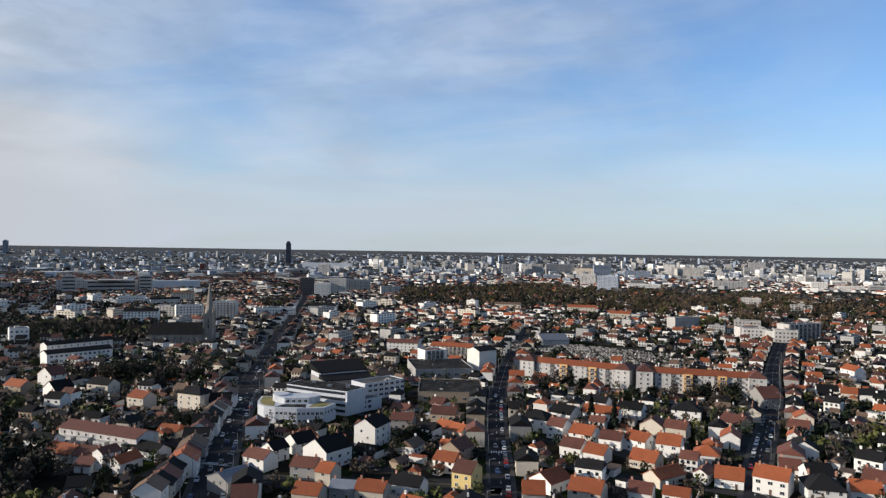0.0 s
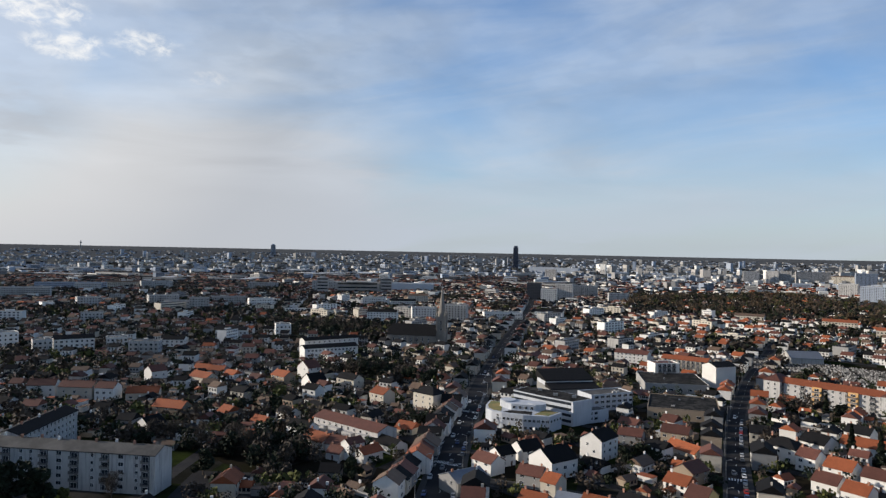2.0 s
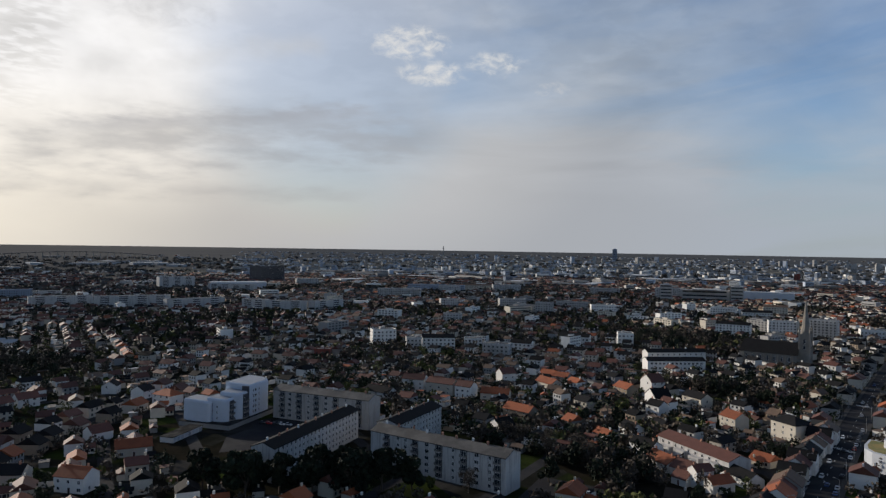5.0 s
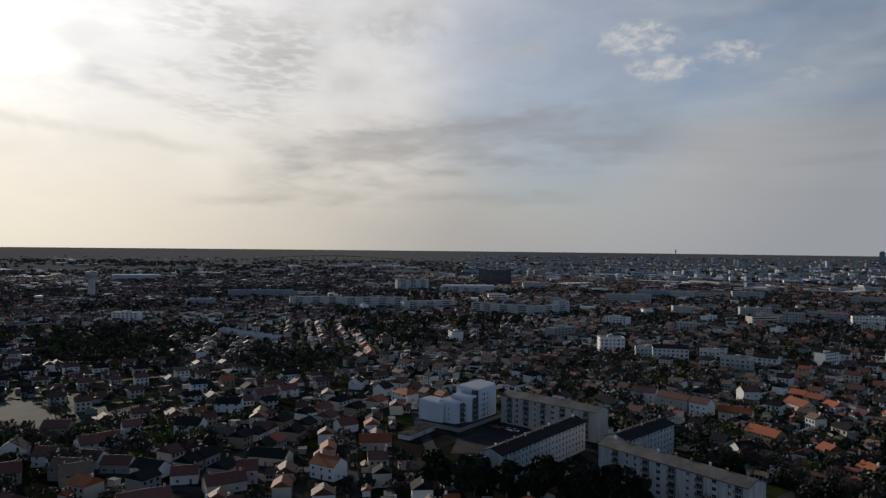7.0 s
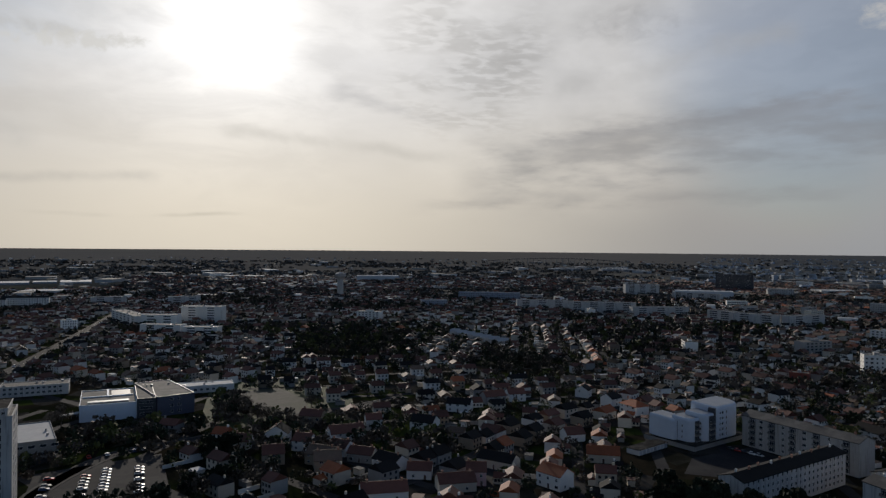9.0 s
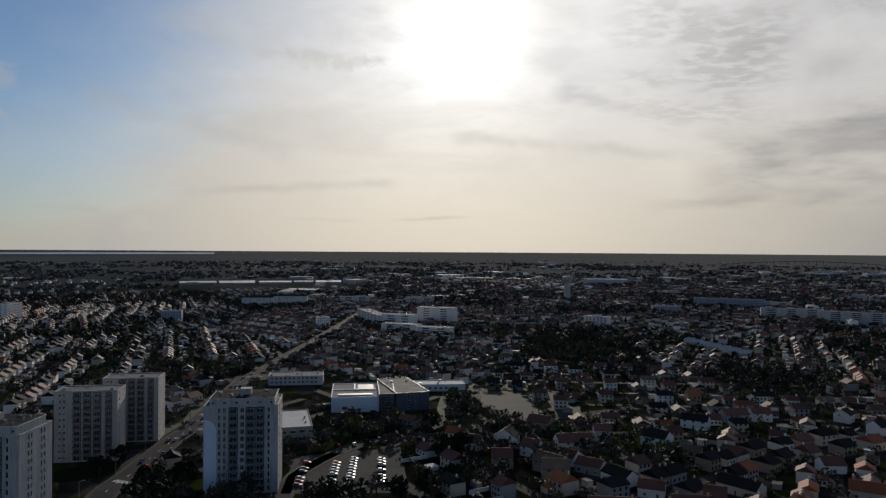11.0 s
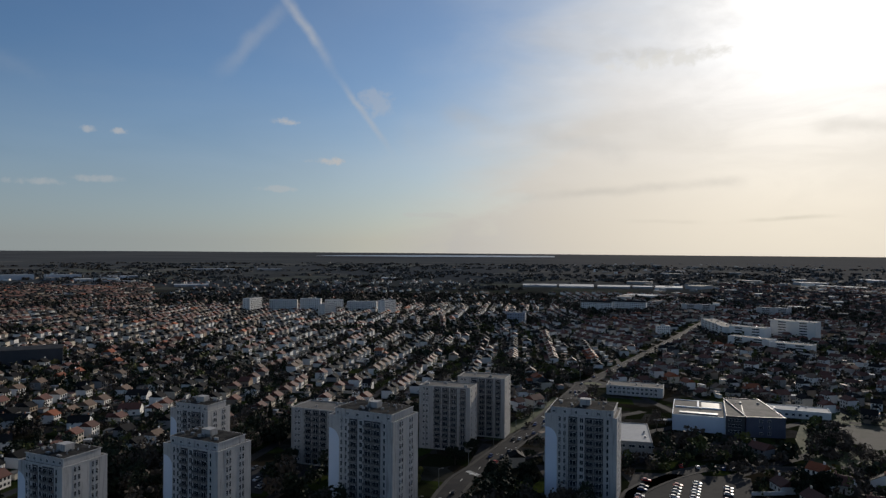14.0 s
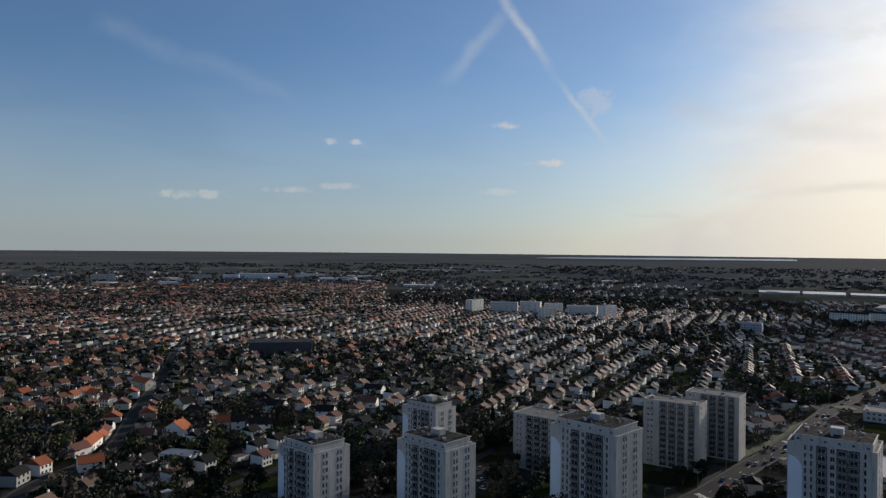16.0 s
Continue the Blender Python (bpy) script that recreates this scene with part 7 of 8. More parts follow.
for lo, hi, detail, word in ((0, 560, 2, "near"), (560, 850, 2, "middle"), (850, 1500, 1, "outer"), (1500, 2400, 0, "distant")):
    sel = main & (rows[:, 8] >= lo) & (rows[:, 8] < hi)
    if not sel.any():
        continue
    heap = Heap()
    x, y, rot, L, Wd, e, w, r = rows[sel][:, :8].T
    small_houses(heap, x, y, rot, L, Wd, e, w.astype(int), r.astype(int), detail)
    sh = keep & shed & (rows[:, 8] >= lo) & (rows[:, 8] < hi)
    if sh.any():
        x, y, rot, L, Wd, e, w, r = rows[sh][:, :8].T
        boxes(heap, x, y, rot, L, Wd, np.zeros(len(x)), e, w.astype(int), r.astype(int))
        boxes(heap, x, y, rot, L + 0.5, Wd + 0.5, e, e + 0.18, r.astype(int))
    heap.build("town_houses", HEAP_MATS, f"{word} quarters of small pale houses with tiled and slate roofs", "houses")
heap = Heap()
yw = np.array([q for q in yards if not taken(q[0], q[1], q[2], 1, 1)])
boxes(heap, yw[:, 0], yw[:, 1], yw[:, 2], yw[:, 3], np.full(len(yw), 0.3), np.zeros(len(yw)), fr.uniform(1.3, 2.2, len(yw)), fr.choice([0, 1, 3, 3, 2], len(yw)))
heap.build("garden_walls", HEAP_MATS, "low rendered garden walls between the plots", "walls")
heap = Heap()
b = np.array([q for q in street_bits if math.hypot(q[0], q[1]) < 1500])
flatq = np.zeros((len(b), 4, 3))
for i, (u, v) in enumerate(((-6.3, -2.8), (6.3, -2.8), (6.3, 2.8), (-6.3, 2.8))):
    flatq[:, i] = (u, v, 0.03)
flatq[:, :, 2] += 0.006 * (np.arange(len(b)) % 3)[:, None]
heap.add(place(flatq, b[:, 0], b[:, 1], b[:, 2]), [(0, 1, 2, 3)], 12)
heap.build("side_street", HEAP_MATS, "narrow asphalt side streets between the houses", "road", kind="structure")

# ---- the far town: flats, sheds, towers ----
heap = Heap()


def far_blocks(n, d0, d1, a0, a1, wide, deep, tall, mats, power=1.0):
    d, az = d0 + (d1 - d0) * fr.rand(n) ** power, fr.uniform(a0, a1, n)
    q, z, k = np.array([drawn_in(u, w) for u, w in zip(d, az)]).T
    x, y = -q * np.sin(np.radians(az)), q * np.cos(np.radians(az))
    h, L = fr.uniform(*tall, n) * k, fr.uniform(*wide, n) * k
    rot = fr.uniform(0, 180, n)
    m = fr.choice(mats, n)
    ok = np.array([not (q < 1600 and taken(a, b, 0, 8, 8)) for a, b, q in zip(x, y, d)])
    x, y, z, h, L, rot, m, g = x[ok], y[ok], z[ok], h[ok], L[ok], rot[ok], m[ok], k[ok]
    Wd = fr.uniform(*deep, len(x)) * g
    boxes(heap, x, y, rot, L, Wd, z - 2 * g, z + h, m, fr.choice([8, 8, 10, 6], len(x)))
    c, s = np.cos(np.radians(rot)), np.sin(np.radians(rot))
    for k in range(1, 7):
        f = h > (k * 3.2 + 1) * g
        if f.any() and tall[1] > 9:
            boxes(heap, x[f], y[f], rot[f], L[f] * 0.9, Wd[f] + 0.3, z[f] + (k * 3.2 - 1.9) * g[f], z[f] + (k * 3.2 - 0.6) * g[f], 9)


far_blocks(50, 1150, 1700, 3, 22, (14, 34), (11, 15), (7, 13), [0, 11, 0, 1])
far_blocks(90, 1000, 1900, 18, 62, (14, 40), (11, 15), (7, 12), [0, 11, 0, 1])
far_blocks(90, 1800, 2700, 8, 62, (50, 160), (25, 60), (6, 10), [10, 3, 11, 8, 8])
# material 13, grey-blue, puts haze into the colour of the farther walls
far_blocks(330, 1900, 3400, -40, 62, (14, 46), (10, 14), (8, 20), [0, 11, 3, 13, 13])
far_blocks(2600, 2300, 5200, -42, 62, (9, 24), (8, 12), (5, 10), [0, 11, 3, 13, 13, 3, 6, 13], 1.2)
far_blocks(1700, 4200, 11000, -42, 62, (14, 46), (10, 20), (6, 12), [11, 3, 13, 13, 13, 6], 1.2)
far_blocks(70, 2350, 3900, -34, 6, (16, 34), (12, 16), (24, 42), [0, 11, 11, 3, 0])
far_blocks(60, 3600, 6500, -34, 45, (16, 36), (12, 18), (26, 50), [13, 11, 13, 3])
far_blocks(160, 1800, 3000, -38, 8, (12, 40), (10, 14), (8, 16), [0, 11, 0, 3])
far_blocks(260, 1300, 2600, 62, 112, (10, 34), (9, 14), (5, 9), [0, 11, 3, 2])
far_blocks(520, 2300, 6500, 58, 116, (9, 26), (8, 13), (4, 7), [0, 3, 3, 2, 6, 6, 5], 1.3)
far_blocks(26, 2300, 5200, 62, 112, (50, 120), (25, 50), (6, 9), [10, 3, 10])
far_blocks(14, 3350, 3850, 67, 73, (60, 130), (30, 50), (7, 10), [10])
far_blocks(45, 1500, 5200, 112, 150, (9, 30), (8, 14), (4, 7), [3, 3, 2, 6, 0])
far_blocks(170, 1900, 3200, 150, 192, (9, 26), (8, 14), (4, 8), [0, 11, 3, 2], 0.9)
far_blocks(16, 1900, 2900, 152, 185, (50, 130), (25, 50), (6, 9), [10, 0, 10])
far_blocks(8, 1500, 2600, 92, 118, (60, 130), (25, 50), (6, 9), [10, 3])
x, y, rot, L, Wd, h, w, r = np.array(big_rows).T
boxes(heap, x, y, rot, L, Wd, np.zeros(len(x)), h, w.astype(int), r.astype(int))
boxes(heap, x, y, rot, L * 0.3, Wd * 0.3, h, h + 1.6, w.astype(int), 8)
for k in range(4):
    for u in (-0.38, -0.23, -0.08, 0.08, 0.23, 0.38):
        f = h > k * 2.85 + 2.4
        c, s = np.cos(np.radians(rot[f])), np.sin(np.radians(rot[f]))
        boxes(heap, x[f] + u * L[f] * c, y[f] + u * L[f] * s, rot[f], L[f] * 0.075, Wd[f] + 0.12, k * 2.85 + np.full(f.sum(), 0.9), k * 2.85 + np.full(f.sum(), 2.3), 9)
heap.build("distant_town", HEAP_MATS, "distant town of pale flats, sheds and high-rises reaching the skyline", "buildings")

# water and greenhouses far out
for a0, a1, d0, d1 in ((118.3, 121.0, 2035, 2130), (115.4, 118.1, 2010, 2140), (112.6, 115.1, 2030, 2120), (110.9, 112.4, 2060, 2120), (108.7, 110.7, 2040, 2140)):
    patch("greenhouses", [land(q, a) for q, a in ((d1, a1), (d1, a0), (d0, a0), (d0, a1))], tarp, "long pale greenhouse roofs behind the suburb", 4.5, "greenhouse")
for d, a0, a1, w in ((3490, 140.4, 142.3, 45), (3500, 144.0, 147.5, 45), (2040, 145.9, 148.4, 28), (2480, 131.0, 132.5, 30), (3700, 108.5, 110.0, 60), (2700, 150.5, 153.5, 25)):
    (q0, z0, k), (q1, z1, k) = drawn_in(d, a0), drawn_in(d + w * 2, a0)
    p = [land(q0, a0 + (a1 - a0) * i / 6) for i in range(7)] + [land(q1, a1 - (a1 - a0) * i / 6) for i in range(7)]
    patch("greenhouses", p, tarp, "low glinting greenhouse roofs far off", z1 + 4.5 * k, "greenhouse")
bm = bmesh.new()
strand = lambda d, az: (*land(drawn_in(d, az)[0], az), drawn_in(d, az)[1] + 0.5)
shore = [[bm.verts.new(strand(d0 + k * (d1 - d0) / 3, 118.5 + i * 1.6)) for k in range(4)] for i, (d0, d1) in enumerate(((10600, 12600), (10500, 12700), (10300, 12300), (10200, 12600), (9900, 12400), (10000, 12000), (9800, 12300), (9700, 11800), (9700, 11600), (9800, 11400), (9800, 11200), (9900, 10900), (9900, 10100)))]
for p, q in zip(shore, shore[1:]):
    for k in range(3):
        bm.faces.new((p[k], q[k], q[k + 1], p[k + 1]))
bmesh.ops.recalc_face_normals(bm, faces=bm.faces)
tagged(new("water", mesh_of(bm, "water", water)), "pale estuary water below the skyline", "water", kind="structure")


def river_bridge():
    """A long road bridge humped over the river far off."""
    ob = thing("river_bridge", "long dark road bridge humped over the river", "bridge", Matrix.Translation((0, 0, drawn_in(4500, 73)[1])) @ Matrix.Scale(drawn_in(4500, 73)[2], 4))
    n = 26
    top = lambda u: 18 + 26 * math.sin(math.pi * u) ** 0.8
    bm = bmesh.new()
    rows = []
    for i in range(n + 1):
        u = i / n
        (x0, y0), (x1, y1) = land(4500, 79.0 - 12.0 * u), land(4522, 79.0 - 12.0 * u)
        z = top(u)
        rows.append([bm.verts.new(p) for p in ((x0, y0, z - 3.2), (x0, y0, z), (x1, y1, z), (x1, y1, z - 3.2))])
    for a, b in zip(rows, rows[1:]):
        for k in range(4):
            bm.faces.new((a[k], b[k], b[(k + 1) % 4], a[(k + 1) % 4]))
    bmesh.ops.recalc_face_normals(bm, faces=bm.faces)
    part("deck", bm, WALL["dark"], ob)
    for i in range(1, n):
        bm = bmesh.new()
        x, y = land(4511, 79.0 - 12.0 * i / n)
        box(bm, x - 2, y - 2, -1, x + 2, y + 2, top(i / n) - 3)
        part("pier", bm, WALL["grey"], ob)


river_bridge()
# white tanks at the foot of the water tower
for x, y, r in ((-1430, -24, 5.5), (-1436, 18, 9.5)):
    g = thing("storage_tank", "low white domed tank beside the water tower", "tank", pose(x, y, 0))
    bm = bmesh.new()
    tube(bm, (0, 0, 0), (0, 0, 5), r, r, 20)
    part("shell", bm, WALL["white"], g)
    bm = bmesh.new()
    for k in range(4):
        tube(bm, (0, 0, 5 + k * 0.7), (0, 0, 5.7 + k * 0.7), r * (1 - 0.06 * k * k), r * (1 - 0.06 * (k + 1) ** 2), 20)
    part("dome", bm, ROOF["sheet"], g)


# ---- trees ----
def leaf_cloud(n, size, shape, seed, thin=1.0):
    """Leaf quads (n, 4, 3) spread by shape(random) -> point."""
    r = np.random.RandomState(seed)
    c = shape(r, n)
    a, b = r.normal(size=(n, 3)), r.normal(size=(n, 3))
    a /= np.linalg.norm(a, axis=1)[:, None]
    b -= a * (a * b).sum(1)[:, None]
    b /= np.linalg.norm(b, axis=1)[:, None]
    s = size * r.uniform(0.6, 1.3, n)[:, None]
    a, b = a * s, b * s * thin
    return np.stack([c - a - b, c + a - b, c + a + b, c - a + b], 1)


def lumps(seed, R, Hh, z0, k=9):
    r = np.random.RandomState(seed)
    cs = [(r.normal(0, R * 0.45), r.normal(0, R * 0.45), z0 + Hh * r.uniform(0.15, 0.85), R * r.uniform(0.32, 0.6)) for _ in range(k)]

    def shape(q, n):
        i = q.randint(0, k, n)
        c = np.array(cs)[i]
        v = q.normal(size=(n, 3))
        v /= np.linalg.norm(v, axis=1)[:, None]
        v *= c[:, 3:4] * q.uniform(0.55, 1.0, n)[:, None] ** 0.5
        v[:, 2] *= 0.8
        return c[:, :3] + v
    return shape


def cone(R, Hh, z0):
    def shape(q, n):
        t = q.rand(n) ** 0.8
        a = q.uniform(0, 2 * math.pi, n)
        tier = 0.8 + 0.25 * np.sin(t * 40)
        rr = R * (1 - t) * tier * q.uniform(0.5, 1.0, n) ** 0.4
        return np.stack([rr * np.cos(a), rr * np.sin(a), z0 + Hh * t - rr * 0.25], 1)
    return shape


def trunk_mesh(h, r, seed, spread, limbs=7):
    q = random.Random(seed)
    bm = bmesh.new()
    tube(bm, (0, 0, -0.2), (q.uniform(-0.2, 0.2), q.uniform(-0.2, 0.2), h * 0.55), r, r * 0.6, 7)
    for i in range(limbs):
        a = i * 2.4 + q.uniform(-0.4, 0.4)
        z = h * q.uniform(0.25, 0.55)
        e = Vector((math.cos(a) * spread * q.uniform(0.5, 0.9), math.sin(a) * spread * q.uniform(0.5, 0.9), h * q.uniform(0.65, 0.95)))
        tube(bm, (0, 0, z), e, r * 0.4, r * 0.08, 5)
        for j in range(2):
            f = e * q.uniform(0.5, 0.8)
            f.z = max(f.z, z + 0.3)
            g = e + Vector((q.uniform(-1, 1), q.uniform(-1, 1), q.uniform(-0.3, 1.2))) * spread * 0.35
            tube(bm, f, g, r * 0.18, r * 0.04, 4)
    return mesh_of(bm, "trunk", bark)


def heap_mesh(quads, name, mat):
    me = bpy.data.meshes.new(name)
    n = len(quads)
    me.from_pydata(quads.reshape(-1, 3).tolist(), [], np.arange(n * 4).reshape(n, 4).tolist())
    me.materials.append(mat)
    me.update()
    return me


KINDS = []
for i in range(3):
    KINDS.append(("bare", trunk_mesh(9 + i, 0.28, i, 3.2 + i * 0.4, 9), heap_mesh(leaf_cloud(1500, 0.55, lumps(i, 3.4 + 0.4 * i, 7.5, 2.6, 16), i, 0.07), "crown", twig), "bare winter tree with a haze of brown twigs", 3.6))
for i in range(3):
    KINDS.append(("dark", trunk_mesh(7 + i, 0.3, 20 + i, 2.5), heap_mesh(leaf_cloud(1700, 0.34, lumps(30 + i, 3.6 + 0.5 * i, 7.5 + i, 1.6, 12), 40 + i), "crown", needle), "broad dark evergreen tree", 3.8))
for i in range(2):
    KINDS.append(("conifer", trunk_mesh(6, 0.22, 50 + i, 0.8, 3), heap_mesh(leaf_cloud(1100, 0.3, cone(2.3 + 0.5 * i, 10 + 2 * i, 0.8), 60 + i), "crown", needle), "tall dark conifer of tapering shape", 2.2))
for i in range(2):
    KINDS.append(("shrub", trunk_mesh(2.4, 0.1, 70 + i, 0.9, 5), heap_mesh(leaf_cloud(460, 0.22, lumps(80 + i, 1.5, 2.6, 0.3, 7), 90 + i), "crown", leaf), "yellow-green garden shrub in early leaf", 1.6))


def tree(x, y, kind, scale, turn=0.0):
    nm, tr, cr, label, rad = KINDS[kind]
    m = pose(x, y, 0, 0, 0, turn) @ Matrix.Diagonal((scale, scale, scale * 1.05, 1))
    ob = new("shrub" if nm == "shrub" else "tree")
    ob.matrix_basis = m
    tagged(ob, label, "shrub" if nm == "shrub" else "tree", "garden trees")
    piece("trunk", tr, ob, Matrix.Identity(4))
    piece("crown", cr, ob, Matrix.Identity(4))
    mark(x, y, 0, rad * scale, rad * scale, 0)
    return ob


tg = random.Random(3)
for x, y, k, s in ((75, 350, 6, 1.35), (83, 336, 7, 1.2), (-19, 298, 4, 0.9), (-10, 307, 3, 0.9), (-190, 436, 4, 1.1), (-166, 438, 3, 1.1), (-152, 439, 5, 1.0), (81, 438, 6, 1.1), (86, 430, 3, 0.9), (119, 400, 3, 1.0), (112, 405, 5, 0.8), (153, 388, 0, 0.9),
                   (-116, 245, 4, 0.9), (-160, 262, 5, 1.1), (-170, 255, 0, 1.2), (188, 558, 4, 1.0), (207, 560, 5, 1.0), (198, 566, 3, 1.1), (119, 289, 7, 0.6), (-254, 122, 4, 1.6), (-243, 134, 5, 1.7), (-232, 142, 3, 1.6), (-226, 156, 4, 1.7),
                   (-216, 166, 5, 1.8), (-208, 172, 3, 1.7), (-202, 182, 4, 1.3), (-236, 130, 3, 1.6), (-222, 150, 5, 1.5), (-212, 160, 4, 1.5), (-198, 188, 8, 1.5), (-240, 132, 4, 1.0), (-185, 196, 0, 0.9), (-172, 229, 4, 1.0), (-180, 262, 1, 1.1), (-186, 270, 2, 1.0), (-195, 258, 0, 1.2), (-212, 262, 1, 1.0), (-222, 258, 0, 1.0),
                   (-268, -174, 4, 1.1), (-276, -163, 5, 1.1), (-262, -166, 3, 1.0), (-250, -205, 9, 2.0), (-318, -228, 4, 1.0), (-300, -208, 3, 0.9), (-328, -236, 0, 1.1), (-225, -262, 3, 1.1), (-245, -268, 4, 1.2), (-262, -290, 5, 1.2), (-250, -300, 4, 1.2), (-408, -152, 0, 1.2), (-338, -62, 4, 1.2),
                   (-345, -55, 5, 1.2), (-113, -307, 4, 1.2), (-100, -318, 5, 1.2), (-92, -300, 3, 1.1), (-271, -334, 6, 1.3), (-282, -322, 5, 1.2), (-196, -312, 4, 1.1), (-210, -318, 3, 1.2), (-228, -322, 5, 1.2), (-172, -318, 4, 1.0), (-246, -330, 0, 1.2), (-330, -300, 4, 1.1), (-310, -318, 5, 1.2), (-290, -300, 3, 1.2),
                   (-352, -262, 4, 1.0), (-366, -270, 3, 1.1), (-340, -282, 5, 1.1), (-420, -70, 0, 1.0), (-428, -64, 1, 1.0), (-436, -58, 2, 1.0), (-405, -48, 0, 1.1), (-398, -42, 1, 1.1), (-392, -36, 2, 1.1), (-386, -28, 0, 1.0), (-440, -20, 2, 0.9), (-462, -8, 1, 0.9), (-282, -206, 3, 0.9),
                   (-290, -60, 4, 1.0), (-300, -50, 3, 1.0), (-280, -78, 0, 1.0)):
    tree(x, y, k, s, tg.uniform(0, 360))
# garden trees, nearest singly, the rest as woods
cand = []
for _ in range(110000):
    d, az = 130 + 1500 * tg.random() ** 0.72, tg.uniform(-42, 190)
    x, y = land(d, az)
    hp, tp, op = zone(x, y)
    if tg.random() < tp and not taken(x, y, 0, *((0.5, 0.5) if d < 550 and az < 50 else (2, 2))):
        cand.append((d, x, y, az))
        mark(x, y, 0, 1, 1, 0, 3)
cand.sort(key=lambda q: q[0] + (0 if -36 < q[3] < 182 else 2000))
for d, x, y, az in cand[:250]:
    k = tg.choice((0, 1, 2, 3, 4, 8, 9, 8, 9, 8, 0, 6))
    tree(x, y, k, tg.uniform(0.5, 0.95), tg.uniform(0, 360))


def woods(pts, n_leaf, size, name, label, mats, seed):
    """Crowns of loose leaf clumps, joined."""
    r = np.random.RandomState(seed)
    heap = Heap()
    P = np.array(pts)
    N = len(P)
    rad, hgt = P[:, 3], P[:, 4]
    c = r.normal(size=(N, n_leaf, 3))
    c /= np.linalg.norm(c, axis=2)[..., None]
    c *= r.uniform(0.45, 1.0, (N, n_leaf, 1))
    lob = 1 + 0.35 * np.sin(3 * np.arctan2(c[..., 1], c[..., 0]) + r.uniform(0, 6, (N, 1)))
    c[..., 0] *= rad[:, None] * lob
    c[..., 1] *= rad[:, None] * lob
    c[..., 2] = c[..., 2] * hgt[:, None] * 0.45 + hgt[:, None] * 0.58
    c += np.stack([P[:, 0], P[:, 1], P[:, 2]], 1)[:, None, :]
    c = c.reshape(-1, 3)
    a, b = r.normal(size=c.shape), r.normal(size=c.shape)
    a /= np.linalg.norm(a, axis=1)[:, None]
    b -= a * (a * b).sum(1)[:, None]
    b /= np.linalg.norm(b, axis=1)[:, None]
    s = (np.repeat(rad, n_leaf) * size * r.uniform(0.6, 1.4, len(c)))[:, None]
    q = np.stack([c - a * s - b * s * 0.7, c + a * s - b * s * 0.6, c + a * s * 0.8 + b * s, c - a * s * 0.9 + b * s * 0.8], 1)
    m = np.repeat(P[:, 5].astype(int), n_leaf)
    heap.add(q, [(0, 1, 2, 3)], m[:, None])
    heap.build(name, mats, label, "trees")


pts = []
for d, x, y, az in cand[250:]:
    k = tg.choice((0, 0, 0, 1, 1, 2)) if d < 1050 else tg.choice((0, 0, 1))
    big = 1.6 if zone(x, y)[1] > 0.9 else 1.0
    pts.append((x, y, 0, tg.uniform(1.5, 3.6) * big, tg.uniform(2.4, 7.0) * (1.35 if big > 1 else 1.0), k))
woods([p for p in pts if math.hypot(p[0], p[1]) < 650], 56, 0.18, "garden_trees", "bare and evergreen garden trees and hedges between the houses", [twig, needle, leaf], 1)
woods([p for p in pts if math.hypot(p[0], p[1]) >= 650], 14, 0.36, "garden_trees", "winter trees and hedges in the outer gardens", [twig, needle, leaf], 4)
pts = []
for _ in range(21000):
    d, az = 1450 + 3600 * tg.random() ** 1.2, tg.uniform(-45, 195)
    x, y = land(d, az)
    q, z, g = drawn_in(d, az)
    p = 0.30 if az < 62 and d > 1900 else 0.5 if az < 62 else 0.9
    clump = noise.noise(Vector((x * 0.003, y * 0.003, 1.7)))
    wet = (-2120 < x < -1620 and -1180 < y < -560) or (3400 < d < 3650 and 139 < az < 149) or (1880 < d < 2200 and 144 < az < 150)
    if tg.random() < p and clump > (-0.14 if az > 62 else 0.04) and not wet:
        pts.append((*land(q, az), z, tg.uniform(6, 13) * g, tg.uniform(5, 9) * g, tg.choice((0, 0, 1))))
woods(pts, 16, 0.30, "distant_woods", "far winter woods and hedgerows, greyed for haze", [winter_wood_hazed, twig, leaf], 2)
# the wooded valley behind the garden quarter
pts = []
for _ in range(9000):
    az = tg.uniform(-38, 4)
    d0 = 1120 + az * -2.0 - 260 * max(0.0, min(1.0, (-az - 10) / 8)) + 60 * math.sin(az * 0.7)
    d = d0 + (620 - 9 * abs(az + 18)) * tg.random()
    x, y = land(d, az)
    if noise.noise(Vector((x * 0.008, y * 0.008, 6.1))) > -0.28 and not taken(x, y, 0, 6, 6) and len(pts) < 2600:
        pts.append((x, y, 0, tg.uniform(3.0, 6.0), tg.uniform(8, 15), tg.choice((0, 0, 0, 0, 1, 2))))
woods(pts, 44, 0.18, "valley_woods", "brown leafless wood with a few early green crowns", [valley_twig, needle, leaf], 12)
pts = []
for _ in range(1500):
    x, y = tg.uniform(-800, -600), tg.uniform(-50, 70)
    if noise.noise(Vector((x * 0.02, y * 0.02, 0))) > -0.15 and len(pts) < 420:
        pts.append((x, y, 0, tg.uniform(2, 4), tg.uniform(4, 9), tg.choice((0, 1, 1, 2))))
woods(pts, 90, 0.17, "park_trees", "dark clump of park trees", [twig, needle, leaf], 3)


# the estate's dark trees between the towers
def inside(pts, x, y):
    hit = False
    for (ax, ay), (bx, by) in zip(pts, pts[1:] + pts[:1]):
        if (ay > y) != (by > y) and x < (bx - ax) * (y - ay) / (by - ay) + ax:
            hit = not hit
    return hit


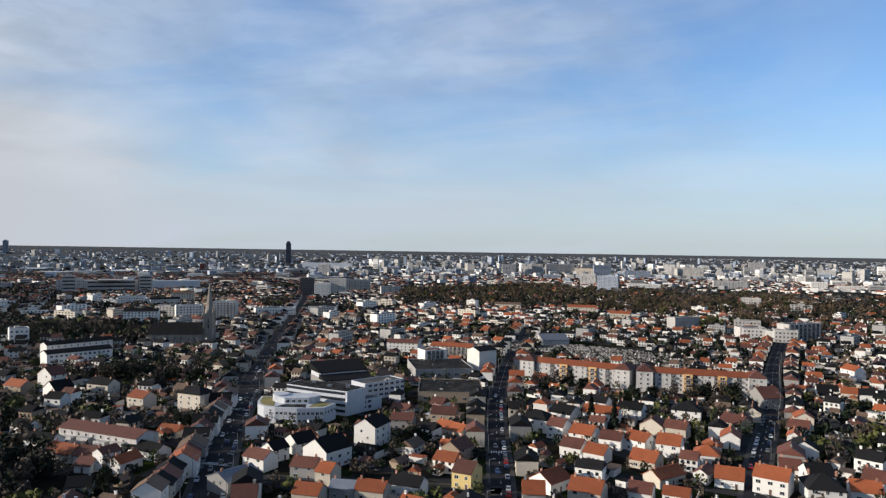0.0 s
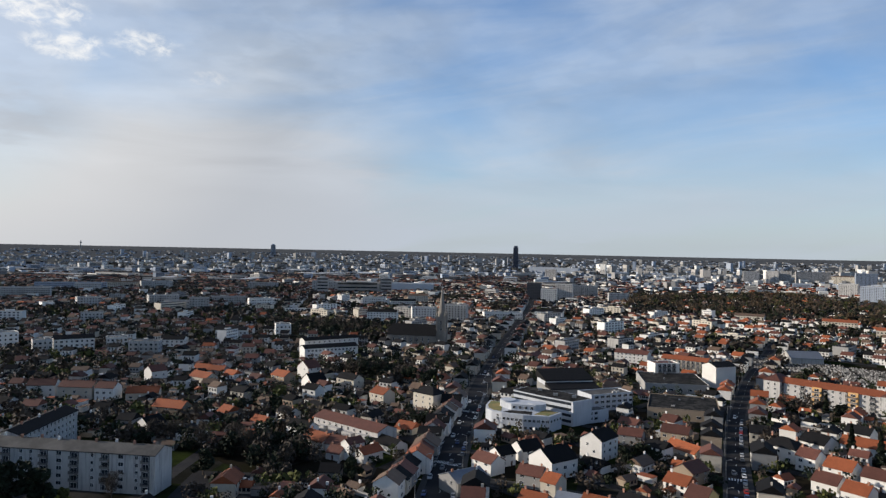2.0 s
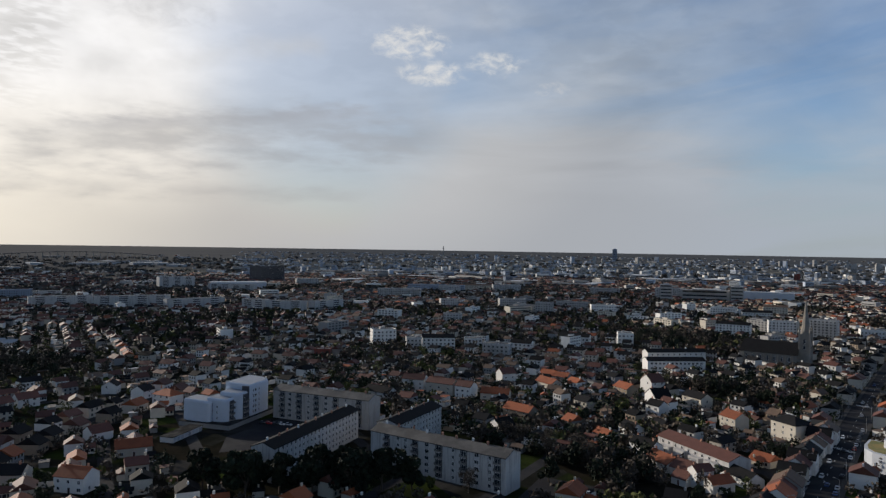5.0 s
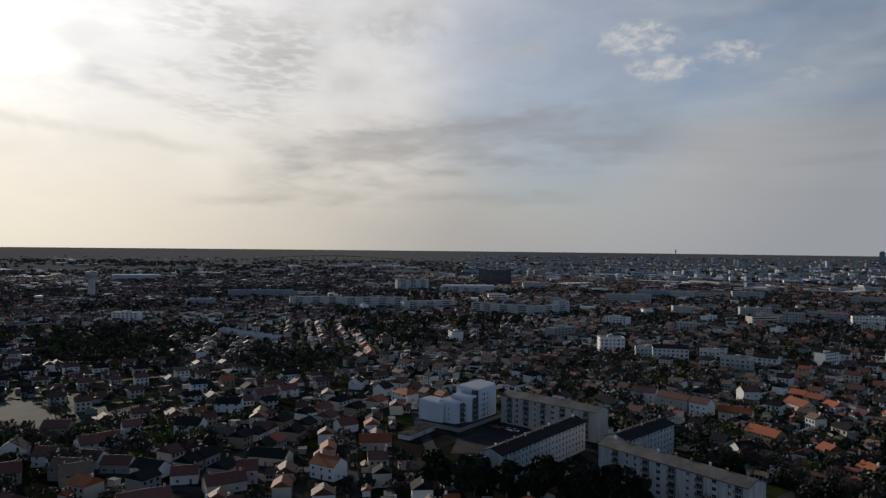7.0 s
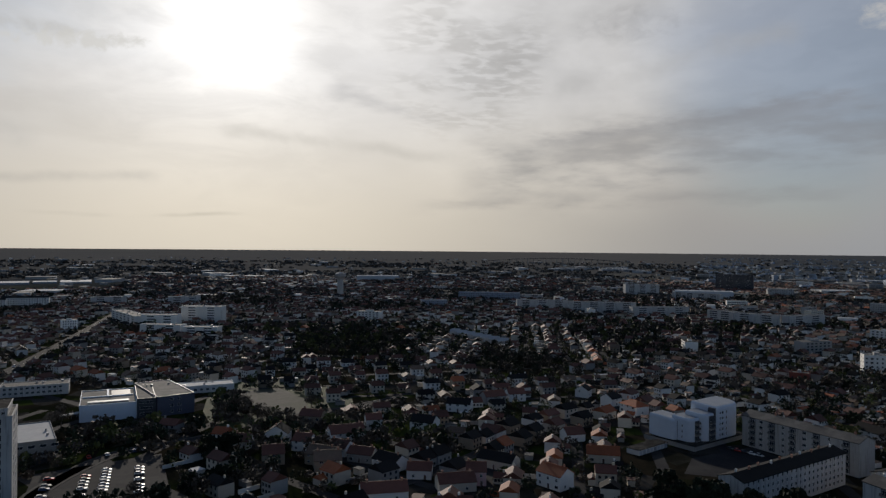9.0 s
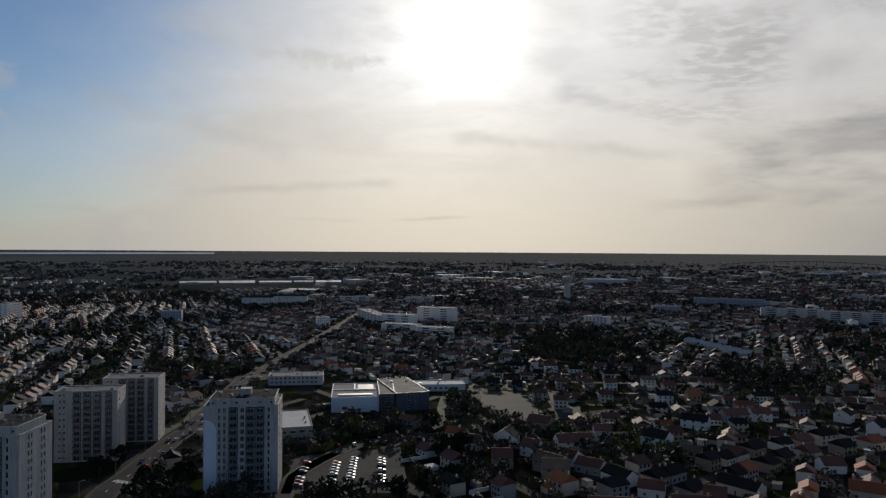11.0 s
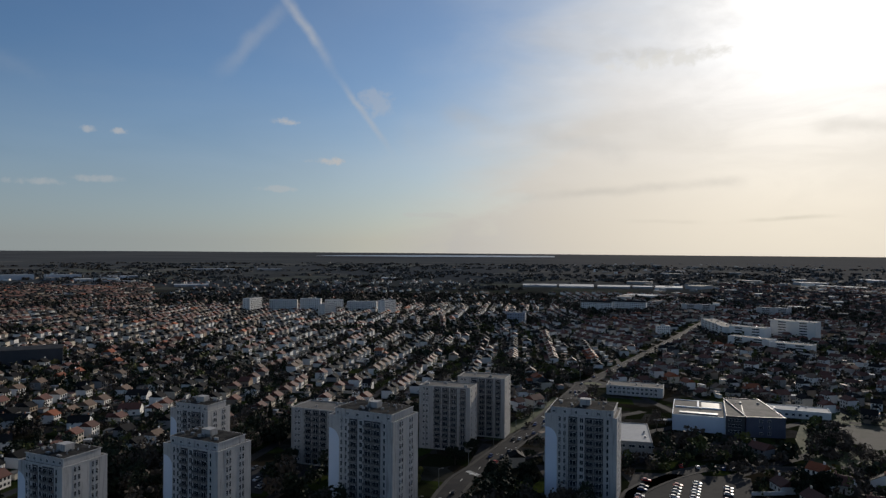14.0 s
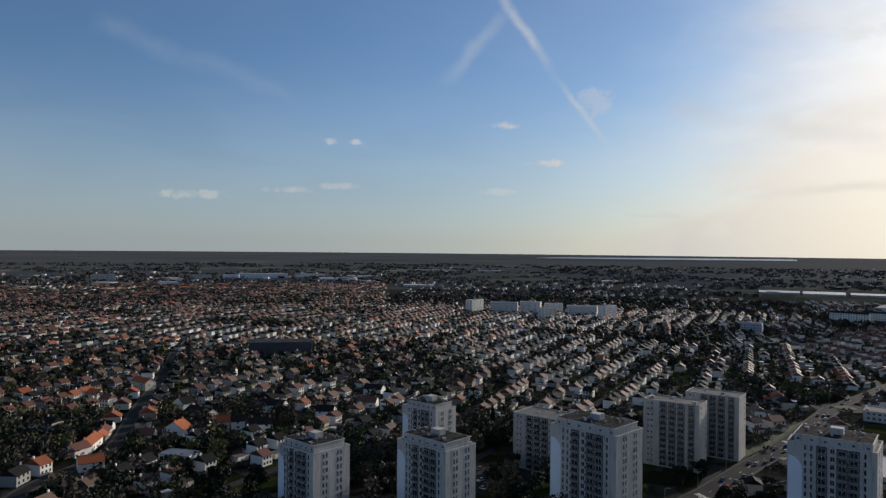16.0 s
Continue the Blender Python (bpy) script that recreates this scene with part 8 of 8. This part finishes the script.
ways = [q for line in (AVENUE, SCHOOLWAY) for q, d in run(line, 6.0)]
lots = (PARKING, [(-196, -246), (-226, -268), (-214, -292), (-186, -276)])
pts = []
for _ in range(5000):
    x, y = tg.uniform(-440, -90), tg.uniform(-345, -40)
    if len(pts) > 430 or not inside(ESTATE, x, y) or any(inside(o, x, y) for o in lots) or min((q.x - x) ** 2 + (q.y - y) ** 2 for q in ways) < 130:
        continue
    i, j = int((x + HALF) / CELL), int((y + HALF) / CELL)
    if GRID[i - 1:i + 2, j - 1:j + 2].min() < 2 or noise.noise(Vector((x * 0.03, y * 0.03, 9))) < -0.12:
        continue
    pts.append((x, y, 0, tg.uniform(2.8, 6.2), tg.uniform(7, 14.5), tg.choice((0, 1, 1, 1, 0))))
woods(pts, 170, 0.125, "park_trees", "dark evergreens and bare trees between the tower blocks", [twig, needle, leaf], 7)
pts = []
for cx, cy, rx, ry, n in GROVES:
    for _ in range(n):
        x, y = tg.gauss(cx, rx * 0.5), tg.gauss(cy, ry * 0.5)
        if GRID[int((x + HALF) / CELL), int((y + HALF) / CELL)] != 1:
            pts.append((x, y, 0, tg.uniform(2.4, 4.8), tg.uniform(6, 12), tg.choice((0, 1, 1, 0))))
woods(pts, 140, 0.135, "park_trees", "groups of dark evergreens and bare winter trees among the houses", [twig, needle, leaf], 8)


# ---- cars ----
CAR_PAINT = [surface("car_" + n, c, 0.45, 0.05, spec=0.35) for n, c in (("white", (0.70, 0.70, 0.69)), ("silver", (0.42, 0.43, 0.44)), ("black", (0.02, 0.02, 0.022)), ("blue", (0.03, 0.06, 0.16)), ("red", (0.35, 0.02, 0.015)), ("grey", (0.12, 0.125, 0.13)))]
tyre = surface("tyre_rubber", (0.02, 0.02, 0.02), 0.9, 0.1)


def car_meshes():
    prof = [(-2.1, 0.35), (-2.1, 0.75), (-1.9, 0.95), (0.9, 0.95), (1.9, 0.82), (2.1, 0.6), (2.1, 0.35)]
    bodies = []
    for m in CAR_PAINT:
        bm = bmesh.new()
        l = [bm.verts.new((x, -0.85, z)) for x, z in prof]
        r = [bm.verts.new((x, 0.85, z)) for x, z in prof]
        bm.faces.new(l)
        bm.faces.new(r[::-1])
        for i in range(len(prof)):
            j = (i + 1) % len(prof)
            bm.faces.new((l[j], l[i], r[i], r[j]))
        rf = [(-1.45, 1.42), (0.15, 1.42)]
        v = [bm.verts.new((x, s * 0.62, z)) for x, z in rf for s in (-1, 1)]
        w = [bm.verts.new((x, s * 0.62, z + 0.05)) for x, z in rf for s in (-1, 1)]
        bm.faces.new((w[0], w[2], w[3], w[1]))
        for a, b in ((0, 2), (2, 3), (3, 1), (1, 0)):
            bm.faces.new((v[a], v[b], w[b], w[a]))
        bmesh.ops.recalc_face_normals(bm, faces=bm.faces)
        bodies.append(mesh_of(bm, "body", m))
    bm = bmesh.new()
    lo = [bm.verts.new(p) for p in ((-1.85, -0.78, 0.95), (0.85, -0.78, 0.95), (0.85, 0.78, 0.95), (-1.85, 0.78, 0.95))]
    hi = [bm.verts.new(p) for p in ((-1.45, -0.62, 1.42), (0.15, -0.62, 1.42), (0.15, 0.62, 1.42), (-1.45, 0.62, 1.42))]
    bm.faces.new(hi)
    for i in range(4):
        bm.faces.new((lo[i], lo[(i + 1) % 4], hi[(i + 1) % 4], hi[i]))
    cabin = mesh_of(bm, "cabin_glass", glass)
    bm = bmesh.new()
    tube(bm, (0, -0.1, 0), (0, 0.1, 0), 0.32, 0.32, 10)
    return bodies, cabin, mesh_of(bm, "wheel", tyre)


CAR_BODY, CAR_GLASS, WHEEL = car_meshes()
CAR_WORD = ("white", "silver", "black", "dark blue", "red", "grey")
cg = random.Random(21)


def car(x, y, rot, colour_index=None, where="parked on the asphalt"):
    i = cg.choice((0, 0, 1, 1, 2, 2, 3, 4, 5, 5)) if colour_index is None else colour_index
    ob = thing("car", f"{CAR_WORD[i]} compact car {where}", "car", pose(x, y, 0.05, 0, 0, rot), "cars of the quarter")
    piece("body", CAR_BODY[i], ob, Matrix.Identity(4))
    piece("cabin_glass", CAR_GLASS, ob, Matrix.Identity(4))
    for u, v in ((-1.3, -0.78), (-1.3, 0.78), (1.3, -0.78), (1.3, 0.78)):
        piece("wheel", WHEEL, ob, Matrix.Translation((u, v, 0.32)))


def park_line(line, off, every, share, stop=1e9, start=0.0, where="parked along the kerb"):
    dist = 0.0
    last = line[0][0]
    nxt = start
    for q, d in line:
        dist += (q - last).length
        last = q
        if dist > nxt and dist < stop:
            nxt = dist + every
            if cg.random() < share:
                s = Vector((-d.y, d.x))
                p = q + s * off
                car(p.x, p.y, math.degrees(math.atan2(d.y, d.x)) + (180 if off > 0 else 0), None, where)


fine = run(BOULEVARD, 2.0)
park_line(fine, 5.4, 7.5, 0.6, 270, 80)
park_line(fine, -5.4, 7.5, 0.6, 270, 80)
park_line(fine, 1.6, 24, 0.6, 420, 60, "driving on the boulevard")
park_line(fine, -1.6, 29, 0.6, 420, 60, "driving on the boulevard")
fine = run(SHOPS, 2.0)
park_line(fine, -2.6, 6.0, 0.8, 260, 70)
park_line(fine, 1.2, 34, 0.6, 330, 50, "driving along the street")
fine = run(GARDENS, 2.0)
park_line(fine, 2.6, 7, 0.6, 330, 100)
park_line(fine, -2.6, 12, 0.5, 330, 130)
fine = run(AVENUE, 2.0)
park_line(fine, -4.2, 9, 0.4, 400, 110)
park_line(fine, 1.5, 34, 0.8, 520, 60, "driving on the avenue")
park_line(fine, -1.6, 47, 0.8, 520, 60, "driving on the avenue")
for a, b, n in (((-319, -123), (-284, -114), 8), ((-321, -109), (-281, -99), 10), ((-329, -103), (-286, -92), 11), ((-331, -90), (-291, -79), 10), ((-347, -119), (-359, -94), 7)):
    for i in range(n):
        if cg.random() < 0.85:
            t = (i + 0.5) / n
            car(a[0] + (b[0] - a[0]) * t, a[1] + (b[1] - a[1]) * t, math.degrees(math.atan2(b[1] - a[1], b[0] - a[0])) + 90, None, "parked in a row in the car park")
for x, y, r in ((-213, -280, 10), (-216, -276, 12), (-219, -272, 8), (-203, -266, 10), (-206, -262, 12), (-200, -252, 100), (-204, -255, 95), (-224, -268, 10), (-329, 191, 20), (-326, 193, 22), (-323, 195, 20), (-320, 197, 18), (-317, 199, 20), (-349, 134, 15), (-344, 128, 60), (-152, 228, 30)):
    car(x, y, r)


# street lamps
def lamp_meshes():
    bm = bmesh.new()
    tube(bm, (0, 0, 0), (0, 0, 8.5), 0.13, 0.08, 7)
    tube(bm, (0, 0, 8.4), (1.6, 0, 8.9), 0.07, 0.05, 6)
    p = mesh_of(bm, "pole", rail_metal)
    bm = bmesh.new()
    box(bm, 1.3, -0.16, 8.82, 2.2, 0.16, 9.0)
    return p, mesh_of(bm, "head", WALL["grey"])


POLE, HEAD = lamp_meshes()
for pts, off, every, stop in ((BOULEVARD, 7.2, 30, 520), (BOULEVARD, -7.2, 30, 520), (SHOPS, 4.4, 34, 420), (GARDENS, -4.4, 36, 420), (AVENUE, 6.3, 34, 460)):
    dist, nxt, last = 0.0, 40.0, None
    for q, d in run(pts, 2.0):
        dist += (q - last).length if last else 0
        last = q
        if nxt < dist < stop:
            nxt = dist + every
            s = Vector((-d.y, d.x))
            p = q + s * off
            ob = thing("street_lamp", "grey steel street lamp on the pavement", "street lamp", pose(p.x, p.y, 0.15, 0, 0, math.degrees(math.atan2(d.y, d.x)) + (-90 if off > 0 else 90)), "street lamps")
            piece("pole", POLE, ob, Matrix.Identity(4))
            piece("head", HEAD, ob, Matrix.Identity(4))

# cemetery: close rows of grave slabs and headstones
heap = Heap()
gx, gy, gr = [], [], []
for i in range(70):
    for j in range(44):
        x, y = 60 + i * 2.0, 525 + j * 3.4
        u, v = (x - 72) * 0.8 - (y - 592) * -0.6, (y - 592) * 0.8 + (x - 72) * 0.6
        if 0 < u < 108 and 2 < v < 74 and fr.rand() < 0.85 and i % 12 and j % 11:
            gx.append(x + fr.uniform(-0.2, 0.2)), gy.append(y + fr.uniform(-0.2, 0.2)), gr.append(fr.uniform(-3, 3) - 36)
gx, gy, gr = np.array(gx), np.array(gy), np.array(gr)
n = len(gx)
boxes(heap, gx, gy, gr, np.full(n, 1.0), np.full(n, 2.1), np.zeros(n), fr.uniform(0.3, 0.6, n), fr.choice([3, 8, 8], n))
boxes(heap, gx, gy + 1.0, gr, np.full(n, 0.9), np.full(n, 0.2), np.zeros(n), fr.uniform(0.8, 1.7, n), fr.choice([3, 11, 8, 8], n))
heap.build("graves", HEAP_MATS, "close rows of grey grave slabs and headstones", "graves")
